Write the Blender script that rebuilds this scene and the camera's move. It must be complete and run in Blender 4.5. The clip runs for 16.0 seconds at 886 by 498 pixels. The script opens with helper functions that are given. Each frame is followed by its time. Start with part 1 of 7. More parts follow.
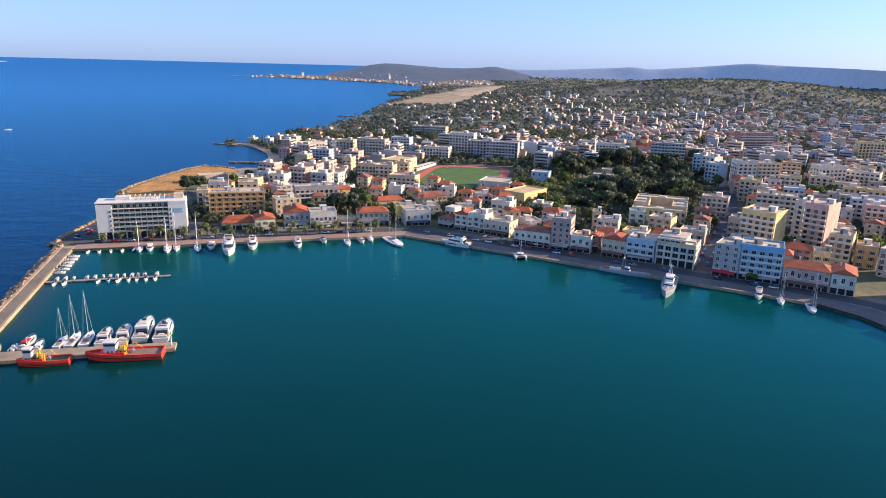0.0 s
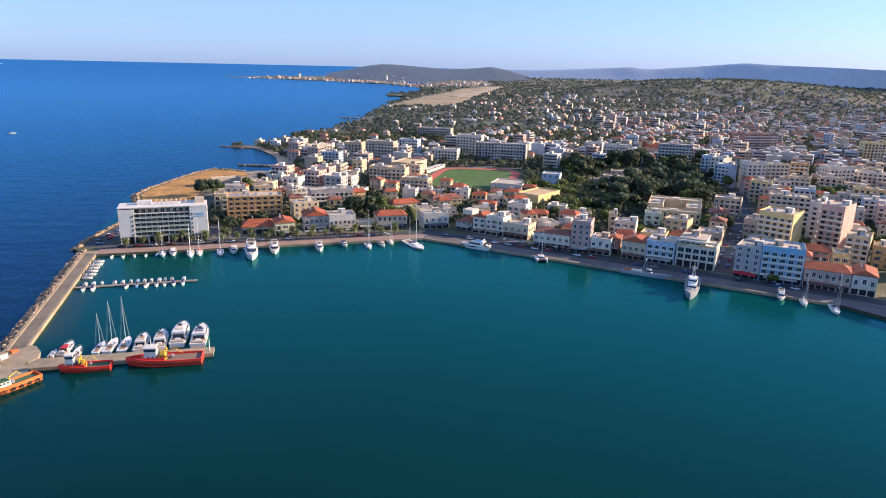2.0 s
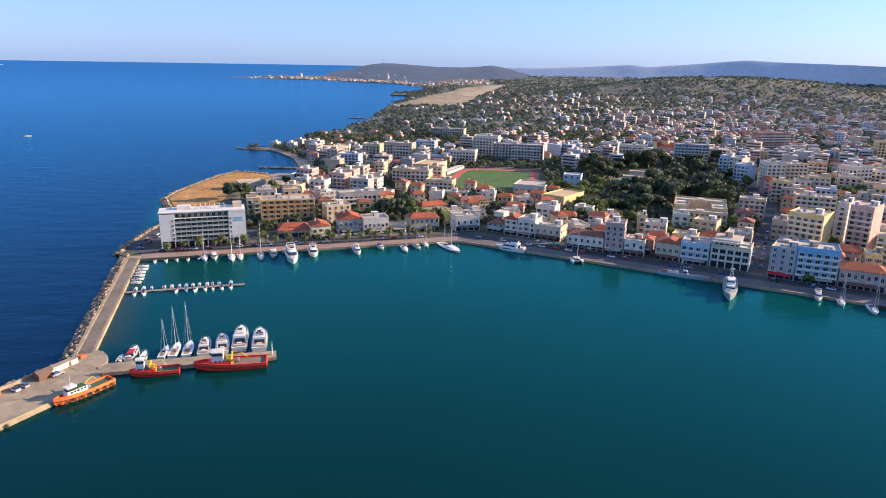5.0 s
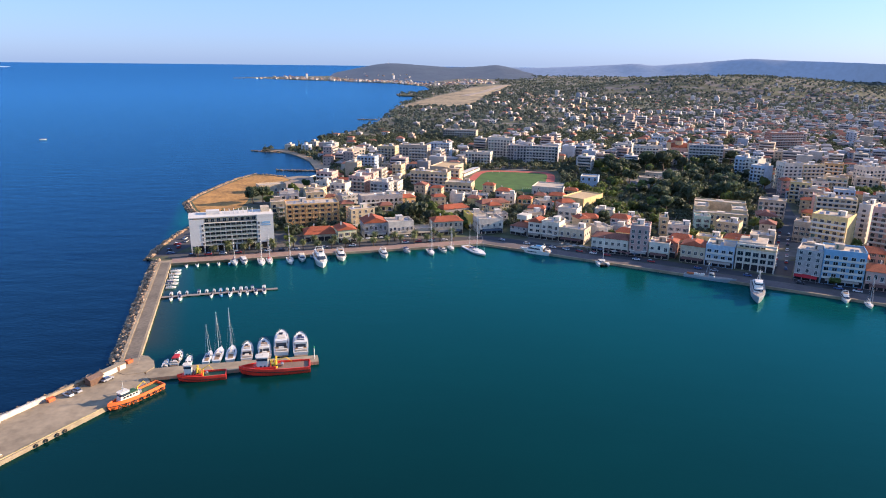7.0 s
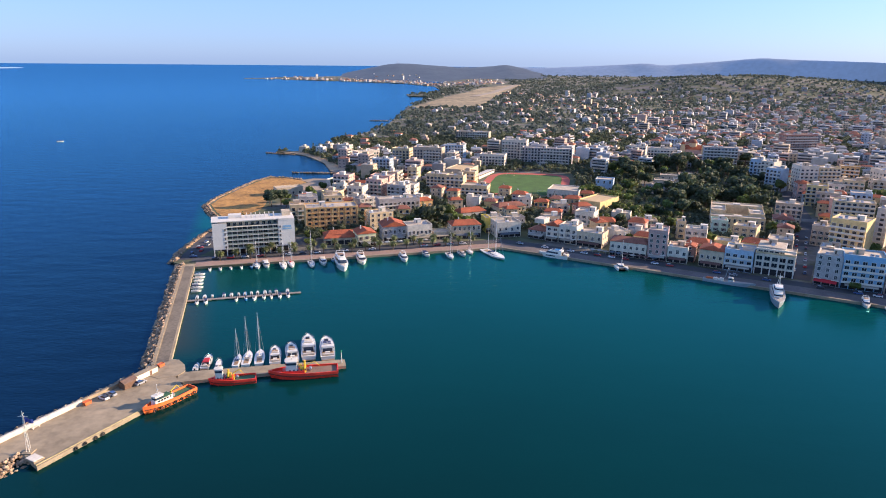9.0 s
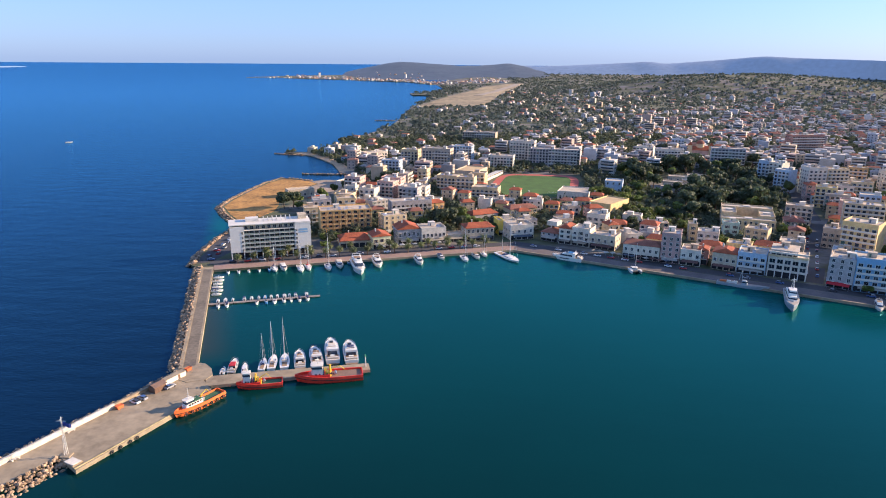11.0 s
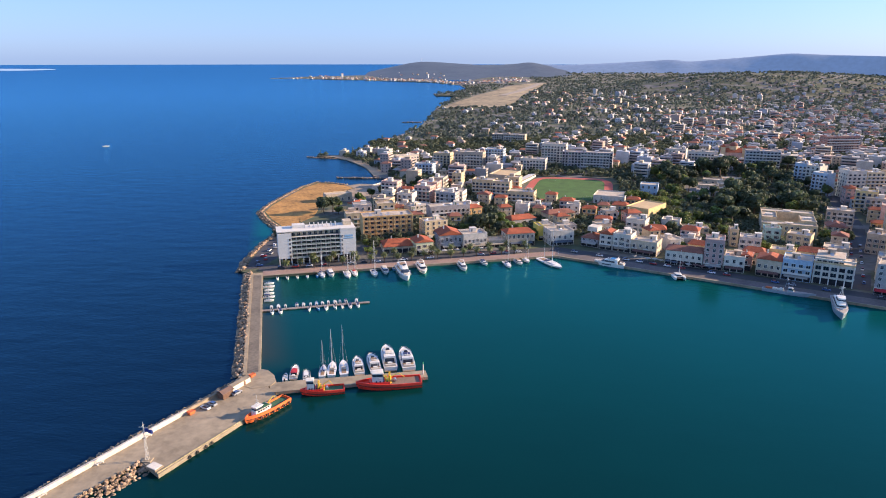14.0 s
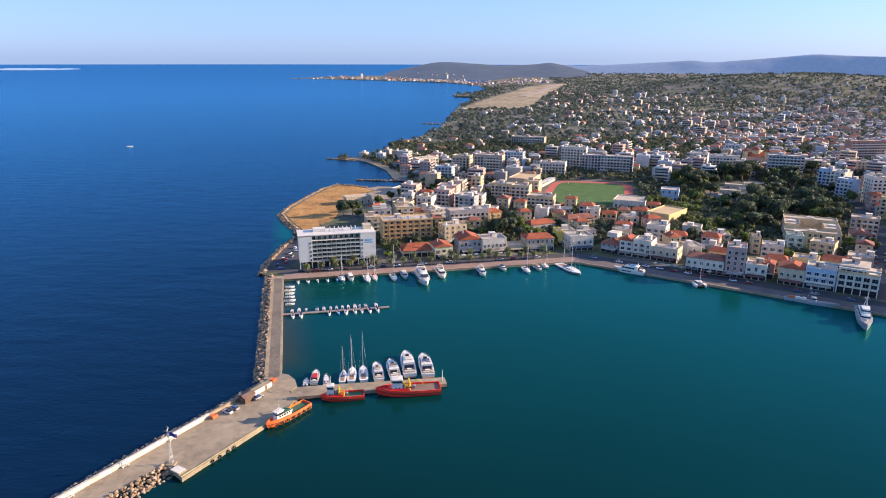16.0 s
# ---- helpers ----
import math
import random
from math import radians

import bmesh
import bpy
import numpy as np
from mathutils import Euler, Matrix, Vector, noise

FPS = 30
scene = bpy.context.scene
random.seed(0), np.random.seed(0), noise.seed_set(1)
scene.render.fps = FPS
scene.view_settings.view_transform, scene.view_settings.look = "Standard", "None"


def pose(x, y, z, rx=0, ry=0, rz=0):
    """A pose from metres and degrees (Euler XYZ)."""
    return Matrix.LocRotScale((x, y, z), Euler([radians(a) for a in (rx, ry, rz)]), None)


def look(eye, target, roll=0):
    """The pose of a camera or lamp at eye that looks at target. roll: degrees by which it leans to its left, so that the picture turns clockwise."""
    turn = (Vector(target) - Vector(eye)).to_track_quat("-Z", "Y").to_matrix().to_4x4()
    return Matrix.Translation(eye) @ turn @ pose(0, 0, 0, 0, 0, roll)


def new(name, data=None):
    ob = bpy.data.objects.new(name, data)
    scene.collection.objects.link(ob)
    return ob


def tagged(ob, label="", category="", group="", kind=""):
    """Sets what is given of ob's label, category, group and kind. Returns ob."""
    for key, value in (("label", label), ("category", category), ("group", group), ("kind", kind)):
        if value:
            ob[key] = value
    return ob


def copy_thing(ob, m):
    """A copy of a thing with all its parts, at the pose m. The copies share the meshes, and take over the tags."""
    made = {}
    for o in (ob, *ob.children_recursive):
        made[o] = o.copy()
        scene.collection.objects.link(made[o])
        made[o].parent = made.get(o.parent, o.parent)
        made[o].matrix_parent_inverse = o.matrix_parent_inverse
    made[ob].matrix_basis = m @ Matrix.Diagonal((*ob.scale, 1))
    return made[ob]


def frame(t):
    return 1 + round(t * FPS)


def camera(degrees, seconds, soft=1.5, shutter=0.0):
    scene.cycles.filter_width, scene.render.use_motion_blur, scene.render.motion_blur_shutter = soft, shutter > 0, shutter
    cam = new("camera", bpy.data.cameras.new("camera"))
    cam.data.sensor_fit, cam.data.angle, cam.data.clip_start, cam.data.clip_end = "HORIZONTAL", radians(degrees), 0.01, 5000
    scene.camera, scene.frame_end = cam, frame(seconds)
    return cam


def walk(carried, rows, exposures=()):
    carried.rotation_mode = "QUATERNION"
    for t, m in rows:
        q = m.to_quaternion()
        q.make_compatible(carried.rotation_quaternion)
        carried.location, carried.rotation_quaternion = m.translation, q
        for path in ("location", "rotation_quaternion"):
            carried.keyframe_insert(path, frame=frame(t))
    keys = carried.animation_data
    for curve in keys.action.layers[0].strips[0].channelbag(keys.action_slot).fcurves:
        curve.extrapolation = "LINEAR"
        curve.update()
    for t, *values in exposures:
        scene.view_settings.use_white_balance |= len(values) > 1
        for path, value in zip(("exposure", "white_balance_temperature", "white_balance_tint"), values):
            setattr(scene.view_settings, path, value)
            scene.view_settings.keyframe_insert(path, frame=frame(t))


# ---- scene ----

EXPOSURE, KELVIN, TINT = 1.34, 5300, 22

# camera: a drone that slides to its left, climbs and turns slowly to the left
cam = camera(67.43, 16.0, soft=1.0)
ROWS = (  # seconds, x, y, z, yaw to the left, pitch, roll
    (0, 0.01, 0.00, 99.99, 0.000, -15.403, 1.463),
    (0.5, -3.31, -0.43, 100.01, -0.111, -15.320, 1.391),
    (1, -7.00, -1.07, 100.41, -0.213, -15.309, 1.315),
    (1.5, -10.66, -1.74, 101.10, -0.323, -15.324, 1.321),
    (2, -14.39, -2.12, 101.84, -0.404, -15.373, 1.271),
    (2.5, -18.24, -2.47, 102.19, -0.458, -15.372, 1.247),
    (3, -21.95, -3.02, 102.77, -0.505, -15.412, 1.234),
    (3.5, -25.25, -3.89, 103.74, -0.473, -15.484, 1.200),
    (4, -28.69, -4.99, 104.40, -0.491, -15.513, 1.110),
    (6.5, -46.36, -9.13, 107.39, -0.378, -15.552, 0.769),
    (7, -49.37, -9.96, 108.49, -0.241, -15.593, 0.668),
    (7.5, -51.79, -10.69, 109.23, -0.012, -15.585, 0.565),
    (8, -53.31, -11.55, 110.17, 0.422, -15.577, 0.554),
    (8.5, -54.56, -12.07, 110.98, 0.475, -15.605, 0.560),
    (11, -64.19, -15.59, 115.51, 0.592, -15.809, 0.495),
    (11.5, -66.91, -16.45, 116.72, 0.599, -15.895, 0.490),
    (12, -69.61, -17.17, 117.50, 0.799, -15.912, 0.408),
    (12.5, -72.46, -18.14, 118.35, 1.264, -15.937, 0.410),
    (13, -75.32, -19.04, 119.39, 1.740, -15.946, 0.230),
    (13.5, -77.60, -19.56, 120.39, 1.926, -15.925, 0.132),
    (14, -78.67, -19.88, 121.16, 2.323, -15.922, 0.033),
    (14.5, -79.04, -19.98, 121.88, 2.755, -15.891, 0.031),
    (15, -79.14, -20.13, 122.91, 3.255, -15.953, 0.090),
    (15.5, -79.39, -20.30, 123.74, 3.645, -15.957, 0.118),
    (16, -79.76, -20.28, 124.51, 3.893, -15.945, 0.136),
)


def drone(x, y, z, yaw, pitch, roll):
    a, b = radians(yaw), radians(pitch)
    ahead = Vector((-math.sin(a) * math.cos(b), math.cos(a) * math.cos(b), math.sin(b)))
    return look(Vector((x, y, z)), Vector((x, y, z)) + 100 * ahead, roll)


walk(cam, [(r[0], drone(*r[1:])) for r in ROWS], [(0.0, EXPOSURE, KELVIN, TINT), (16.0, EXPOSURE, KELVIN, TINT)])

# late afternoon sun from the east side, clear sky
SUN_EL, SUN_AZ = radians(18), radians(11)
world = bpy.data.worlds.new("sky")
scene.world = world
world.use_nodes = True
wn = world.node_tree.nodes
wn.clear()
sky = wn.new("ShaderNodeTexSky")
sky.sky_type, sky.sun_disc = "NISHITA", False
sky.sun_elevation, sky.sun_rotation = SUN_EL, radians(90) - SUN_AZ
sky.altitude, sky.air_density, sky.dust_density, sky.ozone_density = 100, 1.0, 0.7, 4.5
bg = wn.new("ShaderNodeBackground")
bg.inputs[1].default_value = 0.0705
out = wn.new("ShaderNodeOutputWorld")
haze = wn.new("ShaderNodeMix")   # a clear sky evened out by fine summer haze
haze.data_type = "RGBA"
haze.inputs["Factor"].default_value = 0.42
haze.inputs["B"].default_value = (3.2, 4.2, 5.7, 1)
world.node_tree.links.new(sky.outputs[0], haze.inputs["A"])
world.node_tree.links.new(haze.outputs["Result"], bg.inputs[0])
world.node_tree.links.new(bg.outputs[0], out.inputs[0])
lamp = bpy.data.lights.new("sun", "SUN")
lamp.energy, lamp.angle, lamp.color = 5.0, radians(0.53), (1.0, 0.70, 0.36)
sun = new("sun", lamp)
to_sun = Vector((math.cos(SUN_AZ) * math.cos(SUN_EL), math.sin(SUN_AZ) * math.cos(SUN_EL), math.sin(SUN_EL)))
sun.matrix_basis = look(to_sun * 800 + Vector((0, 400, 0)), Vector((0, 400, 0)))

# ---------------------------------------------------------------- materials
MATS = {}


def material(name, colour, rough=0.8, vary=0.12, grain=0.6, stain=8.0, bump=0.0, metal=0.0, rand=0.0, spec=0.5, island=0.0, hue=0.0, leaf=0.0):
    """A painted, stone or leaf surface: fine grain and broad stains on a base colour, in world metres."""
    if name in MATS:
        return MATS[name]
    m = bpy.data.materials.new(name)
    m.use_nodes = True
    n, k = m.node_tree.nodes, m.node_tree.links
    b = n["Principled BSDF"]
    b.inputs["Roughness"].default_value, b.inputs["Metallic"].default_value = rough, metal
    b.inputs["Specular IOR Level"].default_value = spec
    geo = n.new("ShaderNodeNewGeometry")
    fine, broad = n.new("ShaderNodeTexNoise"), n.new("ShaderNodeTexNoise")
    fine.inputs["Scale"].default_value, broad.inputs["Scale"].default_value = 1 / grain, 1 / stain
    fine.inputs["Detail"].default_value, broad.inputs["Detail"].default_value = 4, 3
    add = n.new("ShaderNodeMath")
    add.operation = "ADD"
    for s, node in ((0, fine), (1, broad)):
        k.new(geo.outputs["Position"], node.inputs["Vector"])
        k.new(node.outputs["Fac"], add.inputs[s])
    amount = n.new("ShaderNodeMapRange")
    amount.inputs["From Min"].default_value, amount.inputs["From Max"].default_value = 0.6, 1.4
    amount.inputs["To Min"].default_value, amount.inputs["To Max"].default_value = 1 - 1.6 * vary, 1 + 1.6 * vary
    k.new(add.outputs[0], amount.inputs["Value"])
    last = amount.outputs[0]
    for amp, sock in ((rand, "o"), (island, "i")):
        if amp:
            src = n.new("ShaderNodeObjectInfo").outputs["Random"] if sock == "o" else geo.outputs["Random Per Island"]
            mr = n.new("ShaderNodeMapRange")
            mr.inputs["To Min"].default_value, mr.inputs["To Max"].default_value = 1 - amp, 1 + amp
            k.new(src, mr.inputs["Value"])
            mul = n.new("ShaderNodeMath")
            mul.operation = "MULTIPLY"
            k.new(last, mul.inputs[0])
            k.new(mr.outputs[0], mul.inputs[1])
            last = mul.outputs[0]
    hsv = n.new("ShaderNodeHueSaturation")
    hsv.inputs["Color"].default_value = (*colour, 1)
    k.new(last, hsv.inputs["Value"])
    if hue:
        mr = n.new("ShaderNodeMapRange")
        mr.inputs["To Min"].default_value, mr.inputs["To Max"].default_value = 0.5 - hue, 0.5 + hue
        k.new(geo.outputs["Random Per Island"] if island else n.new("ShaderNodeObjectInfo").outputs["Random"], mr.inputs["Value"])
        k.new(mr.outputs[0], hsv.inputs["Hue"])
    k.new(hsv.outputs[0], b.inputs["Base Color"])
    if leaf:
        thin, both = n.new("ShaderNodeBsdfTranslucent"), n.new("ShaderNodeMixShader")
        both.inputs[0].default_value = leaf
        k.new(hsv.outputs[0], thin.inputs["Color"])
        k.new(b.outputs[0], both.inputs[1])
        k.new(thin.outputs[0], both.inputs[2])
        k.new(both.outputs[0], n["Material Output"].inputs["Surface"])
    if bump:
        bp = n.new("ShaderNodeBump")
        bp.inputs["Strength"].default_value, bp.inputs["Distance"].default_value = 1.0, bump
        k.new(fine.outputs["Fac"], bp.inputs["Height"])
        k.new(bp.outputs[0], b.inputs["Normal"])
    MATS[name] = m
    return m


def water_material():
    """Sea water: blue in the open, green within the harbour arms, with small waves."""
    m = bpy.data.materials.new("sea_water")
    m.use_nodes = True
    n, k = m.node_tree.nodes, m.node_tree.links
    n.remove(n["Principled BSDF"])
    body, gloss, both, edge = n.new("ShaderNodeBsdfDiffuse"), n.new("ShaderNodeBsdfGlossy"), n.new("ShaderNodeMixShader"), n.new("ShaderNodeFresnel")
    gloss.inputs["Roughness"].default_value = 0.2
    edge.inputs["IOR"].default_value = 1.333
    geo = n.new("ShaderNodeNewGeometry")
    sep = n.new("ShaderNodeSeparateXYZ")
    k.new(geo.outputs["Position"], sep.inputs[0])

    def math_node(op, a, c):
        node = n.new("ShaderNodeMath")
        node.operation = op
        for s, v in ((0, a), (1, c)):
            if isinstance(v, (int, float)):
                node.inputs[s].default_value = v
            else:
                k.new(v, node.inputs[s])
        return node.outputs[0]

    x, y = sep.outputs["X"], sep.outputs["Y"]
    # side of the two arms of the mole: positive within the harbour
    s1 = math_node("ADD", x, math_node("MULTIPLY", math_node("SUBTRACT", y, 215.0), 0.30))
    s1 = math_node("ADD", s1, 167.0)
    s2 = math_node("SUBTRACT", x, math_node("MULTIPLY", math_node("SUBTRACT", y, 215.0), 0.49))
    s2 = math_node("ADD", s2, 167.0)
    inside = math_node("MAXIMUM", s1, s2)
    soft = n.new("ShaderNodeMapRange")
    soft.inputs["From Min"].default_value, soft.inputs["From Max"].default_value = -4, 6
    k.new(inside, soft.inputs["Value"])
    town = math_node("LESS_THAN", y, 520.0)
    fac = math_node("MULTIPLY", soft.outputs[0], town)
    big = n.new("ShaderNodeTexNoise")
    big.inputs["Scale"].default_value, big.inputs["Detail"].default_value = 0.012, 3
    k.new(geo.outputs["Position"], big.inputs["Vector"])

    def ramp(c0, c1):
        r = n.new("ShaderNodeMix")
        r.data_type = "RGBA"
        r.inputs["A"].default_value, r.inputs["B"].default_value = (*c0, 1), (*c1, 1)
        k.new(big.outputs["Fac"], r.inputs["Factor"])
        return r.outputs["Result"]

    mix = n.new("ShaderNodeMix")
    mix.data_type = "RGBA"
    k.new(fac, mix.inputs["Factor"])
    k.new(ramp(SEA_A, SEA_B), mix.inputs["A"])
    # harbour colour runs from dark to lighter towards the town quay
    quayward = n.new("ShaderNodeMapRange")
    quayward.inputs["From Min"].default_value, quayward.inputs["From Max"].default_value = 90.0, 340.0
    k.new(math_node("ADD", y, math_node("MULTIPLY", x, 0.35)), quayward.inputs["Value"])
    depth = n.new("ShaderNodeMix")
    depth.data_type = "RGBA"
    depth.inputs["A"].default_value, depth.inputs["B"].default_value = (*HARBOUR_A, 1), (*HARBOUR_B, 1)
    k.new(math_node("ADD", math_node("MULTIPLY", quayward.outputs[0], 0.8), math_node("MULTIPLY", big.outputs["Fac"], 0.25)), depth.inputs["Factor"])
    k.new(depth.outputs["Result"], mix.inputs["B"])
    near = n.new("ShaderNodeMapRange")   # silt stirred up beside the arm of the mole
    near.interpolation_type = "SMOOTHSTEP"
    near.inputs["From Min"].default_value, near.inputs["From Max"].default_value = 3.0, 24.0
    near.inputs["To Min"].default_value, near.inputs["To Max"].default_value = 0.75, 0.0
    k.new(s1, near.inputs["Value"])
    end = n.new("ShaderNodeMapRange")
    end.interpolation_type = "SMOOTHSTEP"
    end.inputs["From Min"].default_value, end.inputs["From Max"].default_value = 218.0, 240.0
    k.new(y, end.inputs["Value"])
    far_end = math_node("LESS_THAN", y, 338.0)
    silt = n.new("ShaderNodeMix")
    silt.data_type = "RGBA"
    silt.inputs["B"].default_value = (0.040, 0.034, 0.014, 1)
    k.new(math_node("MULTIPLY", math_node("MULTIPLY", near.outputs[0], far_end), math_node("MULTIPLY", end.outputs[0], soft.outputs[0])), silt.inputs["Factor"])
    k.new(mix.outputs["Result"], silt.inputs["A"])
    k.new(silt.outputs["Result"], body.inputs["Color"])
    tint = n.new("ShaderNodeMix")
    tint.data_type = "RGBA"
    tint.inputs["A"].default_value, tint.inputs["B"].default_value = SEA_GLOSS, HARBOUR_GLOSS
    k.new(fac, tint.inputs["Factor"])
    k.new(tint.outputs["Result"], gloss.inputs["Color"])
    k.new(math_node("MULTIPLY", edge.outputs[0], 0.85), both.inputs[0])
    k.new(body.outputs[0], both.inputs[1])
    k.new(gloss.outputs[0], both.inputs[2])
    k.new(both.outputs[0], n["Material Output"].inputs["Surface"])
    wave, swell = n.new("ShaderNodeTexNoise"), n.new("ShaderNodeTexNoise")
    wave.inputs["Scale"].default_value, wave.inputs["Detail"].default_value = 0.9, 5
    swell.inputs["Scale"].default_value, swell.inputs["Detail"].default_value = 0.09, 3
    stretch = n.new("ShaderNodeMapping")
    stretch.inputs["Scale"].default_value = (0.45, 1.0, 1.0)
    stretch.inputs["Rotation"].default_value = (0, 0, radians(25))
    k.new(geo.outputs["Position"], stretch.inputs["Vector"])
    for node in (wave, swell):
        k.new(stretch.outputs[0], node.inputs["Vector"])
    height = math_node("ADD", math_node("MULTIPLY", wave.outputs["Fac"], 0.25), swell.outputs["Fac"])
    calm = math_node("SUBTRACT", 1.0, math_node("MULTIPLY", fac, 0.83))
    bp = n.new("ShaderNodeBump")
    bp.inputs["Distance"].default_value = 0.6
    k.new(math_node("MULTIPLY", calm, 0.85), bp.inputs["Strength"])
    k.new(height, bp.inputs["Height"])
    for node in (body, gloss, edge):
        k.new(bp.outputs[0], node.inputs["Normal"])
    return m


SEA_A, SEA_B = (0.0013, 0.0055, 0.0155), (0.0026, 0.013, 0.036)
SEA_GLOSS, HARBOUR_GLOSS = (0.27, 0.62, 0.92, 1), (0.24, 0.73, 0.85, 1)
HARBOUR_A, HARBOUR_B = (0.0016, 0.0115, 0.0105), (0.003, 0.056, 0.049)

WATER = water_material()
CONCRETE = material("concrete", (0.275, 0.222, 0.145), 0.9, 0.24, 2.6, 16)
PALE = material("pale_render", (0.60, 0.55, 0.46), 0.85, 0.12, 0.8, 6)
ASPHALT = material("asphalt", (0.05, 0.05, 0.055), 0.9, 0.2, 1, 10)
PAVING = material("quay_paving", (0.27, 0.18, 0.14), 0.85, 0.2, 1, 12)
ROCK = material("armour_rock", (0.30, 0.21, 0.13), 0.95, 0.35, 0.5, 4, 0.15, rand=0.45)
ROCKS = material("armour_rocks", (0.30, 0.21, 0.13), 0.95, 0.35, 0.5, 4, 0.15, island=0.45)
SAND = material("bare_earth", (0.34, 0.18, 0.042), 0.95, 0.4, 2.5, 18)
GRASS = material("pitch_grass", (0.048, 0.110, 0.012), 0.9, 0.25, 1, 9)
TARTAN = material("running_track", (0.40, 0.09, 0.06), 0.85, 0.1, 1, 12)
LAND = material("town_ground", (0.16, 0.14, 0.12), 0.95, 0.3, 4, 60)
n, k = LAND.node_tree.nodes, LAND.node_tree.links
cover = n.new("ShaderNodeTexNoise")
cover.inputs["Scale"].default_value, cover.inputs["Detail"].default_value = 0.02, 5
k.new([x for x in n if x.bl_idname == "ShaderNodeNewGeometry"][0].outputs["Position"], cover.inputs["Vector"])
kinds = n.new("ShaderNodeValToRGB")
for i, (at, c) in enumerate(((0.36, (0.060, 0.075, 0.032)), (0.50, (0.085, 0.085, 0.045)), (0.58, (0.14, 0.13, 0.12)), (0.70, (0.14, 0.12, 0.085)))):
    e = kinds.color_ramp.elements[i] if i < 2 else kinds.color_ramp.elements.new(at)
    e.position, e.color = at, (*c, 1)
k.new(cover.outputs["Fac"], kinds.inputs[0])
k.new(kinds.outputs[0], [x for x in n if x.bl_idname == "ShaderNodeHueSaturation"][0].inputs["Color"])
WHITE = material("white_paint", (0.61, 0.58, 0.51), 0.6, 0.06, 1, 5)
GEL = material("white_gelcoat", (0.72, 0.69, 0.62), 0.25, 0.04, 1, 5)
GLASS = material("dark_window_glass", (0.025, 0.035, 0.05), 0.08, 0.1, 1, 5, rand=0.5)
STEEL = material("galvanised_steel", (0.45, 0.46, 0.48), 0.4, 0.1, 0.3, 3, metal=0.7)
TILE = material("clay_roof_tile", (0.29, 0.072, 0.025), 0.85, 0.34, 0.5, 5, 0.05)
TILES_OLD = material("weathered_roof_tile", (0.22, 0.085, 0.052), 0.9, 0.3, 0.5, 5, 0.05)
ROOF = material("pale_flat_roof", (0.44, 0.365, 0.275), 0.9, 0.22, 1.5, 7)
LEAF = material("leaf", (0.115, 0.150, 0.032), 0.7, 0.3, 0.8, 6, rand=0.35, island=0.35, hue=0.02, leaf=0.4)
PINE = material("pine_leaf", (0.062, 0.085, 0.042), 0.7, 0.3, 0.8, 6, rand=0.3, island=0.35, leaf=0.4)
PALM = material("palm_frond", (0.11, 0.13, 0.04), 0.6, 0.25, 0.5, 4, rand=0.25, island=0.2, leaf=0.35)
BARK = material("bark", (0.13, 0.09, 0.06), 0.95, 0.25, 0.3, 2)


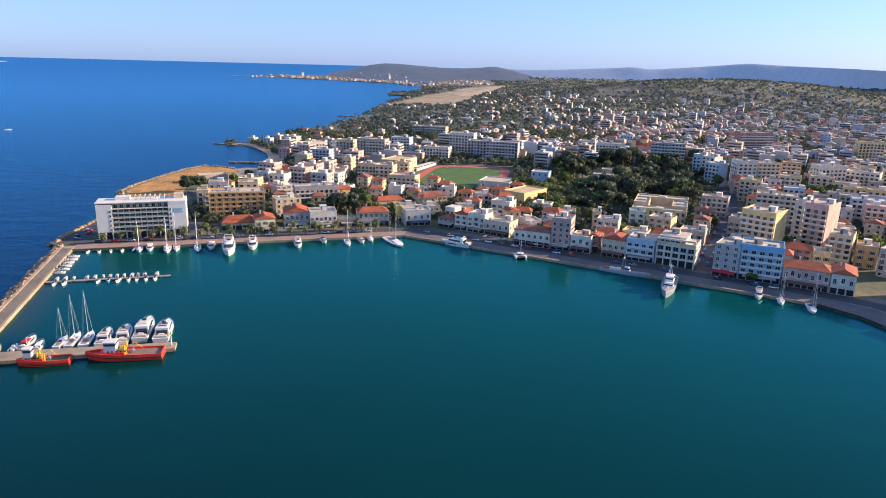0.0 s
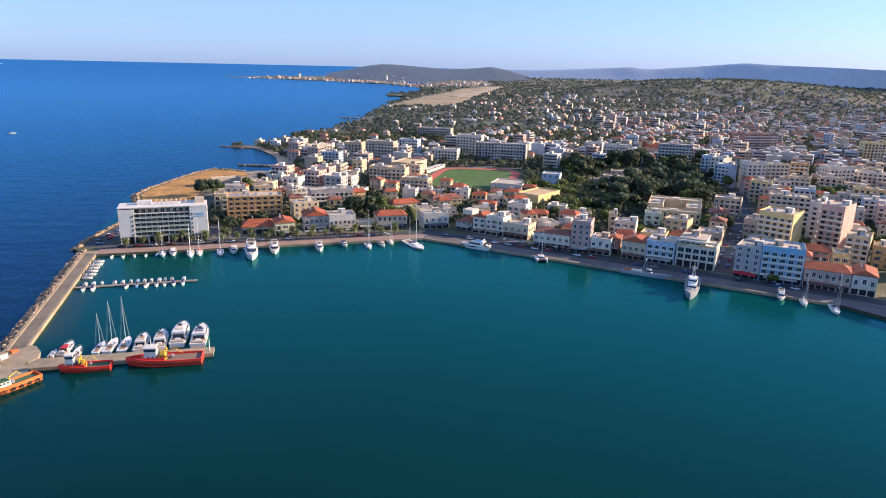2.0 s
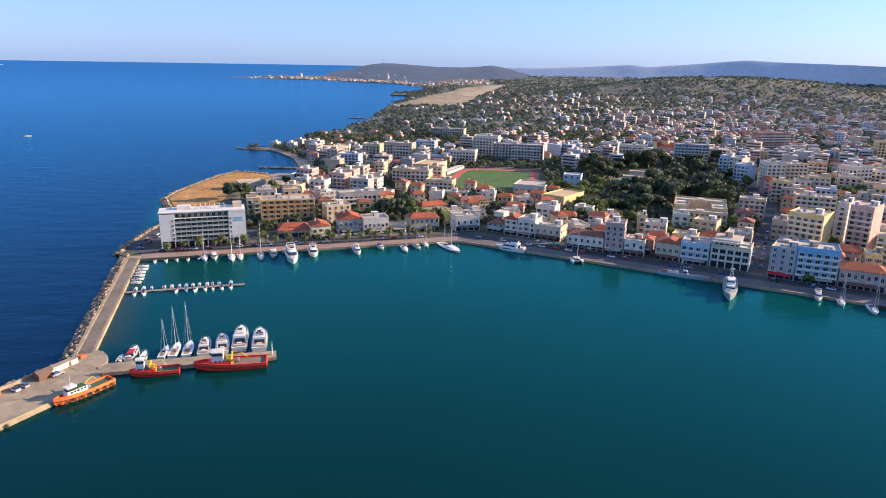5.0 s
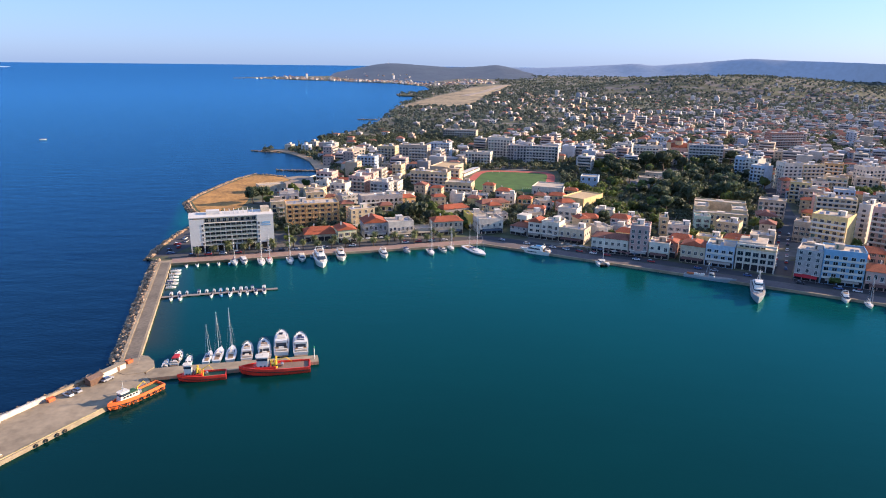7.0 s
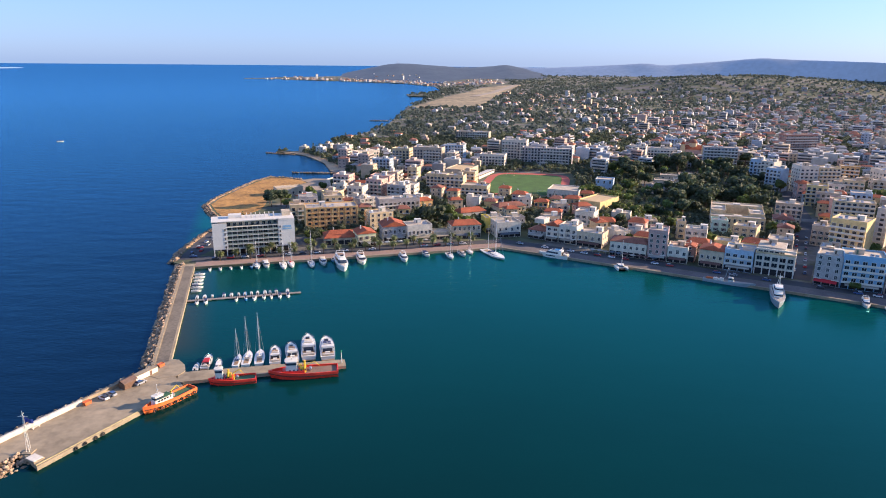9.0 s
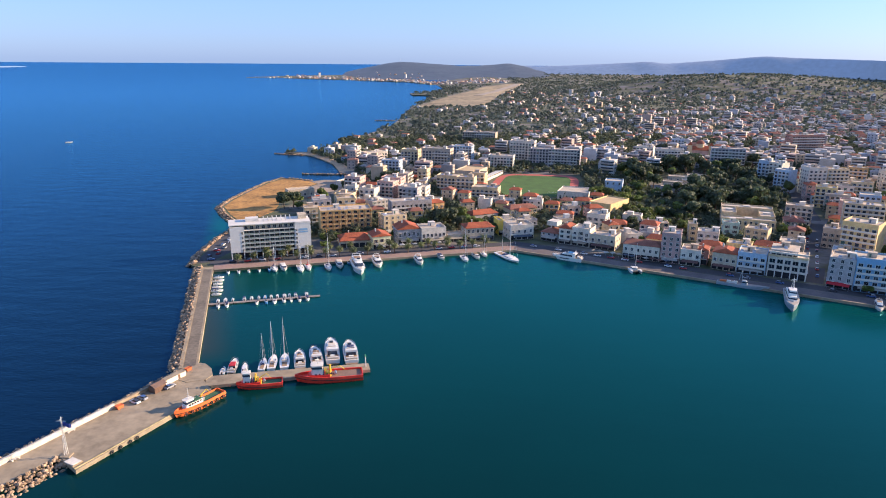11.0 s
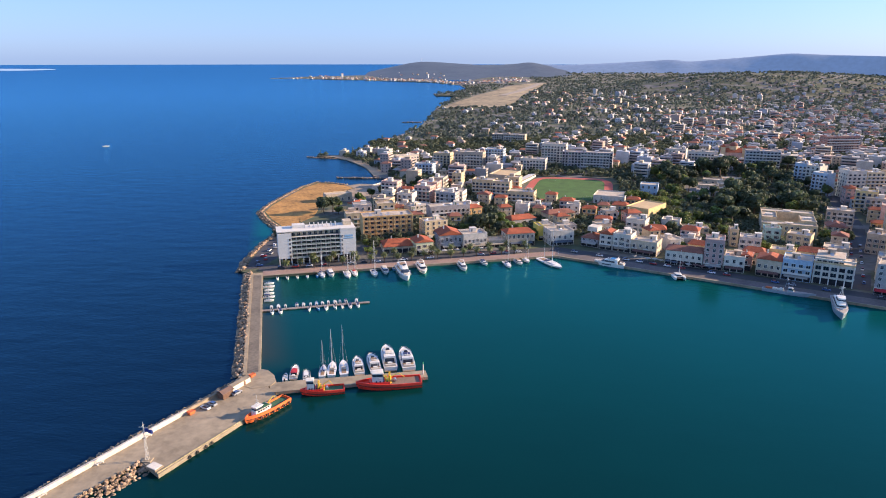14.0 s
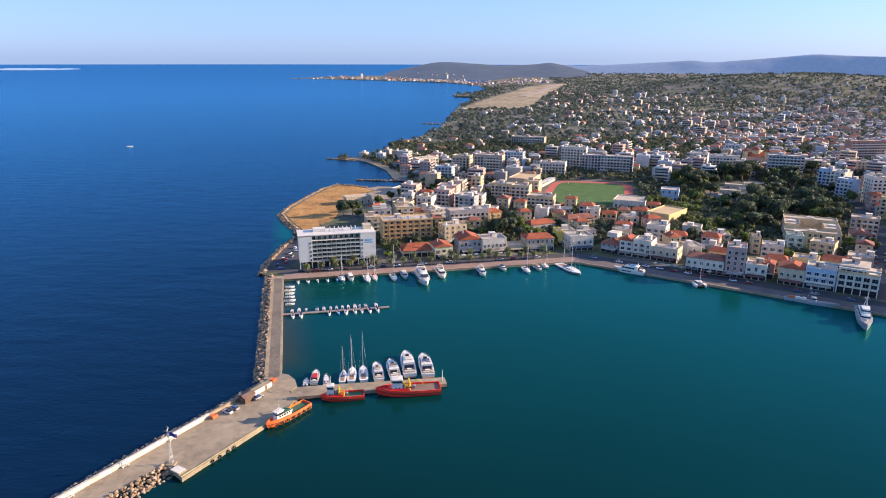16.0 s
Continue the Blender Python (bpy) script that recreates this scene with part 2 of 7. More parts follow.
# ---------------------------------------------------------------- mesh helpers
class Shape:
    """Collects boxes, prisms and lofts into one mesh."""

    def __init__(self):
        self.v, self.f, self.mi = [], [], []
        self.slot = 0

    def face(self, *ids):
        self.f.append(ids)
        self.mi.append(self.slot)

    def box(self, x0, x1, y0, y1, z0, z1, turn=None):
        n = len(self.v)
        pts = [(x, y, z) for z in (z0, z1) for x, y in ((x0, y0), (x1, y0), (x1, y1), (x0, y1))]
        if turn:
            pts = [tuple(turn @ Vector(p)) for p in pts]
        self.v += pts
        for a, b, c, d in ((3, 2, 1, 0), (4, 5, 6, 7), (0, 1, 5, 4), (1, 2, 6, 5), (2, 3, 7, 6), (3, 0, 4, 7)):
            self.face(n + a, n + b, n + c, n + d)
        return self

    def prism(self, outline, z0, z1, top_scale=1.0):
        """An upright prism over a counter-clockwise outline."""
        n, c = len(self.v), len(outline)
        cx, cy = sum(p[0] for p in outline) / c, sum(p[1] for p in outline) / c
        self.v += [(p[0], p[1], z0) for p in outline]
        self.v += [(cx + (p[0] - cx) * top_scale, cy + (p[1] - cy) * top_scale, z1) for p in outline]
        self.face(*range(n + c - 1, n - 1, -1))
        self.face(*range(n + c, n + 2 * c))
        for i in range(c):
            j = (i + 1) % c
            self.face(n + i, n + j, n + c + j, n + c + i)
        return self

    def tube(self, a, b, r0, r1=None, sides=6):
        r1 = r0 if r1 is None else r1
        a, b = Vector(a), Vector(b)
        q = (b - a).to_track_quat("Z", "Y")
        n = len(self.v)
        for p, r in ((a, r0), (b, r1)):
            for i in range(sides):
                t = 2 * math.pi * i / sides
                self.v.append(tuple(p + q @ Vector((r * math.cos(t), r * math.sin(t), 0))))
        for i in range(sides):
            j = (i + 1) % sides
            self.face(n + i, n + j, n + sides + j, n + sides + i)
        self.face(*range(n + sides - 1, n - 1, -1))
        self.face(*range(n + sides, n + 2 * sides))
        return self

    def loft(self, rings, caps=True, closed=True):
        """Rings of equally many points, joined into a skin."""
        n, c = len(self.v), len(rings[0])
        for r in rings:
            self.v += [tuple(p) for p in r]
        for k in range(len(rings) - 1):
            for i in range(c if closed else c - 1):
                j = (i + 1) % c
                self.face(n + k * c + i, n + k * c + j, n + (k + 1) * c + j, n + (k + 1) * c + i)
        if caps:
            self.face(*range(n + c - 1, n - 1, -1))
            m = n + (len(rings) - 1) * c
            self.face(*range(m, m + c))
        return self

    def relief(self, xs, zs, cell, back=0.02):
        """A connected slab facing -y: columns xs, rows zs; cell(i, j) gives the depth and slot of each cell, or None."""
        n = {}

        def vert(x, y, z):
            key = (round(x, 4), round(y, 4), round(z, 4))
            if key not in n:
                n[key] = len(self.v)
                self.v.append((x, y, z))
            return n[key]

        nx, nz = len(xs) - 1, len(zs) - 1
        grid = {(i, j): cell(i, j) for i in range(nx) for j in range(nz)}
        for (i, j), c in grid.items():
            if c is None:
                continue
            d, self.slot = c
            x0, x1, z0, z1 = xs[i], xs[i + 1], zs[j], zs[j + 1]
            self.face(vert(x0, d, z0), vert(x1, d, z0), vert(x1, d, z1), vert(x0, d, z1))
            for di, dj, a, b in ((-1, 0, (x0, z1), (x0, z0)), (1, 0, (x1, z0), (x1, z1)), (0, -1, (x0, z0), (x1, z0)), (0, 1, (x1, z1), (x0, z1))):
                o = grid.get((i + di, j + dj))
                od = back if o is None else o[0]
                if od > d + 1e-4:
                    self.face(vert(a[0], d, a[1]), vert(a[0], od, a[1]), vert(b[0], od, b[1]), vert(b[0], d, b[1]))
        return self

    def mesh(self, name, *mats):
        me = bpy.data.meshes.new(name)
        me.from_pydata(self.v, [], self.f)
        for m in mats:
            me.materials.append(m)
        if len(mats) > 1:
            me.polygons.foreach_set("material_index", self.mi)
        me.update()
        return me


def part(name, mesh, parent, at=None, label=""):
    ob = new(name, mesh)
    ob.parent = parent
    if at is not None:
        ob.matrix_basis = at
    if label:
        ob["label"] = label
    return ob


def thing(name, label, category, at, group=""):
    ob = new(name)
    ob.empty_display_size = 1
    ob.matrix_basis = at
    return tagged(ob, label, category, group)


# ---------------------------------------------------------------- sea, land and mole
def bend(x, y):
    """Far out the sheet lifts to the true horizon."""
    r = math.hypot(x + 40, y)
    return 85 * max(0.0, (r - 2500) / 2450) ** 2


def smooth(a, b, v):
    t = min(1.0, max(0.0, (v - a) / (b - a)))
    return t * t * (3 - 2 * t)


def terrain(x, y):
    """Height of the land: a level quayside, a low plain, hills behind."""
    z = 1.2 + bend(x, y)
    z += 7 * smooth(430, 1100, y + 0.35 * x) * smooth(-160, 100, x)
    r = math.hypot((x - 1060) / 760, (y - 2560) / 560)
    z += 66 * max(0.0, 1 - r * r) ** 1.5
    z += 4 * (noise.noise((x / 300, y / 300, 0)) ) * smooth(900, 1600, y)
    return z


def sheet(outline, step, z_of, name, mat, skirt=3.0):
    """A polygon cut into a grid and laid over the heights, with a skirt down its rim."""
    bm = bmesh.new()
    ring = [bm.verts.new((x, y, 0)) for x, y in outline]
    rim = bm.faces.new(ring)
    if rim.normal.z < 0:
        rim.normal_flip()
    xs, ys = [p[0] for p in outline], [p[1] for p in outline]
    for axis, lo, hi in ((0, min(xs), max(xs)), (1, min(ys), max(ys))):
        at = lo + step
        while at < hi:
            co, no = ((at, 0, 0), (1, 0, 0)) if axis == 0 else ((0, at, 0), (0, 1, 0))
            bmesh.ops.bisect_plane(bm, geom=bm.verts[:] + bm.edges[:] + bm.faces[:], plane_co=co, plane_no=no)
            at += step
    edges = [e for e in bm.edges if e.is_boundary]
    low = bmesh.ops.extrude_edge_only(bm, edges=edges)["geom"]
    under = {v for v in low if isinstance(v, bmesh.types.BMVert)}
    for v in bm.verts:
        v.co.z = z_of(v.co.x, v.co.y) - (skirt if v in under else 0)
    bmesh.ops.triangulate(bm, faces=[f for f in bm.faces if len(f.verts) > 4])
    bmesh.ops.recalc_face_normals(bm, faces=bm.faces[:])
    me = bpy.data.meshes.new(name)
    bm.to_mesh(me)
    bm.free()
    me.materials.append(mat)
    return new(name, me)


# the sea: rings of growing radius round the harbour
s = Shape()
rings = []
for i in range(40):
    r = 30 * (4990 / 30) ** (i / 39)
    turn = [-2 * math.pi * j / 96 for j in range(96)]
    rings.append([(-40 + r * math.cos(a), r * math.sin(a), bend(-40 + r * math.cos(a), r * math.sin(a))) for a in turn])
s.loft(rings, caps=False)
s.face(*range(95, -1, -1))
me = s.mesh("water", WATER)
me.polygons.foreach_set("use_smooth", [True] * len(me.polygons))
tagged(new("water", me), "calm sea, blue outside and green in the harbour", "water", kind="structure")

COAST = [(-200, 338), (-213, 348), (-216, 373), (-217, 410), (-215, 440), (-221, 456), (-234, 476), (-249, 505), (-250, 530), (-247, 571), (-242, 613), (-233, 641),
         (-215, 636), (-200, 627), (-189, 636), (-172, 633), (-167, 649), (-166, 667), (-181, 682), (-186, 701), (-198, 740), (-213, 769), (-232, 801), (-250, 820),
         (-276, 830), (-278, 838), (-244, 842), (-231, 867), (-225, 915), (-221, 981), (-200, 1059), (-181, 1149), (-172, 1220), (-171, 1377), (-169, 1478),
         (-166, 1700), (-160, 1800), (-145, 2055), (-132, 2290), (-198, 2312), (-214, 2440), (-150, 2540), (-96, 2850), (-130, 3154), (-278, 3382),
         (-454, 3451), (-699, 3546), (-943, 3586), (-1146, 3571), (-1150, 3620), (-700, 3950), (-300, 4950), (2800, 4080), (4300, 2400), (4900, 300), (4000, -300),
         (900, -300), (420, -60), (230, 160), (190, 235), (179, 268), (168.5, 282), (-24, 388)]
land = sheet(COAST, 80.0, terrain, "ground", LAND)
tagged(land, "dusty town ground of earth, dry grass and asphalt", "ground", kind="structure")


def palette(name, colours, rough=0.8, island=True, vary=0.15, grain=0.8):
    """Paint that differs from house to house (or island to island) over a few colours."""
    m = material(name, (0.5, 0.5, 0.5), rough, vary, grain, 6)
    n, k = m.node_tree.nodes, m.node_tree.links
    ramp = n.new("ShaderNodeValToRGB")
    ramp.color_ramp.interpolation = "CONSTANT"
    while len(ramp.color_ramp.elements) < len(colours):
        ramp.color_ramp.elements.new(0.5)
    for i, c in enumerate(colours):
        ramp.color_ramp.elements[i].position = i / len(colours)
        ramp.color_ramp.elements[i].color = (*c, 1)
    if island:
        k.new([x for x in n if x.bl_idname == "ShaderNodeNewGeometry"][0].outputs["Random Per Island"], ramp.inputs[0])
    else:
        k.new(n.new("ShaderNodeObjectInfo").outputs["Random"], ramp.inputs[0])
    k.new(ramp.outputs[0], [x for x in n if x.bl_idname == "ShaderNodeHueSaturation"][0].inputs["Color"])
    return m


def patch(name, outline, mat, lift, label, category, step=60.0, z_of=None, skirt=1.0):
    f = z_of or terrain
    ob = sheet(outline, step, lambda x, y: f(x, y) + lift, name, mat, skirt)
    return tagged(ob, label, category, kind="structure")


def along(ax, ay, bx, by, s, off):
    """A point s metres from a towards b and off metres to its left."""
    d = Vector((bx - ax, by - ay)).normalized()
    return (ax + d.x * s - d.y * off, ay + d.y * s + d.x * off)


QL, QM, QR = (-197, 339.5), (-24, 388), (168.5, 282)   # the town quay: west end, bend, east end


# promenade, quay road and car parks
patch("promenade_west", [QL, QM, (-22, 398), (-200, 348.5)], PAVING, 0.15, "reddish paved promenade along the town quay", "pavement", 400)
# east paving: the shade of the house row is painted in as darker colour
patch("promenade_east", [QM, QR, (179, 268), (190, 235), (206, 245), (190, 277), (174, 291), (-22, 398)], material("shade_toned_paving", (0.115, 0.095, 0.09), 0.85, 0.25, 1.2, 10), 0.15,
      "paved promenade along the east quay, house shade painted into its colour", "pavement", 400)
patch("quay_road", [(-203, 349.5), (-22, 399.2), (174.5, 292.2), (191, 279), (207, 247), (216, 251), (199, 284), (179, 300), (-20, 408.5), (-205, 358.5)],
      ASPHALT, 0.02, "grey asphalt road behind the promenade", "road", 400)
patch("car_park", [(-212, 351), (-204, 354), (-199, 375), (-203, 420), (-219, 420), (-214, 375)], ASPHALT, 0.03, "dark asphalt car park beside the hotel", "road", 400)
patch("hotel_yard", [(-147, 376), (-134, 380), (-134, 412), (-196, 400), (-197, 378)], material("yard_asphalt", (0.085, 0.08, 0.075), 0.9, 0.3, 1.5, 9), 0.03, "dark asphalt yard between the hotel and the restaurant", "ground", 400)
patch("side_street", [(126, 333), (138, 327), (172, 386), (214, 470), (262, 600), (251, 604), (203, 477), (162, 392)], ASPHALT, 0.03,
      "shaded asphalt street running inland", "road", 400)
patch("bare_ground", [(-213, 443), (-208, 470), (-202, 490), (-204, 514), (-214, 558), (-206, 574), (-196, 600), (-192, 612), (-201, 625), (-215, 633), (-231, 637), (-239, 612), (-244, 571), (-247, 530), (-246, 506), (-232, 478), (-219, 458)],
      SAND, 0.06, "bare orange earth of the filled headland", "ground", 60)
patch("paved_yard", [(-195, 598), (-204, 574), (-210, 559), (-178, 560), (-160, 600), (-158, 648), (-170, 631), (-189, 633), (-199, 624), (-190, 612)], material("dusty_yard", (0.30, 0.23, 0.16), 0.9, 0.3, 2, 14), 0.03,
      "dusty pale yard beside the small dock", "ground", 400)
patch("beach", [(-182, 684), (-187, 702), (-199, 741), (-214, 770), (-233, 802), (-251, 821), (-275, 832), (-236, 840), (-213, 828), (-189, 784), (-174, 732), (-168, 693)],
      material("beach_sand", (0.46, 0.32, 0.19), 0.95, 0.25, 2, 20), 0.05, "pale sandy beach with a narrow spit", "beach", 400)
patch("shore_road", [(-158, 690), (-166, 730), (-180, 782), (-204, 830), (-218, 866), (-216, 915), (-212, 981), (-191, 1059), (-172, 1149), (-180, 1149), (-199, 1062), (-219, 981), (-223, 915), (-226, 868), (-212, 835), (-188, 786), (-173, 734), (-166, 694)],
      material("pale_shore_road", (0.24, 0.20, 0.16), 0.9, 0.2, 2, 20), 0.08, "pale road along the beach", "road", 400)
patch("airfield", [(-150, 1700), (-115, 2010), (-44, 2340), (80, 2930), (215, 3200), (275, 3195), (113, 2370), (51, 1935), (-6, 1650), (-75, 1712)], material("dry_grass", (0.27, 0.21, 0.115), 0.95, 0.5, 14, 160), 0.6,
      "dry grass airfield on the plain", "ground", 80)
patch("runway", [(8, 2200), (40, 2205), (258, 3180), (228, 3178)], material("worn_runway", (0.30, 0.25, 0.19), 0.9, 0.15, 5, 60), 1.2,
      "worn pale runway in the dry airfield", "road", 80)


def oval(cx, cy, rx, ry, turn, n=36, square=0.45):
    """An outline between an ellipse and a rectangle."""
    c, s = math.cos(turn), math.sin(turn)
    pts = []
    for i in range(n):
        a = 2 * math.pi * i / n
        x, y = rx * math.copysign(abs(math.cos(a)) ** square, math.cos(a)), ry * math.copysign(abs(math.sin(a)) ** square, math.sin(a))
        pts.append((cx + c * x - s * y, cy + s * x + c * y))
    return pts


patch("running_track", oval(16, 611, 41, 60, radians(-12)), TARTAN, 0.10, "red running track round the pitch", "track", 400)
patch("sports_pitch", oval(16, 611, 33, 51, radians(-12), square=0.32), GRASS, 0.18, "green grass sports pitch", "pitch", 400)

# quay wall face with its stone cap
for nm, a, b in (("west", QL, QM), ("east", QM, QR)):
    L = math.dist(a, b)
    s = Shape()
    s.box(0, L, -0.35, 0.6, -2.0, 1.36)
    ob = new("quay_wall_" + nm, s.mesh("quay_wall", CONCRETE))
    ob.matrix_basis = pose(a[0], a[1], 0, 0, 0, math.degrees(math.atan2(b[1] - a[1], b[0] - a[0])))
    tagged(ob, "grey concrete quay wall with a worn edge", "wall", kind="structure")

# the mole: inner arm, pad, outer quay and its thin end
A0, A1 = (-200.5, 338), (-164.5, 217)
O0, O1 = (-165.0, 210.3), (-224.0, 91.0)
DO = Vector((O1[0] - O0[0], O1[1] - O0[1])).normalized()
NO = Vector((-DO.y, DO.x))


def outer(s, o):
    """A place s metres out along the parapet of the outer mole and o metres towards the harbour."""
    p = Vector(O0) + DO * s + NO * o
    return (p.x, p.y)


def slab(name, outline, z0, z1, mat, label, category):
    a = sum(p[0] * q[1] - q[0] * p[1] for p, q in zip(outline, outline[1:] + outline[:1]))
    ob = new(name, Shape().prism(outline if a > 0 else outline[::-1], z0, z1).mesh(name, mat))
    return tagged(ob, label, category, kind="structure")


slab("mole_arm", [along(*A1, *A0, -6, -3.6), along(*A1, *A0, 132, -3.6), along(*A1, *A0, 132, 3.0), along(*A1, *A0, -6, 3.0)], -3, 1.5, CONCRETE,
     "pale concrete mole carrying a narrow road", "mole")
slab("mole_road", [along(*A1, *A0, 0, -2.7), along(*A1, *A0, 128, -2.7), along(*A1, *A0, 128, 1.6), along(*A1, *A0, 0, 1.6)], 1.2, 1.53,
     material("worn_asphalt", (0.155, 0.130, 0.095), 0.9, 0.3, 1.2, 14), "worn grey-brown road on the mole", "road")
slab("mole_pad", [(-169, 222), (-158.7, 219.8), (-154.8, 215.5), (-152.6, 210.3), (-153.8, 206.6), (-160, 204), (-168, 208)], -3, 1.45, CONCRETE,
     "concrete turning pad of the mole", "mole")
slab("outer_quay", [outer(-6, 1.2), outer(4, 20.9), outer(57.2, 21.6), outer(54.8, 10.3), outer(136, 10.3), outer(136, -0.6), outer(-6, -0.6)], -3, 1.35, CONCRETE,
     "wide stained concrete quay of the outer mole", "mole")
slab("jetty", [(-154.5, 209.3), (-146, 211.6), (-95.6, 222.6), (-94.2, 217.0), (-98, 215.9), (-150, 202.4), (-152.5, 201.0)], -2, 1.2, CONCRETE,
     "narrow concrete jetty with a worn top", "jetty")
# parapets facing the open sea
for nm, a, b, h0, th in (("mole_parapet_1", along(*A1, *A0, -2, 2.6), along(*A1, *A0, 128, 2.6), 1.75, 1.1), ("mole_parapet_2", outer(28, 0), outer(136, 0), 2.75, 0.75), ("mole_parapet_3", outer(14, 0), outer(28, 0), 2.6, 0.75)):
    L = math.dist(a, b)
    s = Shape().box(0, L, -th / 2, th / 2, 0.5, h0)
    s.box(0, L, -th / 2 - 0.08, th / 2 + 0.08, h0, h0 + 0.18)
    ob = new(nm, s.mesh(nm, material("whitewash", (0.52, 0.48, 0.40), 0.8, 0.22, 1.2, 5) if nm.endswith("2") else CONCRETE))
    ob.matrix_basis = pose(a[0], a[1], 0, 0, 0, math.degrees(math.atan2(b[1] - a[1], b[0] - a[0])))
    tagged(ob, "thick whitewashed sea parapet of the mole", "wall", kind="structure")
s = Shape().box(0, 52, 0, 0.45, 1.36, 1.56)
ob = new("quay_kerb", s.mesh("quay_kerb", material("kerb_yellow", (0.38, 0.31, 0.15), 0.8, 0.3, 0.8, 4)))
ob.matrix_basis = pose(*outer(57.0, 21.0), 0, 0, 0, math.degrees(math.atan2(-DO.y, -DO.x)))
tagged(ob, "worn yellow kerb along the quay edge", "kerb", kind="structure")

# ---------------------------------------------------------------- armour rocks
rng = random.Random(5)


def rock_points(r):
    """Three uneven rings of an angular block."""
    out = []
    for z, rad in ((-0.6, 0.7), (-0.05, 1.0), (0.55, 0.55)):
        turn, n = r.uniform(0, 1), 6
        out.append([(math.cos(2 * math.pi * i / n + turn) * rad * r.uniform(0.6, 1.2), math.sin(2 * math.pi * i / n + turn) * rad * r.uniform(0.6, 1.2), z * r.uniform(0.6, 1.35))
                    for i in range(n)])
    return out


ROCK_MESHES = []
for i in range(8):
    s = Shape()
    s.loft(rock_points(rng))
    ROCK_MESHES.append(s.mesh("rock", ROCK))


def rock_bank(name, place, length, width, spacing, crest, label, singles=0, size=1.1):
    """Rocks heaped on a bank. place(s, o): plan place s along and o across; the first singles become parts."""
    bank = thing(name, label, "rocks", Matrix.Identity(4))
    rest, count, s = Shape(), 0, 0.0
    while s < length:
        for o in np.arange(0.3, width, spacing):
            x, y = place(s + rng.uniform(-0.6, 0.6), o + rng.uniform(-0.5, 0.5))
            z = crest * (1 - o / width) - 0.25 + rng.uniform(-0.25, 0.35)
            k = size * rng.uniform(0.65, 1.45)
            m = Matrix.Translation((x, y, z)) @ Euler((rng.uniform(-0.5, 0.5), rng.uniform(-0.5, 0.5), rng.uniform(0, 6.3))).to_matrix().to_4x4() @ Matrix.Diagonal((k, k * rng.uniform(0.7, 1), k * 0.8, 1))
            if count < singles:
                part("rock", ROCK_MESHES[count % 8], bank, m)
            else:
                rest.loft([[tuple(m @ Vector(p)) for p in ring] for ring in rock_points(rng)])
            count += 1
        s += spacing
    if rest.v:
        ob = part("rock_heap", rest.mesh("rock_heap", ROCKS), bank)
        ob["kind"] = "stuff"
    return bank


rock_bank("rock_armour", lambda s, o: along(*A1, *A0, s, 3.2 + o), 136, 4.6, 1.2, 1.8, "heaped brown armour rocks against the mole", 150, 0.95)
rock_bank("rock_armour", lambda s, o: outer(s, -0.9 - o), 138, 4.6, 1.25, 2.3, "heaped pale armour rocks below the sea parapet", 60, 0.9)
rock_bank("rock_armour", lambda s, o: outer(55.5 + s, 10.5 + o), 79, 6.6, 1.05, 1.6, "tumbled brown rocks beside the thin mole end", 110, 0.72)
SEAWARD = [(-213, 350), (-217, 373), (-218, 410), (-216, 440), (-222, 456), (-235, 476), (-250, 505), (-251, 530), (-248, 571), (-243, 613), (-234, 642), (-215, 637), (-201, 628)]


def seaward(s, o):
    for a, b in zip(SEAWARD, SEAWARD[1:]):
        d = math.dist(a, b)
        if s < d:
            return along(*a, *b, s, o - 1.0)
        s -= d
    return SEAWARD[-1]


rock_bank("shore_rocks", seaward, 345, 4.4, 1.7, 1.7, "brown rocks along the filled shore", 0, 1.25)
rock_bank("rock_groyne", lambda s, o: (-219 + s, 672 - 0.02 * s + o), 46, 4.0, 1.9, 1.3, "dark rock groyne in the bay", 0, 1.2)
rock_bank("rock_groyne", lambda s, o: (-288 + s, 827 - 0.35 * s + o), 40, 3.0, 1.9, 1.0, "low rocks at the tip of the spit", 0, 1.1)
rock_bank("rock_groyne", lambda s, o: (-215 + s, 1322 + o), 38, 4.0, 2.2, 1.2, "small dark rock breakwater", 0, 1.4)

# mole furniture: shed, container, benches, fenders, flag pole
def bench(s_):
    b = thing("bench", "low concrete bench standing against the parapet", "bench", pose(*outer(s_, 1.3), 1.35, 0, 0, math.degrees(math.atan2(-DO.y, -DO.x))), "benches along the parapet")
    part("seat", Shape().box(-1.3, 1.3, -0.3, 0.3, 0.38, 0.5).mesh("seat", PALE), b)
    for x in (-0.95, 0.95):
        part("foot", Shape().box(x - 0.14, x + 0.14, -0.25, 0.25, 0, 0.38).mesh("foot", PALE), b)


for s_ in (44.5, 62.0, 80.0, 89.5):
    bench(s_)

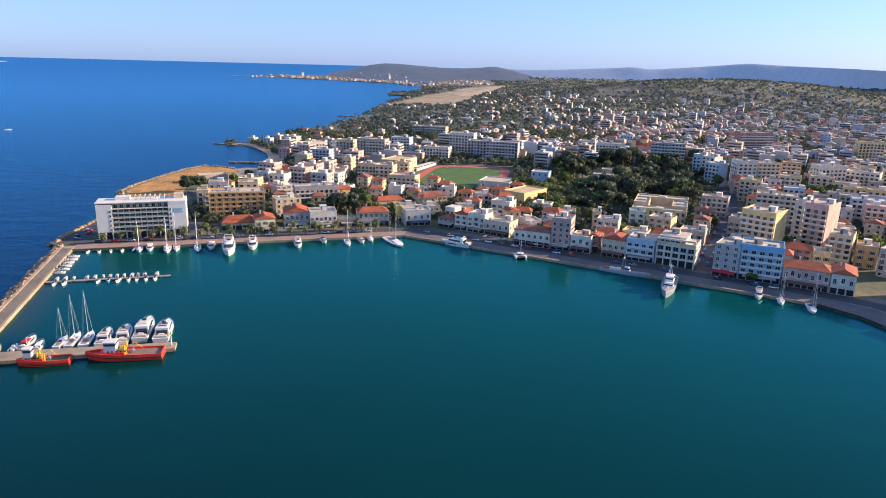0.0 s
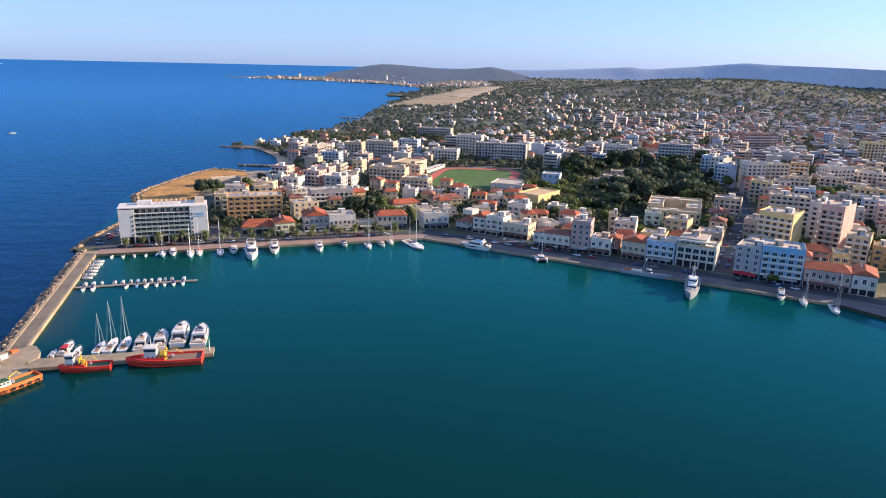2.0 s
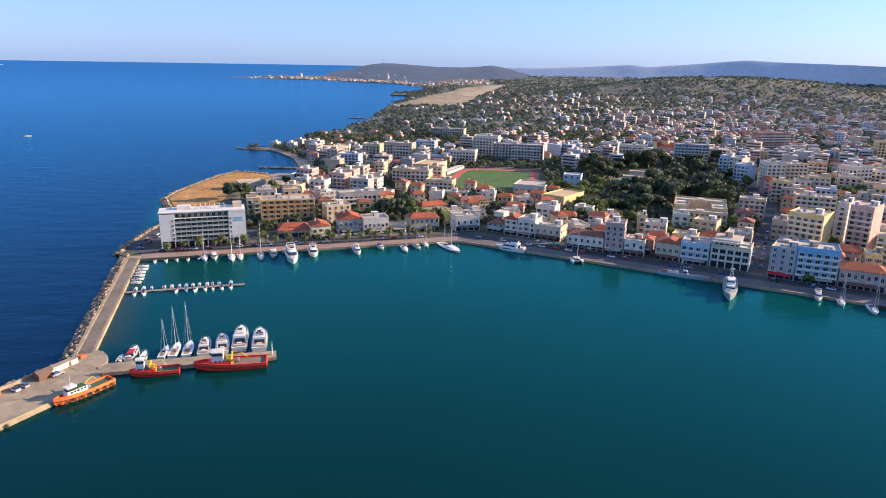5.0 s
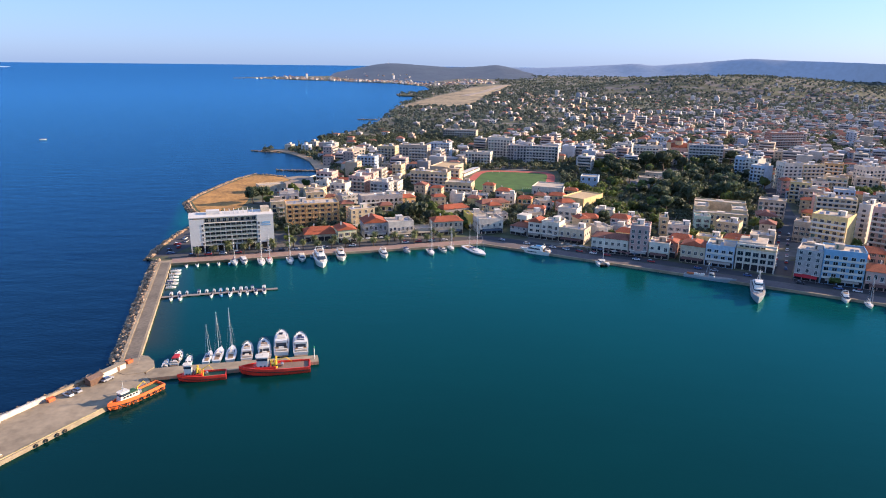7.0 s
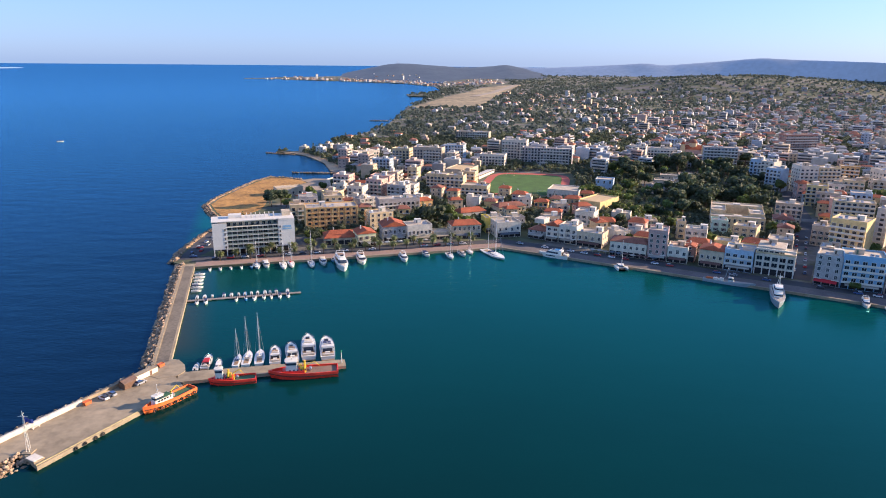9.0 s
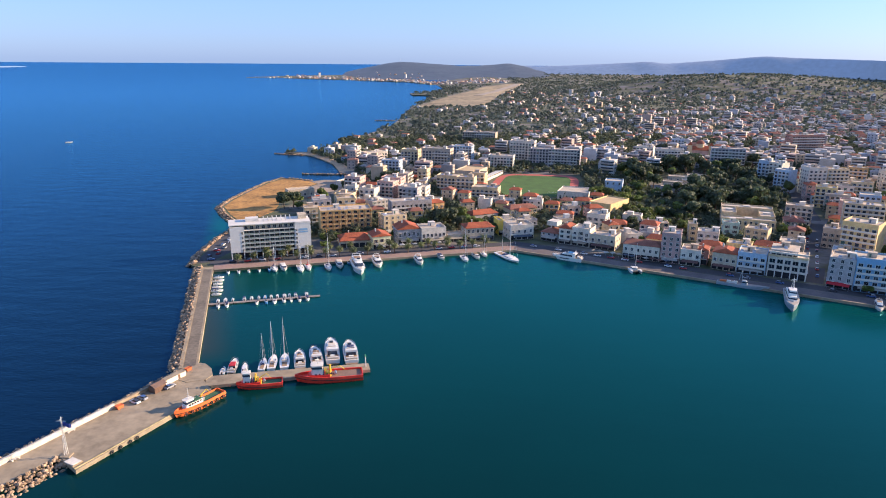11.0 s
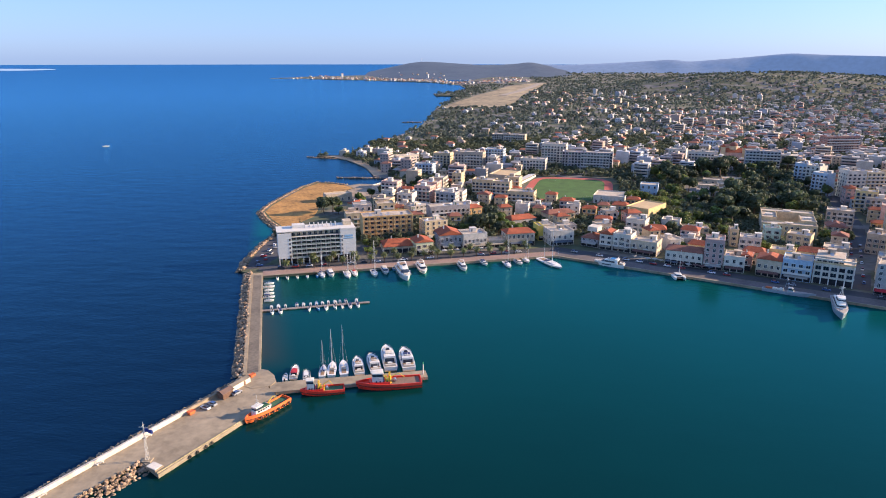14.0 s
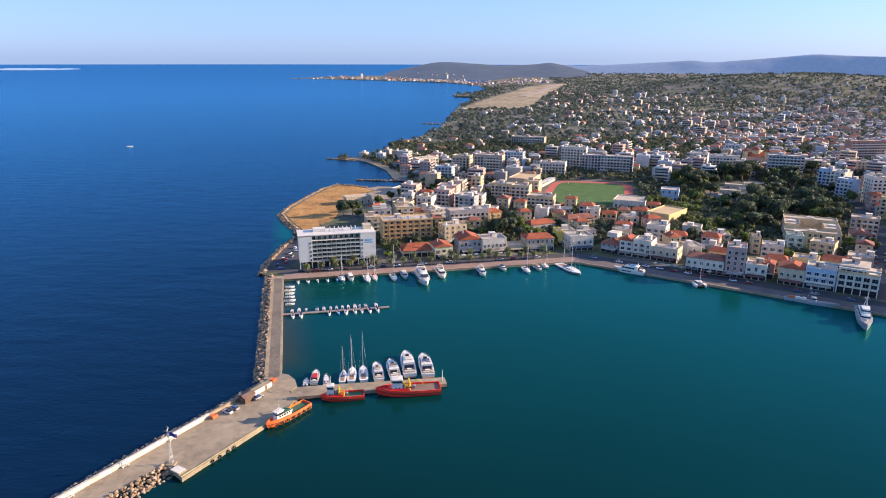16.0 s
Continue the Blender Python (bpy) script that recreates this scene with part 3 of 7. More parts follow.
DEG = math.degrees(math.atan2(-DO.y, -DO.x))
shed = thing("shed", "low wooden shelter with a tiled roof on the mole", "shed", pose(*outer(12.5, 2.8), 1.35, 0, 0, DEG))
part("wall", Shape().box(-2.4, 2.4, -1.6, -1.4, 0, 2.3).box(-2.4, -2.2, -1.4, 1.4, 0, 2.3).box(2.2, 2.4, -1.4, 1.4, 0, 2.3).mesh("wall", material("brown_wood", (0.14, 0.08, 0.05), 0.8, 0.2)), shed)
part("roof", Shape().loft([[(-2.8, -2, 2.25), (2.8, -2, 2.25), (2.8, -2, 2.4), (-2.8, -2, 2.4)], [(-2.8, 0, 3.1), (2.8, 0, 3.1), (2.8, 0, 3.25), (-2.8, 0, 3.25)],
                           [(-2.8, 2, 2.25), (2.8, 2, 2.25), (2.8, 2, 2.4), (-2.8, 2, 2.4)]]).mesh("roof", material("dark_weathered_tile", (0.13, 0.085, 0.065), 0.9, 0.3, 0.5, 3)), shed)
hut = thing("storage_hut", "long pale rendered hut against the parapet", "hut", pose(*outer(4.5, 1.6), 1.4, 0, 0, DEG))
part("wall", Shape().box(-5, 5, -1.1, 1.1, 0, 1.9).mesh("wall", PALE), hut)
part("roof", Shape().box(-5.15, 5.15, -1.25, 1.25, 1.9, 2.05).mesh("roof", CONCRETE), hut)
part("door", Shape().box(1.5, 2.4, -1.16, -1.1, 0.05, 1.75).mesh("door", material("brown_wood", (0.14, 0.08, 0.05))), hut)
ORANGE = material("orange_paint", (0.55, 0.13, 0.03), 0.6, 0.15)
for s_, o_ in ((27.5, 2.0), (-4.0, 0.2)):
    skip = thing("skip", "orange steel rubbish skip beside the parapet", "skip", pose(*outer(s_, o_), 1.45, 0, 0, DEG) @ Matrix.Scale(0.8, 4), "skips on the mole")
    part("bin", Shape().prism([(-1.3, -0.8), (1.3, -0.8), (1.3, 0.8), (-1.3, 0.8)], 0, 1.3, 1.15).mesh("bin", ORANGE), skip)
    part("rim", Shape().box(-1.6, 1.6, -1.0, -0.9, 1.25, 1.4).box(-1.6, 1.6, 0.9, 1.0, 1.25, 1.4).box(-1.6, -1.5, -0.9, 0.9, 1.25, 1.4).box(1.5, 1.6, -0.9, 0.9, 1.25, 1.4).mesh("rim", ORANGE), skip)
RUBBER = material("black_rubber", (0.02, 0.02, 0.02), 0.8, 0.2)


def tyre_mesh(r=0.55, w=0.35):
    s, n = Shape(), 12
    ring = []
    for i in range(n + 1):
        a = 2 * math.pi * i / n
        ring.append([(math.cos(a) * (r - d), e, math.sin(a) * (r - d)) for d, e in ((0, -w / 2), (0, w / 2), (r * 0.45, w / 2), (r * 0.45, -w / 2))])
    return s.loft(ring, caps=False).mesh("tyre", RUBBER)


TYRE = tyre_mesh()
for s_ in (36.5, 39, 42.5, 45.5):
    ob = new("tyre_fender", TYRE)
    ob.matrix_basis = pose(*outer(s_, 21.75), 0.75, 0, 0, DEG)
    tagged(ob, "black rubber tyre fender hung on the quay", "fender", "tyre fenders on the quay")
pole = thing("flagpole", "tall white lattice flagpole with a crossarm and blue flag", "flagpole", pose(-177.6, 156.6, 1.35, 0, 0, 0))
s = Shape()
for dx, dy in ((-0.4, -0.4), (0.4, -0.4), (0.4, 0.4), (-0.4, 0.4)):
    s.tube((dx, dy, 0), (dx * 0.2, dy * 0.2, 12.0), 0.07, 0.05, 4)
for i in range(10):
    z, k = i * 1.2, 1 - 0.08 * i
    s.tube((-0.4 * k, -0.4 * k, z), (0.4 * k * 0.93, -0.4 * k * 0.93, z + 1.2), 0.03, 0.03, 4)
    s.tube((0.4 * k, 0.4 * k, z), (-0.4 * k * 0.93, 0.4 * k * 0.93, z + 1.2), 0.03, 0.03, 4)
s.tube((0, 0, 11.5), (0, 0, 13.4), 0.09, 0.05, 6)
part("mast", s.mesh("mast", WHITE), pole)
part("crossarm", Shape().tube((-1.5, 0, 11.6), (1.5, 0, 11.6), 0.07).tube((0, -0.9, 12.3), (0, 0.9, 12.3), 0.05).mesh("crossarm", WHITE), pole)
s = Shape()
s.loft([[(0.3 + 0.5 * i, 0.25 * math.sin(i * 1.3), 11.3 - 0.12 * i), (0.3 + 0.5 * i, 0.25 * math.sin(i * 1.3) + 0.03, 11.3 - 0.12 * i),
         (0.3 + 0.5 * i, 0.25 * math.sin(i * 1.3) + 0.03, 9.9 - 0.1 * i), (0.3 + 0.5 * i, 0.25 * math.sin(i * 1.3), 9.9 - 0.1 * i)] for i in range(6)])
part("flag", s.mesh("flag", material("flag_blue", (0.03, 0.05, 0.22), 0.8)), pole, label="blue cloth flag")
part("base", Shape().box(-1.4, 1.4, -1.4, 1.4, 0, 0.35).mesh("base", CONCRETE), pole)
plinth = thing("concrete_plinth", "low concrete plinth at the quay corner", "plinth", pose(*outer(55.2, 17.5), 1.35, 0, 0, DEG))
part("base", Shape().box(-1.6, 1.6, -2.2, 2.2, 0, 0.5).mesh("base", CONCRETE), plinth)
part("cap", Shape().box(-1.4, 1.4, -2.0, 2.0, 0.5, 0.62).mesh("cap", PALE), plinth)
light = thing("light_post", "small white harbour light at the jetty end", "light post", pose(-96.2, 219.2, 1.2, 0, 0, 0))
part("post", Shape().tube((0, 0, 0), (0, 0, 4.4), 0.22, 0.16, 8).mesh("post", WHITE), light)
part("lantern", Shape().tube((0, 0, 4.4), (0, 0, 5.2), 0.28, 0.2, 8).mesh("lantern", material("lantern_green", (0.05, 0.25, 0.12), 0.3)), light)
# floating pontoon for the small boats
pontoon = thing("pontoon", "long narrow timber pontoon on floats", "pontoon", pose(-181.6, 286.8, 0, 0, 0, 15.8))
for i in range(9):
    part("float", Shape().box(1.5 + 6 * i, 5.5 + 6 * i, -0.9, 0.9, -0.4, 0.35).mesh("float", CONCRETE), pontoon)
    part("deck", Shape().box(0.05 + 6 * i, 5.95 + 6 * i, -1.1, 1.1, 0.35, 0.5).mesh("deck", material("grey_timber", (0.24, 0.20, 0.17), 0.9, 0.2, 0.4)), pontoon)


# ---------------------------------------------------------------- boats
RED = material("red_hull_paint", (0.72, 0.045, 0.02), 0.45, 0.15, 0.8, 5)
TUG_ORANGE = material("orange_hull_paint", (0.75, 0.15, 0.025), 0.5, 0.15, 0.8, 5)
DECK_GREEN = material("green_deck_paint", (0.04, 0.11, 0.05), 0.8, 0.2)
YELLOW_PAINT = material("yellow_crane_paint", (0.62, 0.40, 0.02), 0.5, 0.12)
NAVY = material("navy_canvas", (0.02, 0.035, 0.10), 0.85, 0.1)
REDCLOTH = material("red_canvas", (0.42, 0.02, 0.03), 0.85, 0.1)
GREYHULL = material("grey_ship_paint", (0.30, 0.33, 0.35), 0.5, 0.1, 1, 6)
TEAK = material("teak_deck", (0.30, 0.19, 0.10), 0.7, 0.15, 0.2, 3)
SEAT = material("cream_cushion", (0.55, 0.48, 0.38), 0.8, 0.1)
ALLOY = material("mast_alloy", (0.62, 0.62, 0.62), 0.35, 0.05, metal=0.4)
BLUEHULL = material("blue_hull_paint", (0.05, 0.20, 0.42), 0.4, 0.1)


def heading(bow, stern):
    """A pose at the middle of a boat with +x towards the bow, and its length."""
    (bx, by), (sx, sy) = bow, stern
    return pose((bx + sx) / 2, (by + sy) / 2, 0, 0, 0, math.degrees(math.atan2(by - sy, bx - sx))), math.dist(bow, stern)


def hull(L, B, free, sheer=0.35, fine=0.62, transom=0.85, depth=0.4, deck_drop=0.0, blunt=3.0):
    """Hull skin: full aft, fine at the bow, flared, with a sheer."""
    rings = []
    for i in range(11):
        u = i / 10
        x = -L / 2 + L * u
        half = B / 2 * (transom + (1 - transom) * min(1, u / 0.35) if u < 0.35 else max(0.02, (1 - ((u - 0.35) / 0.65) ** blunt)))
        top = free * (1 + sheer * max(0, u - 0.3) ** 1.5 / 0.6)
        low = half * (0.86 if u < 0.6 else 0.86 - fine * (u - 0.6))
        xl = x - 0.06 * L * max(0, u - 0.8) / 0.2
        rings.append([(x, half, top), (x, half * 0.99, top * 0.8), (xl, low, 0.0), (xl, 0.02, -depth), (xl, -low, 0.0), (x, -half * 0.99, top * 0.8), (x, -half, top),
                      (x, -half * 0.9, top - deck_drop), (x, half * 0.9, top - deck_drop)])
    return Shape().loft(rings)


def house_block(s, x0, x1, w0, w1, z0, z1, rake_f=0.6, rake_a=0.1, tumble=0.9):
    """A deckhouse with a raked front and rounded plan."""
    lo = [(x0, -w0), (x0, w0), (x1 - 0.25 * w1, w1), (x1, w1 * 0.55), (x1, -w1 * 0.55), (x1 - 0.25 * w1, -w1)]
    hi = [(x0 + rake_a, -w0 * tumble), (x0 + rake_a, w0 * tumble), (x1 - rake_f - 0.25 * w1, w1 * tumble), (x1 - rake_f, w1 * 0.5), (x1 - rake_f, -w1 * 0.5), (x1 - rake_f - 0.25 * w1, -w1 * tumble)]
    return s.loft([[(x, y, z0) for x, y in lo][::-1], [(x, y, z1) for x, y in hi][::-1]])


def sailboat(bow, stern, mast=None, label="white sailing yacht with bare mast moored stern to", cover=NAVY, group=""):
    m, L = heading(bow, stern)
    B = L * 0.30
    mast = mast or L * 1.3
    b = thing("sailboat", label, "sailboat", m, group)
    part("hull", hull(L, B, 1.0, 0.35, depth=0.6).mesh("hull", GEL), b)
    s = house_block(Shape(), -L * 0.12, L * 0.28, B * 0.30, B * 0.20, 0.98, 1.5, 0.7)
    cabin = part("cabin", s.mesh("cabin", GEL), b)
    s = Shape()
    for sy in (-1, 1):
        s.box(-L * 0.05, L * 0.12, sy * B * 0.27 - 0.06, sy * B * 0.27 + 0.06, 1.15, 1.38)
    part("cabin_window", s.mesh("cabin_window", GLASS), cabin)
    part("cockpit", Shape().box(-L * 0.42, -L * 0.14, -B * 0.24, B * 0.24, 0.95, 1.08).mesh("cockpit", TEAK), b)
    part("sprayhood", house_block(Shape(), -L * 0.16, -L * 0.06, B * 0.27, B * 0.24, 1.45, 2.0, 0.5).mesh("sprayhood", cover), b)
    part("mast", Shape().tube((L * 0.08, 0, 1.4), (L * 0.08, 0, mast), 0.0085 * L, 0.0055 * L, 6).mesh("mast", ALLOY), b)
    part("boom", Shape().tube((L * 0.07, 0, 2.5), (-L * 0.30, 0, 2.45), 0.09, 0.08, 6).mesh("boom", ALLOY), b)
    part("sail_cover", Shape().tube((L * 0.05, 0, 2.7), (-L * 0.28, 0, 2.62), 0.22, 0.14, 6).mesh("sail_cover", cover), b)
    s = Shape().tube((L * 0.47, 0, 1.3), (L * 0.08, 0, mast * 0.97), 0.06, 0.04, 4).tube((-L * 0.48, 0, 1.1), (L * 0.08, 0, mast), 0.03, 0.03, 3)
    for sy in (-1, 1):
        s.tube((L * 0.06, sy * B * 0.47, 1.1), (L * 0.08, sy * 0.6, mast * 0.6), 0.025, 0.025, 3)
        s.tube((L * 0.08, sy * 0.6, mast * 0.6), (L * 0.08, 0, mast * 0.95), 0.025, 0.025, 3)
        s.tube((L * 0.08, 0, mast * 0.6), (L * 0.08, sy * 0.6, mast * 0.6), 0.035, 0.035, 4)
    part("rigging", s.mesh("rigging", STEEL), b)
    return b


def motor_yacht(bow, stern, label="white motor yacht with a flybridge moored stern to", fly=True, canopy=None, group="", k=1.0):
    m, L = heading(bow, stern)
    B = L * (0.31 if L < 20 else 0.28)
    f = 0.095 * L * k
    b = thing("motor_yacht", label, "motor yacht", m, group)
    part("hull", hull(L, B, f, 0.25, 0.8, 0.93, 0.6, 0.12, 3.4).mesh("hull", GEL), b)
    s = Shape()
    for sy in (-1, 1):
        s.box(-L * 0.1, L * 0.2, sy * B * 0.505 - 0.05, sy * B * 0.505 + 0.05, f * 0.55, f * 0.8)
    part("hull_window", s.mesh("hull_window", GLASS), b)
    part("aft_deck", Shape().box(-L * 0.47, -L * 0.26, -B * 0.38, B * 0.38, f * 0.98, f * 1.04).mesh("aft_deck", TEAK), b)
    h1 = f + 0.085 * L * k
    cab = part("cabin", house_block(Shape(), -L * 0.30, L * 0.28, B * 0.42, B * 0.34, f, h1, L * 0.14, 0.1).mesh("cabin", GEL), b)
    part("windscreen", house_block(Shape(), -L * 0.2, L * 0.255, B * 0.422, B * 0.335, f + 0.028 * L * k, h1 - 0.014 * L * k, L * 0.085, 0.1, 0.94).mesh("windscreen", GLASS), cab)
    part("saloon_door", Shape().box(-L * 0.306, -L * 0.296, -B * 0.32, B * 0.32, f * 1.06, f + (h1 - f) * 0.9).mesh("saloon_door", GLASS), cab)
    part("foredeck_pad", house_block(Shape(), L * 0.26, L * 0.38, B * 0.22, B * 0.15, f * 1.12, f * 1.24, 0.4).mesh("foredeck_pad", SEAT), b)
    part("cockpit_table", Shape().box(-L * 0.40, -L * 0.34, -B * 0.16, B * 0.16, f * 1.04, f * 1.04 + 0.6).mesh("cockpit_table", GEL), b)
    part("stern_seat", Shape().box(-L * 0.47, -L * 0.43, -B * 0.36, B * 0.36, f * 1.04, f * 1.04 + 0.55).mesh("stern_seat", SEAT), b)
    part("bathing_platform", Shape().box(-L * 0.535, -L * 0.49, -B * 0.40, B * 0.40, 0.25, 0.45).mesh("bathing_platform", TEAK), b)
    if L > 14:
        part("helm_console", Shape().box(-L * 0.02, L * 0.03, -B * 0.1, B * 0.16, h1 + 0.01, h1 + 0.06 * L).mesh("helm_console", GLASS), b)
    if fly:
        part("flybridge", house_block(Shape(), -L * 0.30, L * 0.08, B * 0.38, B * 0.28, h1, h1 + 0.035 * L, 0.3, 0.0, 1.05).mesh("flybridge", GEL), b)
        part("flybridge_seat", Shape().box(-L * 0.2, -L * 0.05, -B * 0.24, B * 0.24, h1 + 0.036 * L, h1 + 0.05 * L).mesh("flybridge_seat", canopy or TEAK), b)
        s = Shape()
        for sy in (-1, 1):
            s.tube((-L * 0.22, sy * B * 0.34, h1), (-L * 0.27, sy * B * 0.28, h1 + 0.09 * L), 0.12, 0.1, 5)
        s.tube((-L * 0.27, -B * 0.28, h1 + 0.09 * L), (-L * 0.27, B * 0.28, h1 + 0.09 * L), 0.14, 0.14, 5)
        s.tube((-L * 0.27, 0, h1 + 0.09 * L), (-L * 0.27, 0, h1 + 0.15 * L), 0.05, 0.03, 4)
        part("radar_arch", s.mesh("radar_arch", GEL), b)
    else:
        part("canopy", house_block(Shape(), -L * 0.3, L * 0.05, B * 0.38, B * 0.3, h1, h1 + 0.02 * L, 0.2).mesh("canopy", canopy or GEL), b)
    ring = []
    for i in range(-7, 8):
        u = 0.46 - 0.05 * abs(i)
        y = math.copysign(B / 2 * max(0.04, 1 - (max(0, u + 0.15) / 0.65) ** 3.4) * 0.95, i)
        ring.append([(L * u, y, f * 1.12 + 0.7), (L * u, y * 0.97, f * 1.12 + 0.7), (L * u, y * 0.97, f * 1.12 + 0.78), (L * u, y, f * 1.12 + 0.78)])
    s = Shape().loft(ring)
    part("bow_rail", s.mesh("bow_rail", STEEL), b)
    return b


def small_boat(x, y, L, deg, kind=0, label="small white open boat moored at the pontoon", group="small boats at the pontoon"):
    b = thing("small_boat", label, "boat", pose(x, y, 0, 0, 0, deg), group)
    B = L * 0.36
    part("hull", hull(L, B, 0.75, 0.35, 0.8, 0.9, 0.25, 0.0).mesh("hull", (GEL, GEL, BLUEHULL, GEL)[kind]), b)
    part("cockpit", Shape().box(-L * 0.44, L * 0.14, -B * 0.34, B * 0.34, 0.74, 0.80).mesh("cockpit", (SEAT, TEAK, SEAT, NAVY)[kind]), b)
    part("bench", Shape().box(-L * 0.3, -L * 0.22, -B * 0.36, B * 0.36, 0.80, 1.05).mesh("bench", GEL), b)
    if kind != 1:
        part("console", house_block(Shape(), -L * 0.08, L * 0.16, B * 0.26, B * 0.22, 0.8, 1.5, 0.5).mesh("console", GEL), b)
        part("windscreen", house_block(Shape(), L * 0.02, L * 0.17, B * 0.27, B * 0.22, 1.2, 1.65, 0.35).mesh("windscreen", GLASS), b)
    if kind == 3:
        part("canopy", house_block(Shape(), -L * 0.4, L * 0.1, B * 0.36, B * 0.33, 1.75, 1.9, 0.3).mesh("canopy", NAVY), b)
    part("outboard", Shape().box(-L / 2 - 0.4, -L / 2 + 0.1, -0.2, 0.2, 0.4, 1.25).box(-L / 2 - 0.25, -L / 2, -0.1, 0.1, -0.3, 0.4).mesh("outboard", RUBBER), b)
    return b


def ports(hx, L, B, z):
    s = Shape()
    for i in range(5):
        x = hx - L * 0.19 + L * 0.055 * i
        s.box(x - 0.25, x + 0.25, -B * 0.302, B * 0.302, z + 1.1, z + 1.6)
    return s


def tug(bow, stern, paint, B, free, label, deck=DECK_GREEN, house_at=0.24, crane=True, tyres=False, hs=1.0):
    m, L = heading(bow, stern)
    b = thing("tugboat", label, "tugboat", m)
    part("hull", hull(L, B, free, 0.4, 0.5, 0.92, 1.0, 0.0).mesh("hull", paint), b)
    s = hull(L * 0.985, B * 0.94, free + 0.02, 0.7, 0.5, 0.92, 0.2)
    rail, shelf = [], []
    for i in range(-18, 19):
        u = 1 - abs(i) / 18
        half = B / 2 * (0.92 + 0.08 * min(1, u / 0.35) if u < 0.35 else max(0.02, (1 - ((u - 0.35) / 0.65) ** 3.0)))
        x, zt = -L / 2 + L * u, free * (1 + 0.4 * max(0, u - 0.3) ** 1.5 / 0.6)
        y, yi = math.copysign(half * 1.01, i), math.copysign(max(0.0, half - 0.28), i)
        xi = x - (0.3 if abs(i) < 2 else 0)
        rail.append([(x, y, zt - 0.15), (x, y, zt + 0.75), (xi, yi, zt + 0.75), (xi, yi, zt - 0.05)])
        shelf.append([(x, y * 1.03, zt - 0.62), (x, y * 1.03, zt - 0.42), (x, y * 0.97, zt - 0.42), (x, y * 0.97, zt - 0.62)])
    hw = B * 0.46
    s = Shape().loft(rail).box(-L / 2 - 0.02, -L / 2 + 0.26, -hw, hw, free - 0.15, free + 0.75)
    part("bulwark", s.mesh("bulwark", paint), b)
    part("deck", Shape().box(-L * 0.47, L * 0.02, -B * 0.42, B * 0.42, free - 0.1, free + 0.12).mesh("deck", deck), b)
    part("rubbing_strake", Shape().loft(shelf).mesh("rubbing_strake", RUBBER), b)
    if hs > 0.5:
        part("deckhouse_base", house_block(Shape(), -L * 0.02, L * (house_at + 0.15), B * 0.38, B * 0.26, free, free + 1.3, 0.3).mesh("deckhouse_base", paint), b)
        part("deck_locker", Shape().box(L * 0.02, L * 0.07, -B * 0.30, -B * 0.12, free + 1.3, free + 2.1).box(L * 0.0, L * 0.05, B * 0.05, B * 0.25, free + 1.3, free + 2.3).mesh("deck_locker", YELLOW_PAINT), b)
    else:
        part("cabin_roof", house_block(Shape(), L * (house_at - 0.23), L * (house_at + 0.03), B * 0.33, B * 0.28, free + 2.1, free + 2.2, 0.3).mesh("cabin_roof", deck), b)
    hx = L * house_at
    z = free + 0.2
    wh = part("deckhouse", house_block(Shape(), hx - L * (0.07 if hs > 0.5 else 0.24), hx + L * (0.10 if hs > 0.5 else 0.12), B * 0.30, B * 0.25, z, z + (2.6 if hs > 0.5 else 1.9), 0.3).mesh("deckhouse", WHITE), b)
    part("porthole", ports(hx, L, B, z).mesh("porthole", GLASS), wh)
    z -= 2.3 * (1 - hs)
    br = part("bridge", house_block(Shape(), hx - L * 0.07, hx + L * 0.09, B * 0.26, B * 0.23, z + 2.3, z + 4.6, -0.2).mesh("bridge", WHITE), b)
    part("window_band", house_block(Shape(), hx - L * 0.068, hx + L * 0.094, B * 0.265, B * 0.235, z + 3.3, z + 4.1, -0.1, 0, 1.0).mesh("window_band", GLASS), br)
    part("bridge_roof", house_block(Shape(), hx - L * 0.08, hx + L * 0.105, B * 0.28, B * 0.25, z + 4.6, z + 4.75, 0).mesh("bridge_roof", WHITE), br)
    mm = Shape().tube((hx, 0, z + 4.7), (hx, 0, z + 8.5), 0.12, 0.06, 5).tube((hx, -0.9, z + 6.6), (hx, 0.9, z + 6.6), 0.05, 0.05, 4).box(hx - 0.1, hx + 0.1, -0.7, 0.7, z + 5.5, z + 5.7)
    part("mast", mm.mesh("mast", WHITE), b)
    z = free + 0.2
    s = Shape()
    for sy in (-1, 1):
        s.tube((hx - L * 0.17, sy * B * 0.2, z), (hx - L * 0.18, sy * B * 0.2, z + 3.4 * max(hs, 0.5)), 0.4 * max(hs, 0.5), 0.34 * max(hs, 0.5), 8)
    part("funnel", s.mesh("funnel", YELLOW_PAINT), b)
    if crane:
        part("crane", Shape().tube((-L * 0.03, B * 0.12, z), (-L * 0.03, B * 0.12, z + 2.6), 0.28, 0.22, 6).tube((-L * 0.03, B * 0.12, z + 2.6), (-L * 0.16, B * 0.1, z + 3.8), 0.2, 0.12, 5)
             .tube((-L * 0.16, B * 0.1, z + 3.8), (-L * 0.24, 0, z + 1.6), 0.12, 0.09, 5).mesh("crane", YELLOW_PAINT), b)
    part("towing_winch", Shape().tube((-L * 0.1, -B * 0.15, z + 0.5), (-L * 0.1, B * 0.05, z + 0.5), 0.5, 0.5, 8).box(-L * 0.12, -L * 0.08, -B * 0.2, -B * 0.16, z, z + 1.0).mesh("towing_winch", STEEL), b)
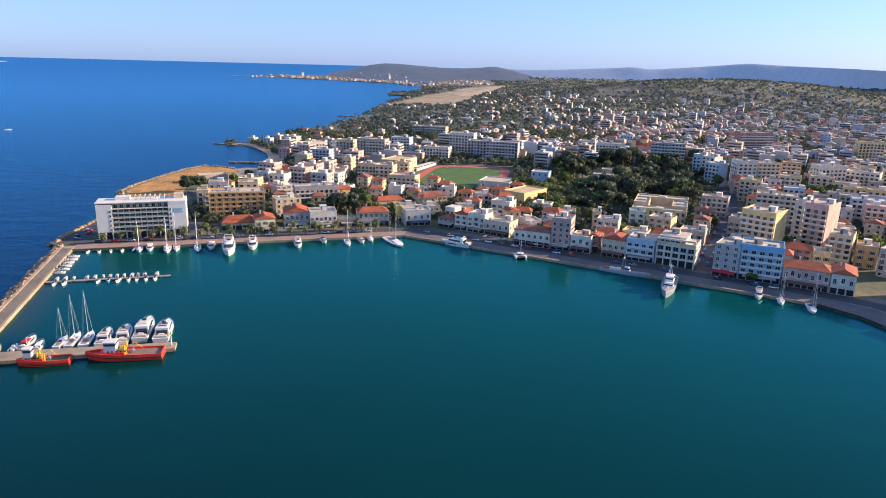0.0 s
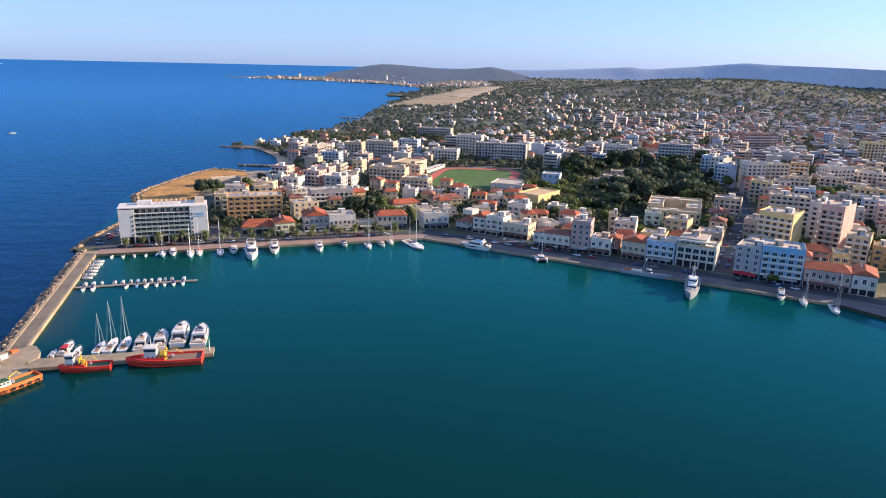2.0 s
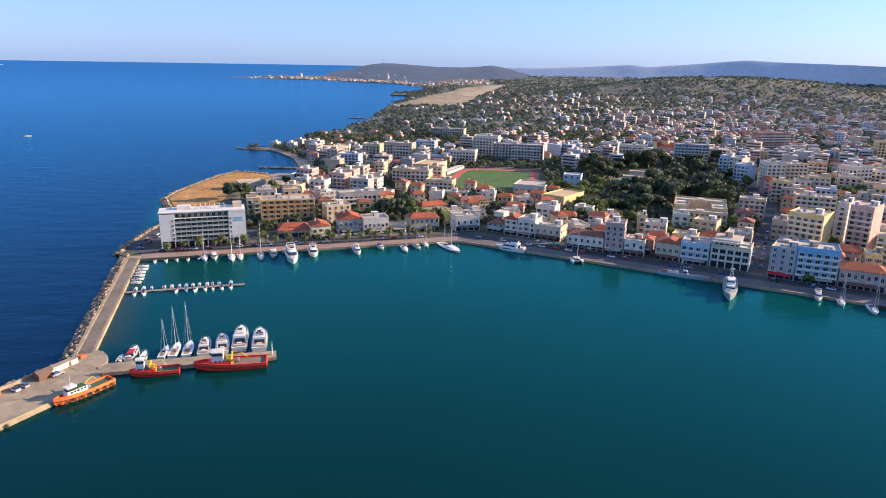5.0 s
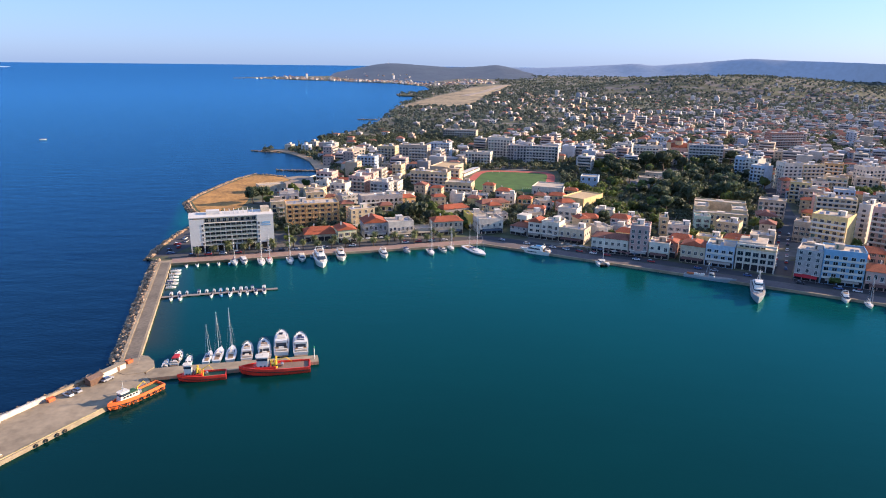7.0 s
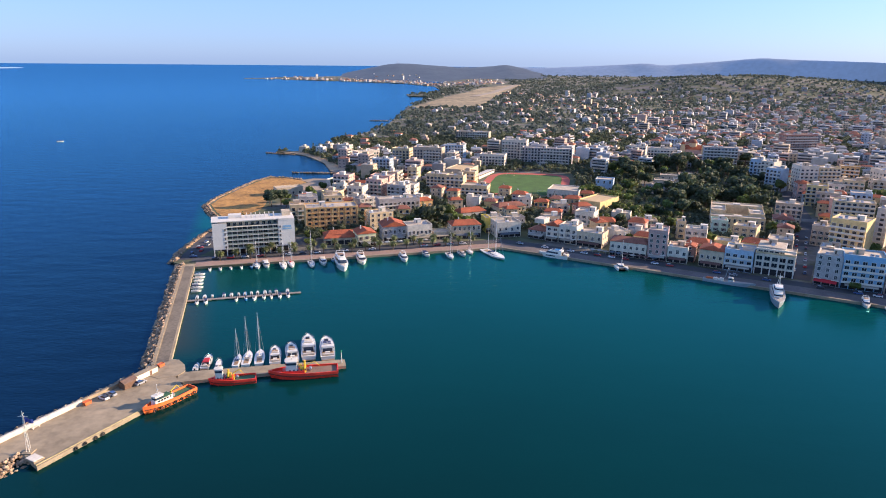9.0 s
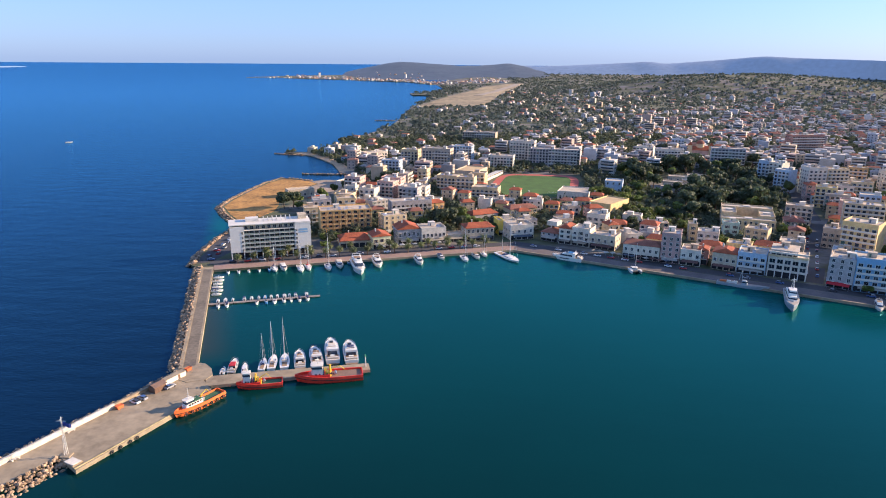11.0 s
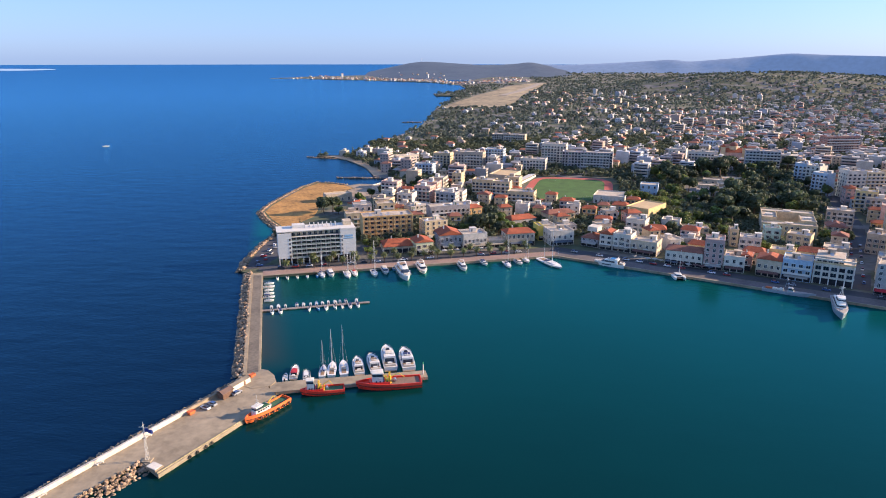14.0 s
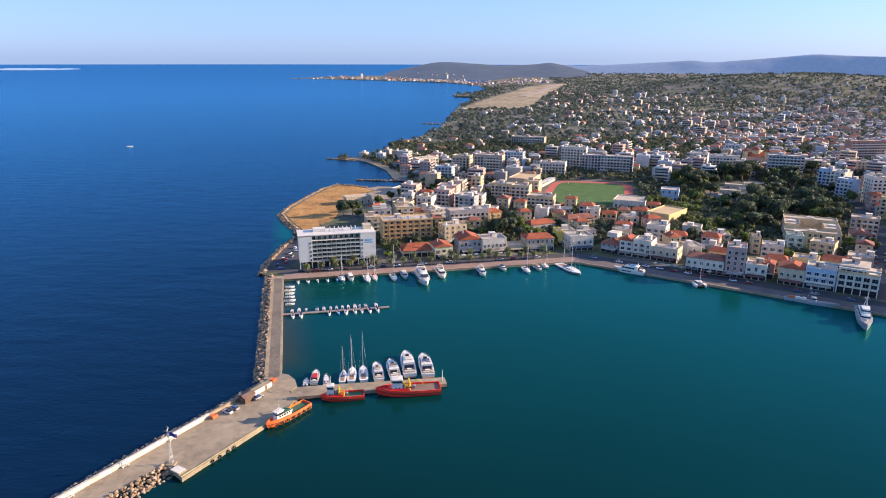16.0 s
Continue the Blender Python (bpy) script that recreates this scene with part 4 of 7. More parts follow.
    if tyres:
        for i in range(7):
            x = -L * 0.42 + L * 0.13 * i
            for sy in (-1, 1):
                part("tyre_fender", TYRE, b, pose(x, sy * B * (0.53 if i < 5 else 0.49 - 0.05 * (i - 5)), free * 0.6))
    return b


def patrol_ship(bow, stern, label, white_house=True, tall=True):
    m, L = heading(bow, stern)
    B = L * (0.22 if tall else 0.15)
    b = thing("patrol_ship", label, "ship", m)
    part("hull", hull(L, B, 2.4 if tall else 1.5, 0.6, 0.8, 0.9, 0.8).mesh("hull", GREYHULL), b)
    part("deck", hull(L * 0.97, B * 0.95, 2.44 if tall else 1.54, 0.6, 0.8, 0.9, -2.0).mesh("deck", material("grey_deck_paint", (0.30, 0.27, 0.24), 0.8, 0.15)), b)
    h = GEL if white_house else GREYHULL
    z = 2.5 if tall else 1.55
    d1 = part("deckhouse", house_block(Shape(), -L * (0.30 if tall else 0.02), L * (0.2 if tall else 0.1), B * 0.38, B * 0.30, z, z + 2.4, 0.8).mesh("deckhouse", h), b)
    part("window_band", house_block(Shape(), -L * (0.24 if tall else 0.01), L * (0.195 if tall else 0.095), B * 0.383, B * 0.30, z + 1.2, z + 1.8, 0.35, 0, 0.97).mesh("window_band", GLASS), d1)
    if tall:
        d2 = part("bridge", house_block(Shape(), -L * 0.08, L * 0.11, B * 0.30, B * 0.26, z + 2.4, z + 4.7, 0.5).mesh("bridge", h), b)
        part("window_band", house_block(Shape(), -L * 0.05, L * 0.105, B * 0.303, B * 0.26, z + 3.4, z + 4.1, 0.2, 0, 0.97).mesh("window_band", GLASS), d2)
    zt = z + (4.7 if tall else 2.4)
    s = Shape()
    for dx, dy in ((-0.9, -0.8), (-0.9, 0.8), (0.8, 0)):
        s.tube((dx - L * 0.04, dy, zt), (-L * 0.04, 0, zt + 5.5), 0.12, 0.08, 5)
    s.tube((-L * 0.04, -1.6, zt + 4.0), (-L * 0.04, 1.6, zt + 4.0), 0.08).tube((-L * 0.04, 0, zt + 5.5), (-L * 0.04, 0, zt + 8), 0.05, 0.03, 4)
    part("mast", s.mesh("mast", h), b)
    part("radar", Shape().box(-L * 0.04 - 0.15, -L * 0.04 + 0.15, -1.1, 1.1, zt + 4.5, zt + 4.75).mesh("radar", WHITE), b)
    if tall:
        part("gun", Shape().tube((L * 0.26, 0, 2.9), (L * 0.26, 0, 3.9), 0.7, 0.5, 8).tube((L * 0.27, 0, 3.7), (L * 0.35, 0, 4.0), 0.1, 0.08, 5).mesh("gun", GREYHULL), b)
    part("dinghy", hull(3.8, 1.6, 0.6).mesh("dinghy", ORANGE), b, pose(-L * 0.37, 0, z + 0.3))
    for x_, w_, h_ in ((-0.14, 0.9, 1.3), (-0.2, 0.6, 0.9), (-0.27, 1.0, 1.1)) if not tall else ((-0.2, 0.9, 0.9), (-0.14, 0.7, 1.2)):
        part("deck_box", Shape().box(L * x_ - w_, L * x_ + w_, -w_ * 0.8, w_ * 0.7, z - 0.05, z + h_).mesh("deck_box", WHITE), b, pose(0, 0, 0 if not tall else 2.4))
    return b


GQ = "yachts moored at the town quay"
sailboat((-161.7, 339.5), (-167.0, 351.5), 17, "white sailing yacht moored stern to the town quay", NAVY, GQ)
motor_yacht((-157.0, 341.5), (-161.8, 353.0), "small white motor cruiser moored stern to", False, None, GQ)
sailboat((-147.0, 339.5), (-151.6, 352.5), 19, "white sailing yacht moored stern to the town quay", SEAT, GQ)
sailboat((-143.4, 343.0), (-147.6, 354.5), 21, "slim sailing yacht with a red stripe moored stern to", REDCLOTH, GQ)
sailboat((-132.0, 343.0), (-136.0, 355.0), 21, "sailing yacht with dark blue covers moored stern to", NAVY, GQ)
motor_yacht((-126.4, 347.5), (-130.2, 360.5), "white motor cruiser with canvas canopy moored stern to", False, SEAT, GQ)
small_boat(-123.4, 358, 5.5, -75, 2, "small blue boat moored between yachts", GQ)
motor_yacht((-113.0, 336.0), (-120.2, 360.0), "large white three-deck motor yacht moored stern to", True, None, GQ, 1.15)
motor_yacht((-104.2, 349.5), (-109.0, 367.0), "white sport fishing cruiser moored stern to", True, None, GQ)
motor_yacht((-80.4, 356), (-84.2, 370.5), "white motor cruiser with a flybridge moored stern to", True, None, GQ)
motor_yacht((-67.4, 367.5), (-71.6, 377.5), "small motorboat with a dark hull top and canopy", False, NAVY, GQ)
sailboat((-53.4, 363.3), (-56.6, 375.5), 20, "white sailing yacht with blue covers moored stern to", NAVY, GQ)
motor_yacht((-46.0, 369.3), (-49.6, 380.0), "white motorboat with a brown cockpit moored stern to", False, TEAK, GQ)
sailboat((-41.3, 374.0), (-44.6, 384.5), 15, "small sailing yacht with cream covers moored stern to", SEAT, GQ)
big = sailboat((-22.8, 363.2), (-34.0, 384.5), 26, "large dark-decked sailing ketch with two tall masts", NAVY)
L2 = math.dist((-22.8, 363.2), (-34.0, 384.5))
part("mizzen_mast", Shape().tube((-L2 * 0.28, 0, 1.2), (-L2 * 0.28, 0, 17), 0.13, 0.09, 6).mesh("mizzen_mast", ALLOY), big)
motor_yacht((-1.0, 376.4), (15.6, 367.6), "white and blue cabin boat lying along the quay", True, BLUEHULL, "", 1.2)
# catamaran
m, L = heading((42.4, 344.0), (42.6, 356.5))
b = thing("catamaran", "white sailing catamaran moored stern to the quay", "sailboat", m)
for sy in (-1, 1):
    part("hull", hull(L, 1.9, 1.3, 0.3).mesh("hull", GEL), b, pose(0, sy * 2.6, 0))
part("bridge_deck", Shape().box(-L * 0.4, L * 0.15, -1.9, 1.9, 0.8, 1.25).mesh("bridge_deck", GEL), b)
part("cabin", house_block(Shape(), -L * 0.2, L * 0.15, 2.1, 1.7, 1.25, 2.3, 0.8).mesh("cabin", GEL), b)
part("cabin_window", house_block(Shape(), -L * 0.15, L * 0.145, 2.11, 1.7, 1.55, 2.0, 0.45, 0, 0.95).mesh("cabin_window", GLASS), b)
part("mast", Shape().tube((L * 0.08, 0, 2.2), (L * 0.08, 0, 17), 0.16, 0.1, 6).mesh("mast", ALLOY), b)
part("boom", Shape().tube((L * 0.07, 0, 3.3), (-L * 0.35, 0, 3.3), 0.22, 0.16, 6).mesh("boom", NAVY), b)
part("trampoline", Shape().box(L * 0.15, L * 0.42, -1.8, 1.8, 1.0, 1.05).mesh("trampoline", RUBBER), b)
patrol_ship((104.5, 317.5), (82.0, 330.5), "low grey patrol boat lying along the quay", False, False)
patrol_ship((101.6, 286.0), (114.2, 315.5), "grey patrol ship with white bridge moored stern to", True, True)
motor_yacht((145.2, 288.5), (150.8, 300.5), "white motor cruiser moored stern to", True, None, GQ)
sailboat((152.8, 281.5), (156.2, 291.5), 15, "small white sailing yacht moored stern to", SEAT, GQ)
sailboat((161.7, 271.0), (165.4, 283.0), 19, "dark blue-covered sailing yacht moored stern to", NAVY, GQ)

GJ = "yachts along the jetty"
small_boat(-150.5, 215.6, 6.0, 100, 0, "small white cabin boat moored at the jetty", GJ)
motor_yacht((-148.6, 225.5), (-147.0, 214.2), "motorboat under a bright red canopy at the jetty", False, REDCLOTH, GJ)
motor_yacht((-143.8, 222.0), (-141.8, 213.8), "small white cabin cruiser at the jetty", False, None, GJ)
sailboat((-137.3, 226.0), (-136.0, 216.0), 13.8, "small sailing yacht with bare mast at the jetty", NAVY, GJ)
sailboat((-134.4, 229.5), (-132.5, 217.2), 17.6, "sailing yacht with bare mast at the jetty", SEAT, GJ)
sailboat((-130.4, 231.0), (-127.6, 218.2), 19.0, "sailing yacht with a tall bare mast at the jetty", SEAT, GJ)
motor_yacht((-125.2, 233.6), (-121.6, 219.0), "white motor yacht with open flybridge at the jetty", True, None, GJ)
motor_yacht((-119.9, 236.8), (-115.2, 221.0), "white motor yacht with tinted windows at the jetty", True, None, GJ)
motor_yacht((-114.2, 244.2), (-109.6, 223.4), "large white motor yacht with cream cushions at the jetty", True, SEAT, GJ, 1.05)
motor_yacht((-106.4, 242.6), (-102.2, 223.8), "large white motor yacht with a dark saloon at the jetty", True, NAVY, GJ, 1.05)
tug((-141.2, 202.4), (-125.2, 206.2), RED, 5.2, 1.3, "small red workboat with white wheelhouse beside the jetty", DECK_GREEN, 0.26)
tug((-121.2, 208.2), (-96.6, 213.2), RED, 7.4, 1.75, "red tugboat with white wheelhouse and yellow funnels", material("brown_deck_paint", (0.20, 0.13, 0.09), 0.8, 0.2), 0.16)
tug((-155.0, 180.6), (-145.0, 197.6), TUG_ORANGE, 5.0, 1.5, "orange pilot boat with tyre fenders beside the quay", DECK_GREEN, 0.2, True, True, 0.35)
# small boats at the pontoon and in the corner of the basin
for i in range(13):
    s_ = (4.5, 8, 11.5, 17, 20.5, 24, 27, 30, 33, 36.5, 39, 42, 47.5)[i]
    x, y = along(-181.6, 286.8, -130, 301.4, s_, 3.9)
    small_boat(x, y, 4.4 + 0.8 * math.sin(i * 2.3), 105.5 + 5 * math.sin(i * 3.1), (0, 1, 0, 3, 0, 0, 2, 0, 1, 0, 0, 3, 0)[i])
for i in range(9):
    s_ = (5, 9, 23, 27.5, 31.5, 36, 39.5, 43.5, 47.5)[i]
    x, y = along(-181.6, 286.8, -130, 301.4, s_, -3.9)
    small_boat(x, y, 4.7 + 0.9 * math.sin(i * 1.9), -74.5 + 5 * math.sin(i * 2.7), (0, 3, 0, 2, 0, 0, 1, 3, 3)[i])
for i in range(5):
    x, y = along(*QL, *QM, 8 + 5.6 * i, -5.0)
    small_boat(x, y, 4.6 + 0.5 * math.sin(i * 2.1), -74 + 6 * math.sin(i), (0, 0, 1, 0, 2)[i], "small white dinghy moored at the basin corner", "small boats in the basin corner")
for i in range(6):
    x, y = along(*A1, *A0, 114 - 5.6 * i, -7.0)
    small_boat(x, y, 5.6 + 0.7 * math.sin(i * 2.1), 16 + 5 * math.sin(i), (0, 1, 0, 0, 3, 0)[i], "small white boat moored to the mole", "small boats in the basin corner")
# a lone boat out at sea
small_boat(-605, 924, 9, 30, 0, "small white boat alone on open water", "")


# ---------------------------------------------------------------- buildings
WHITEWALL = material("white_render", (0.59, 0.53, 0.43), 0.85, 0.18, 1.4, 5)
CREAM = material("cream_render", (0.55, 0.43, 0.25), 0.85, 0.20, 1.4, 5)
BEIGE = material("beige_render", (0.423, 0.351, 0.261), 0.85, 0.20, 1.4, 5)
SKYWALL = material("pale_blue_render", (0.36, 0.45, 0.54), 0.85, 0.18, 1.4, 5)
GREYWALL = material("grey_render", (0.342, 0.324, 0.315), 0.85, 0.22, 1.4, 5)
PINK = material("pink_render", (0.486, 0.324, 0.27), 0.85, 0.20, 1.4, 5)
OCHRE = material("ochre_render", (0.54, 0.342, 0.144), 0.85, 0.22, 1.4, 5)
PALEWALL = material("pale_stone_render", (0.49, 0.405, 0.285), 0.85, 0.22, 1.4, 5)
YELLOW = material("yellow_render", (0.594, 0.45, 0.198), 0.85, 0.20, 1.4, 5)
MINT = material("pale_green_render", (0.45, 0.558, 0.45), 0.85, 0.20, 1.4, 5)
BRICKWALL = material("brick_red_render", (0.342, 0.171, 0.126), 0.85, 0.15, 1.2, 6)
TANWALL = material("tan_render", (0.66, 0.42, 0.17), 0.85, 0.20, 1.4, 5)
BLUEWALL = material("bright_blue_render", (0.22, 0.37, 0.52), 0.8, 0.1, 1.2, 6)
BRICKS = material("pale_brick", (0.46, 0.30, 0.26), 0.85, 0.2, 0.4, 5)
SHUTTER = palette("shutter_paint", [(0.10, 0.08, 0.06), (0.07, 0.10, 0.14), (0.16, 0.12, 0.09), (0.06, 0.12, 0.09)], 0.6, False)
AWNING = palette("awning_cloth", [(0.26, 0.23, 0.18), (0.13, 0.07, 0.06), (0.34, 0.32, 0.28), (0.08, 0.10, 0.13)], 0.9, False)
TANROOF = material("tan_roof_sheet", (0.50, 0.36, 0.18), 0.8, 0.12, 1.5, 9)
RAIL = material("balcony_panel", (0.62, 0.61, 0.58), 0.7, 0.1)
NIGHTGLASS = material("shopfront_glass", (0.03, 0.03, 0.035), 0.15, 0.2, 1, 4)
ROOFS = {"flat": ROOF, "tan": TANROOF, "tile": TILE, "old": TILES_OLD}
CACHE = {}


def window_mesh(w, h, shutters=False):
    """A window: raised surround, sill and two panes set back in it. Origin at the sill's middle, facing -y."""
    key = ("win", w, h, shutters)
    if key not in CACHE:
        t, d = 0.13, -0.10
        xs, zs = [-w / 2 - t, -w / 2, -0.04, 0.04, w / 2, w / 2 + t], [-0.12, 0, h, h + t]
        if shutters:
            xs = [xs[0] - w * 0.42, *xs, xs[-1] + w * 0.42]
        o = 1 if shutters else 0

        def cell(i, j):
            if shutters and i in (0, 6):
                return (-0.06, 2) if j == 1 else None
            if j == 1 and i - o in (1, 3):
                return (-0.02, 1)
            return (d - 0.08, 0) if j == 0 else (d, 0)

        s = Shape().relief(xs, zs, cell)
        CACHE[key] = s.mesh("window", WHITE, GLASS, SHUTTER)
    return CACHE[key]


def window_ribbon(W, n, w, h):
    """One storey's ribbon of windows on a continuous sill, with a few lowered blinds, along a wall W metres long."""
    key = ("row", W, n, w, h)
    if key not in CACHE:
        xs, pane = [], {}
        for i in range(n):
            c = W * (i + 0.5) / n
            pane[len(xs) + 1] = 2 if (i * 7 + n) % 5 == 0 else 1
            xs += [c - w / 2 - 0.1, c - w / 2, c + w / 2, c + w / 2 + 0.1]
        zs = [-0.1, 0, h, h + 0.1]
        s = Shape().relief(xs, zs, lambda i, j: (-0.03, pane[i]) if j == 1 and i in pane else ((-0.09, 0) if i % 4 != 3 or j == 0 else None))
        CACHE[key] = s.mesh("window_ribbon", WHITE, GLASS, SHUTTER)
    return CACHE[key]


def balcony_mesh(w, d, solid):
    key = ("bal", w, d, solid)
    if key not in CACHE:
        s = Shape()
        o = [(-w / 2, 0.02), (-w / 2, -d), (w / 2, -d), (w / 2, 0.02)]
        i_ = [(-w / 2 + 0.1, 0.02), (-w / 2 + 0.1, -d + 0.1), (w / 2 - 0.1, -d + 0.1), (w / 2 - 0.1, 0.02)]
        top = 0.95 if solid else 0.12
        s.loft([[(x, y, -0.16) for x, y in i_], [(x, y, -0.16) for x, y in o], [(x, y, top) for x, y in o], [(x, y, top) for x, y in i_], [(x, y, 0.0) for x, y in i_]])
        if not solid:
            s.slot = 1
            s.loft([[(-w / 2, 0, 0.9), (-w / 2, 0, 0.97), (-w / 2 + 0.06, 0, 0.97), (-w / 2 + 0.06, 0, 0.9)], [(-w / 2, -d, 0.9), (-w / 2, -d, 0.97), (-w / 2 + 0.06, -d + 0.06, 0.97), (-w / 2 + 0.06, -d + 0.06, 0.9)],
                    [(w / 2, -d, 0.9), (w / 2, -d, 0.97), (w / 2 - 0.06, -d + 0.06, 0.97), (w / 2 - 0.06, -d + 0.06, 0.9)], [(w / 2, 0, 0.9), (w / 2, 0, 0.97), (w / 2 - 0.06, 0, 0.97), (w / 2 - 0.06, 0, 0.9)]])
            n = max(2, int(w / 0.9))
            for i in range(n + 1):
                x = -w / 2 + (w - 0.06) * i / n
                s.box(x, x + 0.06, -d, -d + 0.05, 0.1, 0.92)
        CACHE[key] = s.mesh("balcony", WHITE, RAIL if solid else STEEL)
    return CACHE[key]


def simple_mesh(name, key, make, *mats):
    if key not in CACHE:
        CACHE[key] = make(Shape()).mesh(name, *mats)
    return CACHE[key]


def shopfront(w):
    return simple_mesh("shopfront", ("shop", w), lambda s: (s.box(-w / 2, w / 2, -0.06, 0.02, 0.25, 2.7),
                       [s.box(x - 0.06, x + 0.06, -0.12, 0.02, 0, 2.8) for x in (-w / 2, 0, w / 2)], s.box(-w / 2, w / 2, -0.12, 0.02, 2.7, 3.05))[0], NIGHTGLASS)


def awning(w):
    def make(s):
        s.loft([[(-w / 2, -2.2, 2.5), (w / 2, -2.2, 2.5), (w / 2, -2.2, 2.58), (-w / 2, -2.2, 2.58)], [(-w / 2, 0, 3.2), (w / 2, 0, 3.2), (w / 2, 0, 3.3), (-w / 2, 0, 3.3)]])
        s.box(-w / 2, w / 2, -2.24, -2.2, 2.25, 2.58)
        return s
    return simple_mesh("awning", ("awn", w), make, AWNING)


def gable_roof(L, D, H, rise, over=0.5, hip=0.5):
    """A tiled roof with eaves; hip: how far its ridge stops short, in parts of the half depth."""
    s, o = Shape(), over
    c = D / 2
    if L >= D:
        r0, r1 = (min(L / 2 - 0.1, c * hip), c), (max(L / 2 + 0.1, L - c * hip), c)
    else:
        r0, r1 = (L / 2, min(c - 0.1, L / 2 * hip)), (L / 2, max(c + 0.1, D - L / 2 * hip))
    e = [(-o, -o), (L + o, -o), (L + o, D + o), (-o, D + o)]
    for z in (H, H + 0.18):
        s.v += [(x, y, z) for x, y in e]
    s.v += [(*r0, H + rise), (*r1, H + rise)]
    s.face(3, 2, 1, 0)
    for i in range(4):
        s.face(i, (i + 1) % 4, 4 + (i + 1) % 4, 4 + i)
    if L >= D:
        s.face(4, 5, 9, 8), s.face(5, 6, 9), s.face(6, 7, 8, 9), s.face(7, 4, 8)
    else:
        s.face(4, 5, 8), s.face(5, 6, 9, 8), s.face(6, 7, 9), s.face(7, 4, 8, 9)
    return s


brng = random.Random(21)


def rooftop(b, L, D, H, rich=1.0):
    """What stands on a flat roof: stair hut, solar heaters, tanks, aerials."""
    hx, hy = brng.uniform(0.2, 0.7) * L, brng.uniform(0.35, 0.65) * D
    w = min(4.0, L * 0.35)
    hy1 = min(D - 0.5, hy + 3.2)
    hut = part("stair_hut", Shape().loft([[(hx - o, hy - o, H + z), (hx + w + o, hy - o, H + z), (hx + w + o, hy1 + o, H + z), (hx - o, hy1 + o, H + z)] for z, o in ((0, 0), (2.5, 0), (2.5, 0.2), (2.7, 0.2))]).mesh("stair_hut", brng.choice((WHITE, PALE, PALE, ROOF))), b)
    if rich > 0.5:
        part("hut_door", Shape().box(hx + 0.5, hx + 1.4, hy - 0.05, hy + 0.02, H + 0.05, H + 2.0).mesh("hut_door", SHUTTER), hut)
    heater = simple_mesh("solar_heater", "heater", lambda s: s.tube((-0.9, 0.5, 1.35), (0.9, 0.5, 1.35), 0.3, 0.3, 8).loft(
        [[(-0.9, -0.9, 0.15), (0.9, -0.9, 0.15), (0.9, -0.9, 0.25), (-0.9, -0.9, 0.25)], [(-0.9, 0.4, 1.0), (0.9, 0.4, 1.0), (0.9, 0.4, 1.1), (-0.9, 0.4, 1.1)]]).box(-0.8, -0.7, 0.4, 0.5, 0, 1.1).box(0.7, 0.8, 0.4, 0.5, 0, 1.1), STEEL)
    for i in range(int(rich * L / 6)):
        part("solar_heater", heater, b, pose(brng.uniform(1.2, L - 1.2), brng.uniform(1.2, D * 0.35 + 0.5), H, 0, 0, brng.choice((0, 20, -20))))
    aerial = simple_mesh("aerial", "aerial", lambda s: s.tube((0, 0, 0), (0, 0, 3.2), 0.04, 0.03, 4).tube((-0.6, 0, 3.0), (0.6, 0, 3.0), 0.03, 0.03, 4).tube((-0.4, 0, 2.6), (0.4, 0, 2.6), 0.03, 0.03, 4), STEEL)
    for i in range(max(1 if rich > 0.5 else 0, int(rich * L / 12))):
        part("aerial", aerial, b, pose(brng.uniform(0.5, L - 0.5), brng.uniform(D * 0.4, D - 0.5), H, 0, 0, brng.uniform(0, 90)))


def place_of(ax, ay, bx, by, z=None):
    z = terrain((ax + bx) / 2, (ay + by) / 2) if z is None else z
    return pose(ax, ay, z, 0, 0, math.degrees(math.atan2(by - ay, bx - ax)))


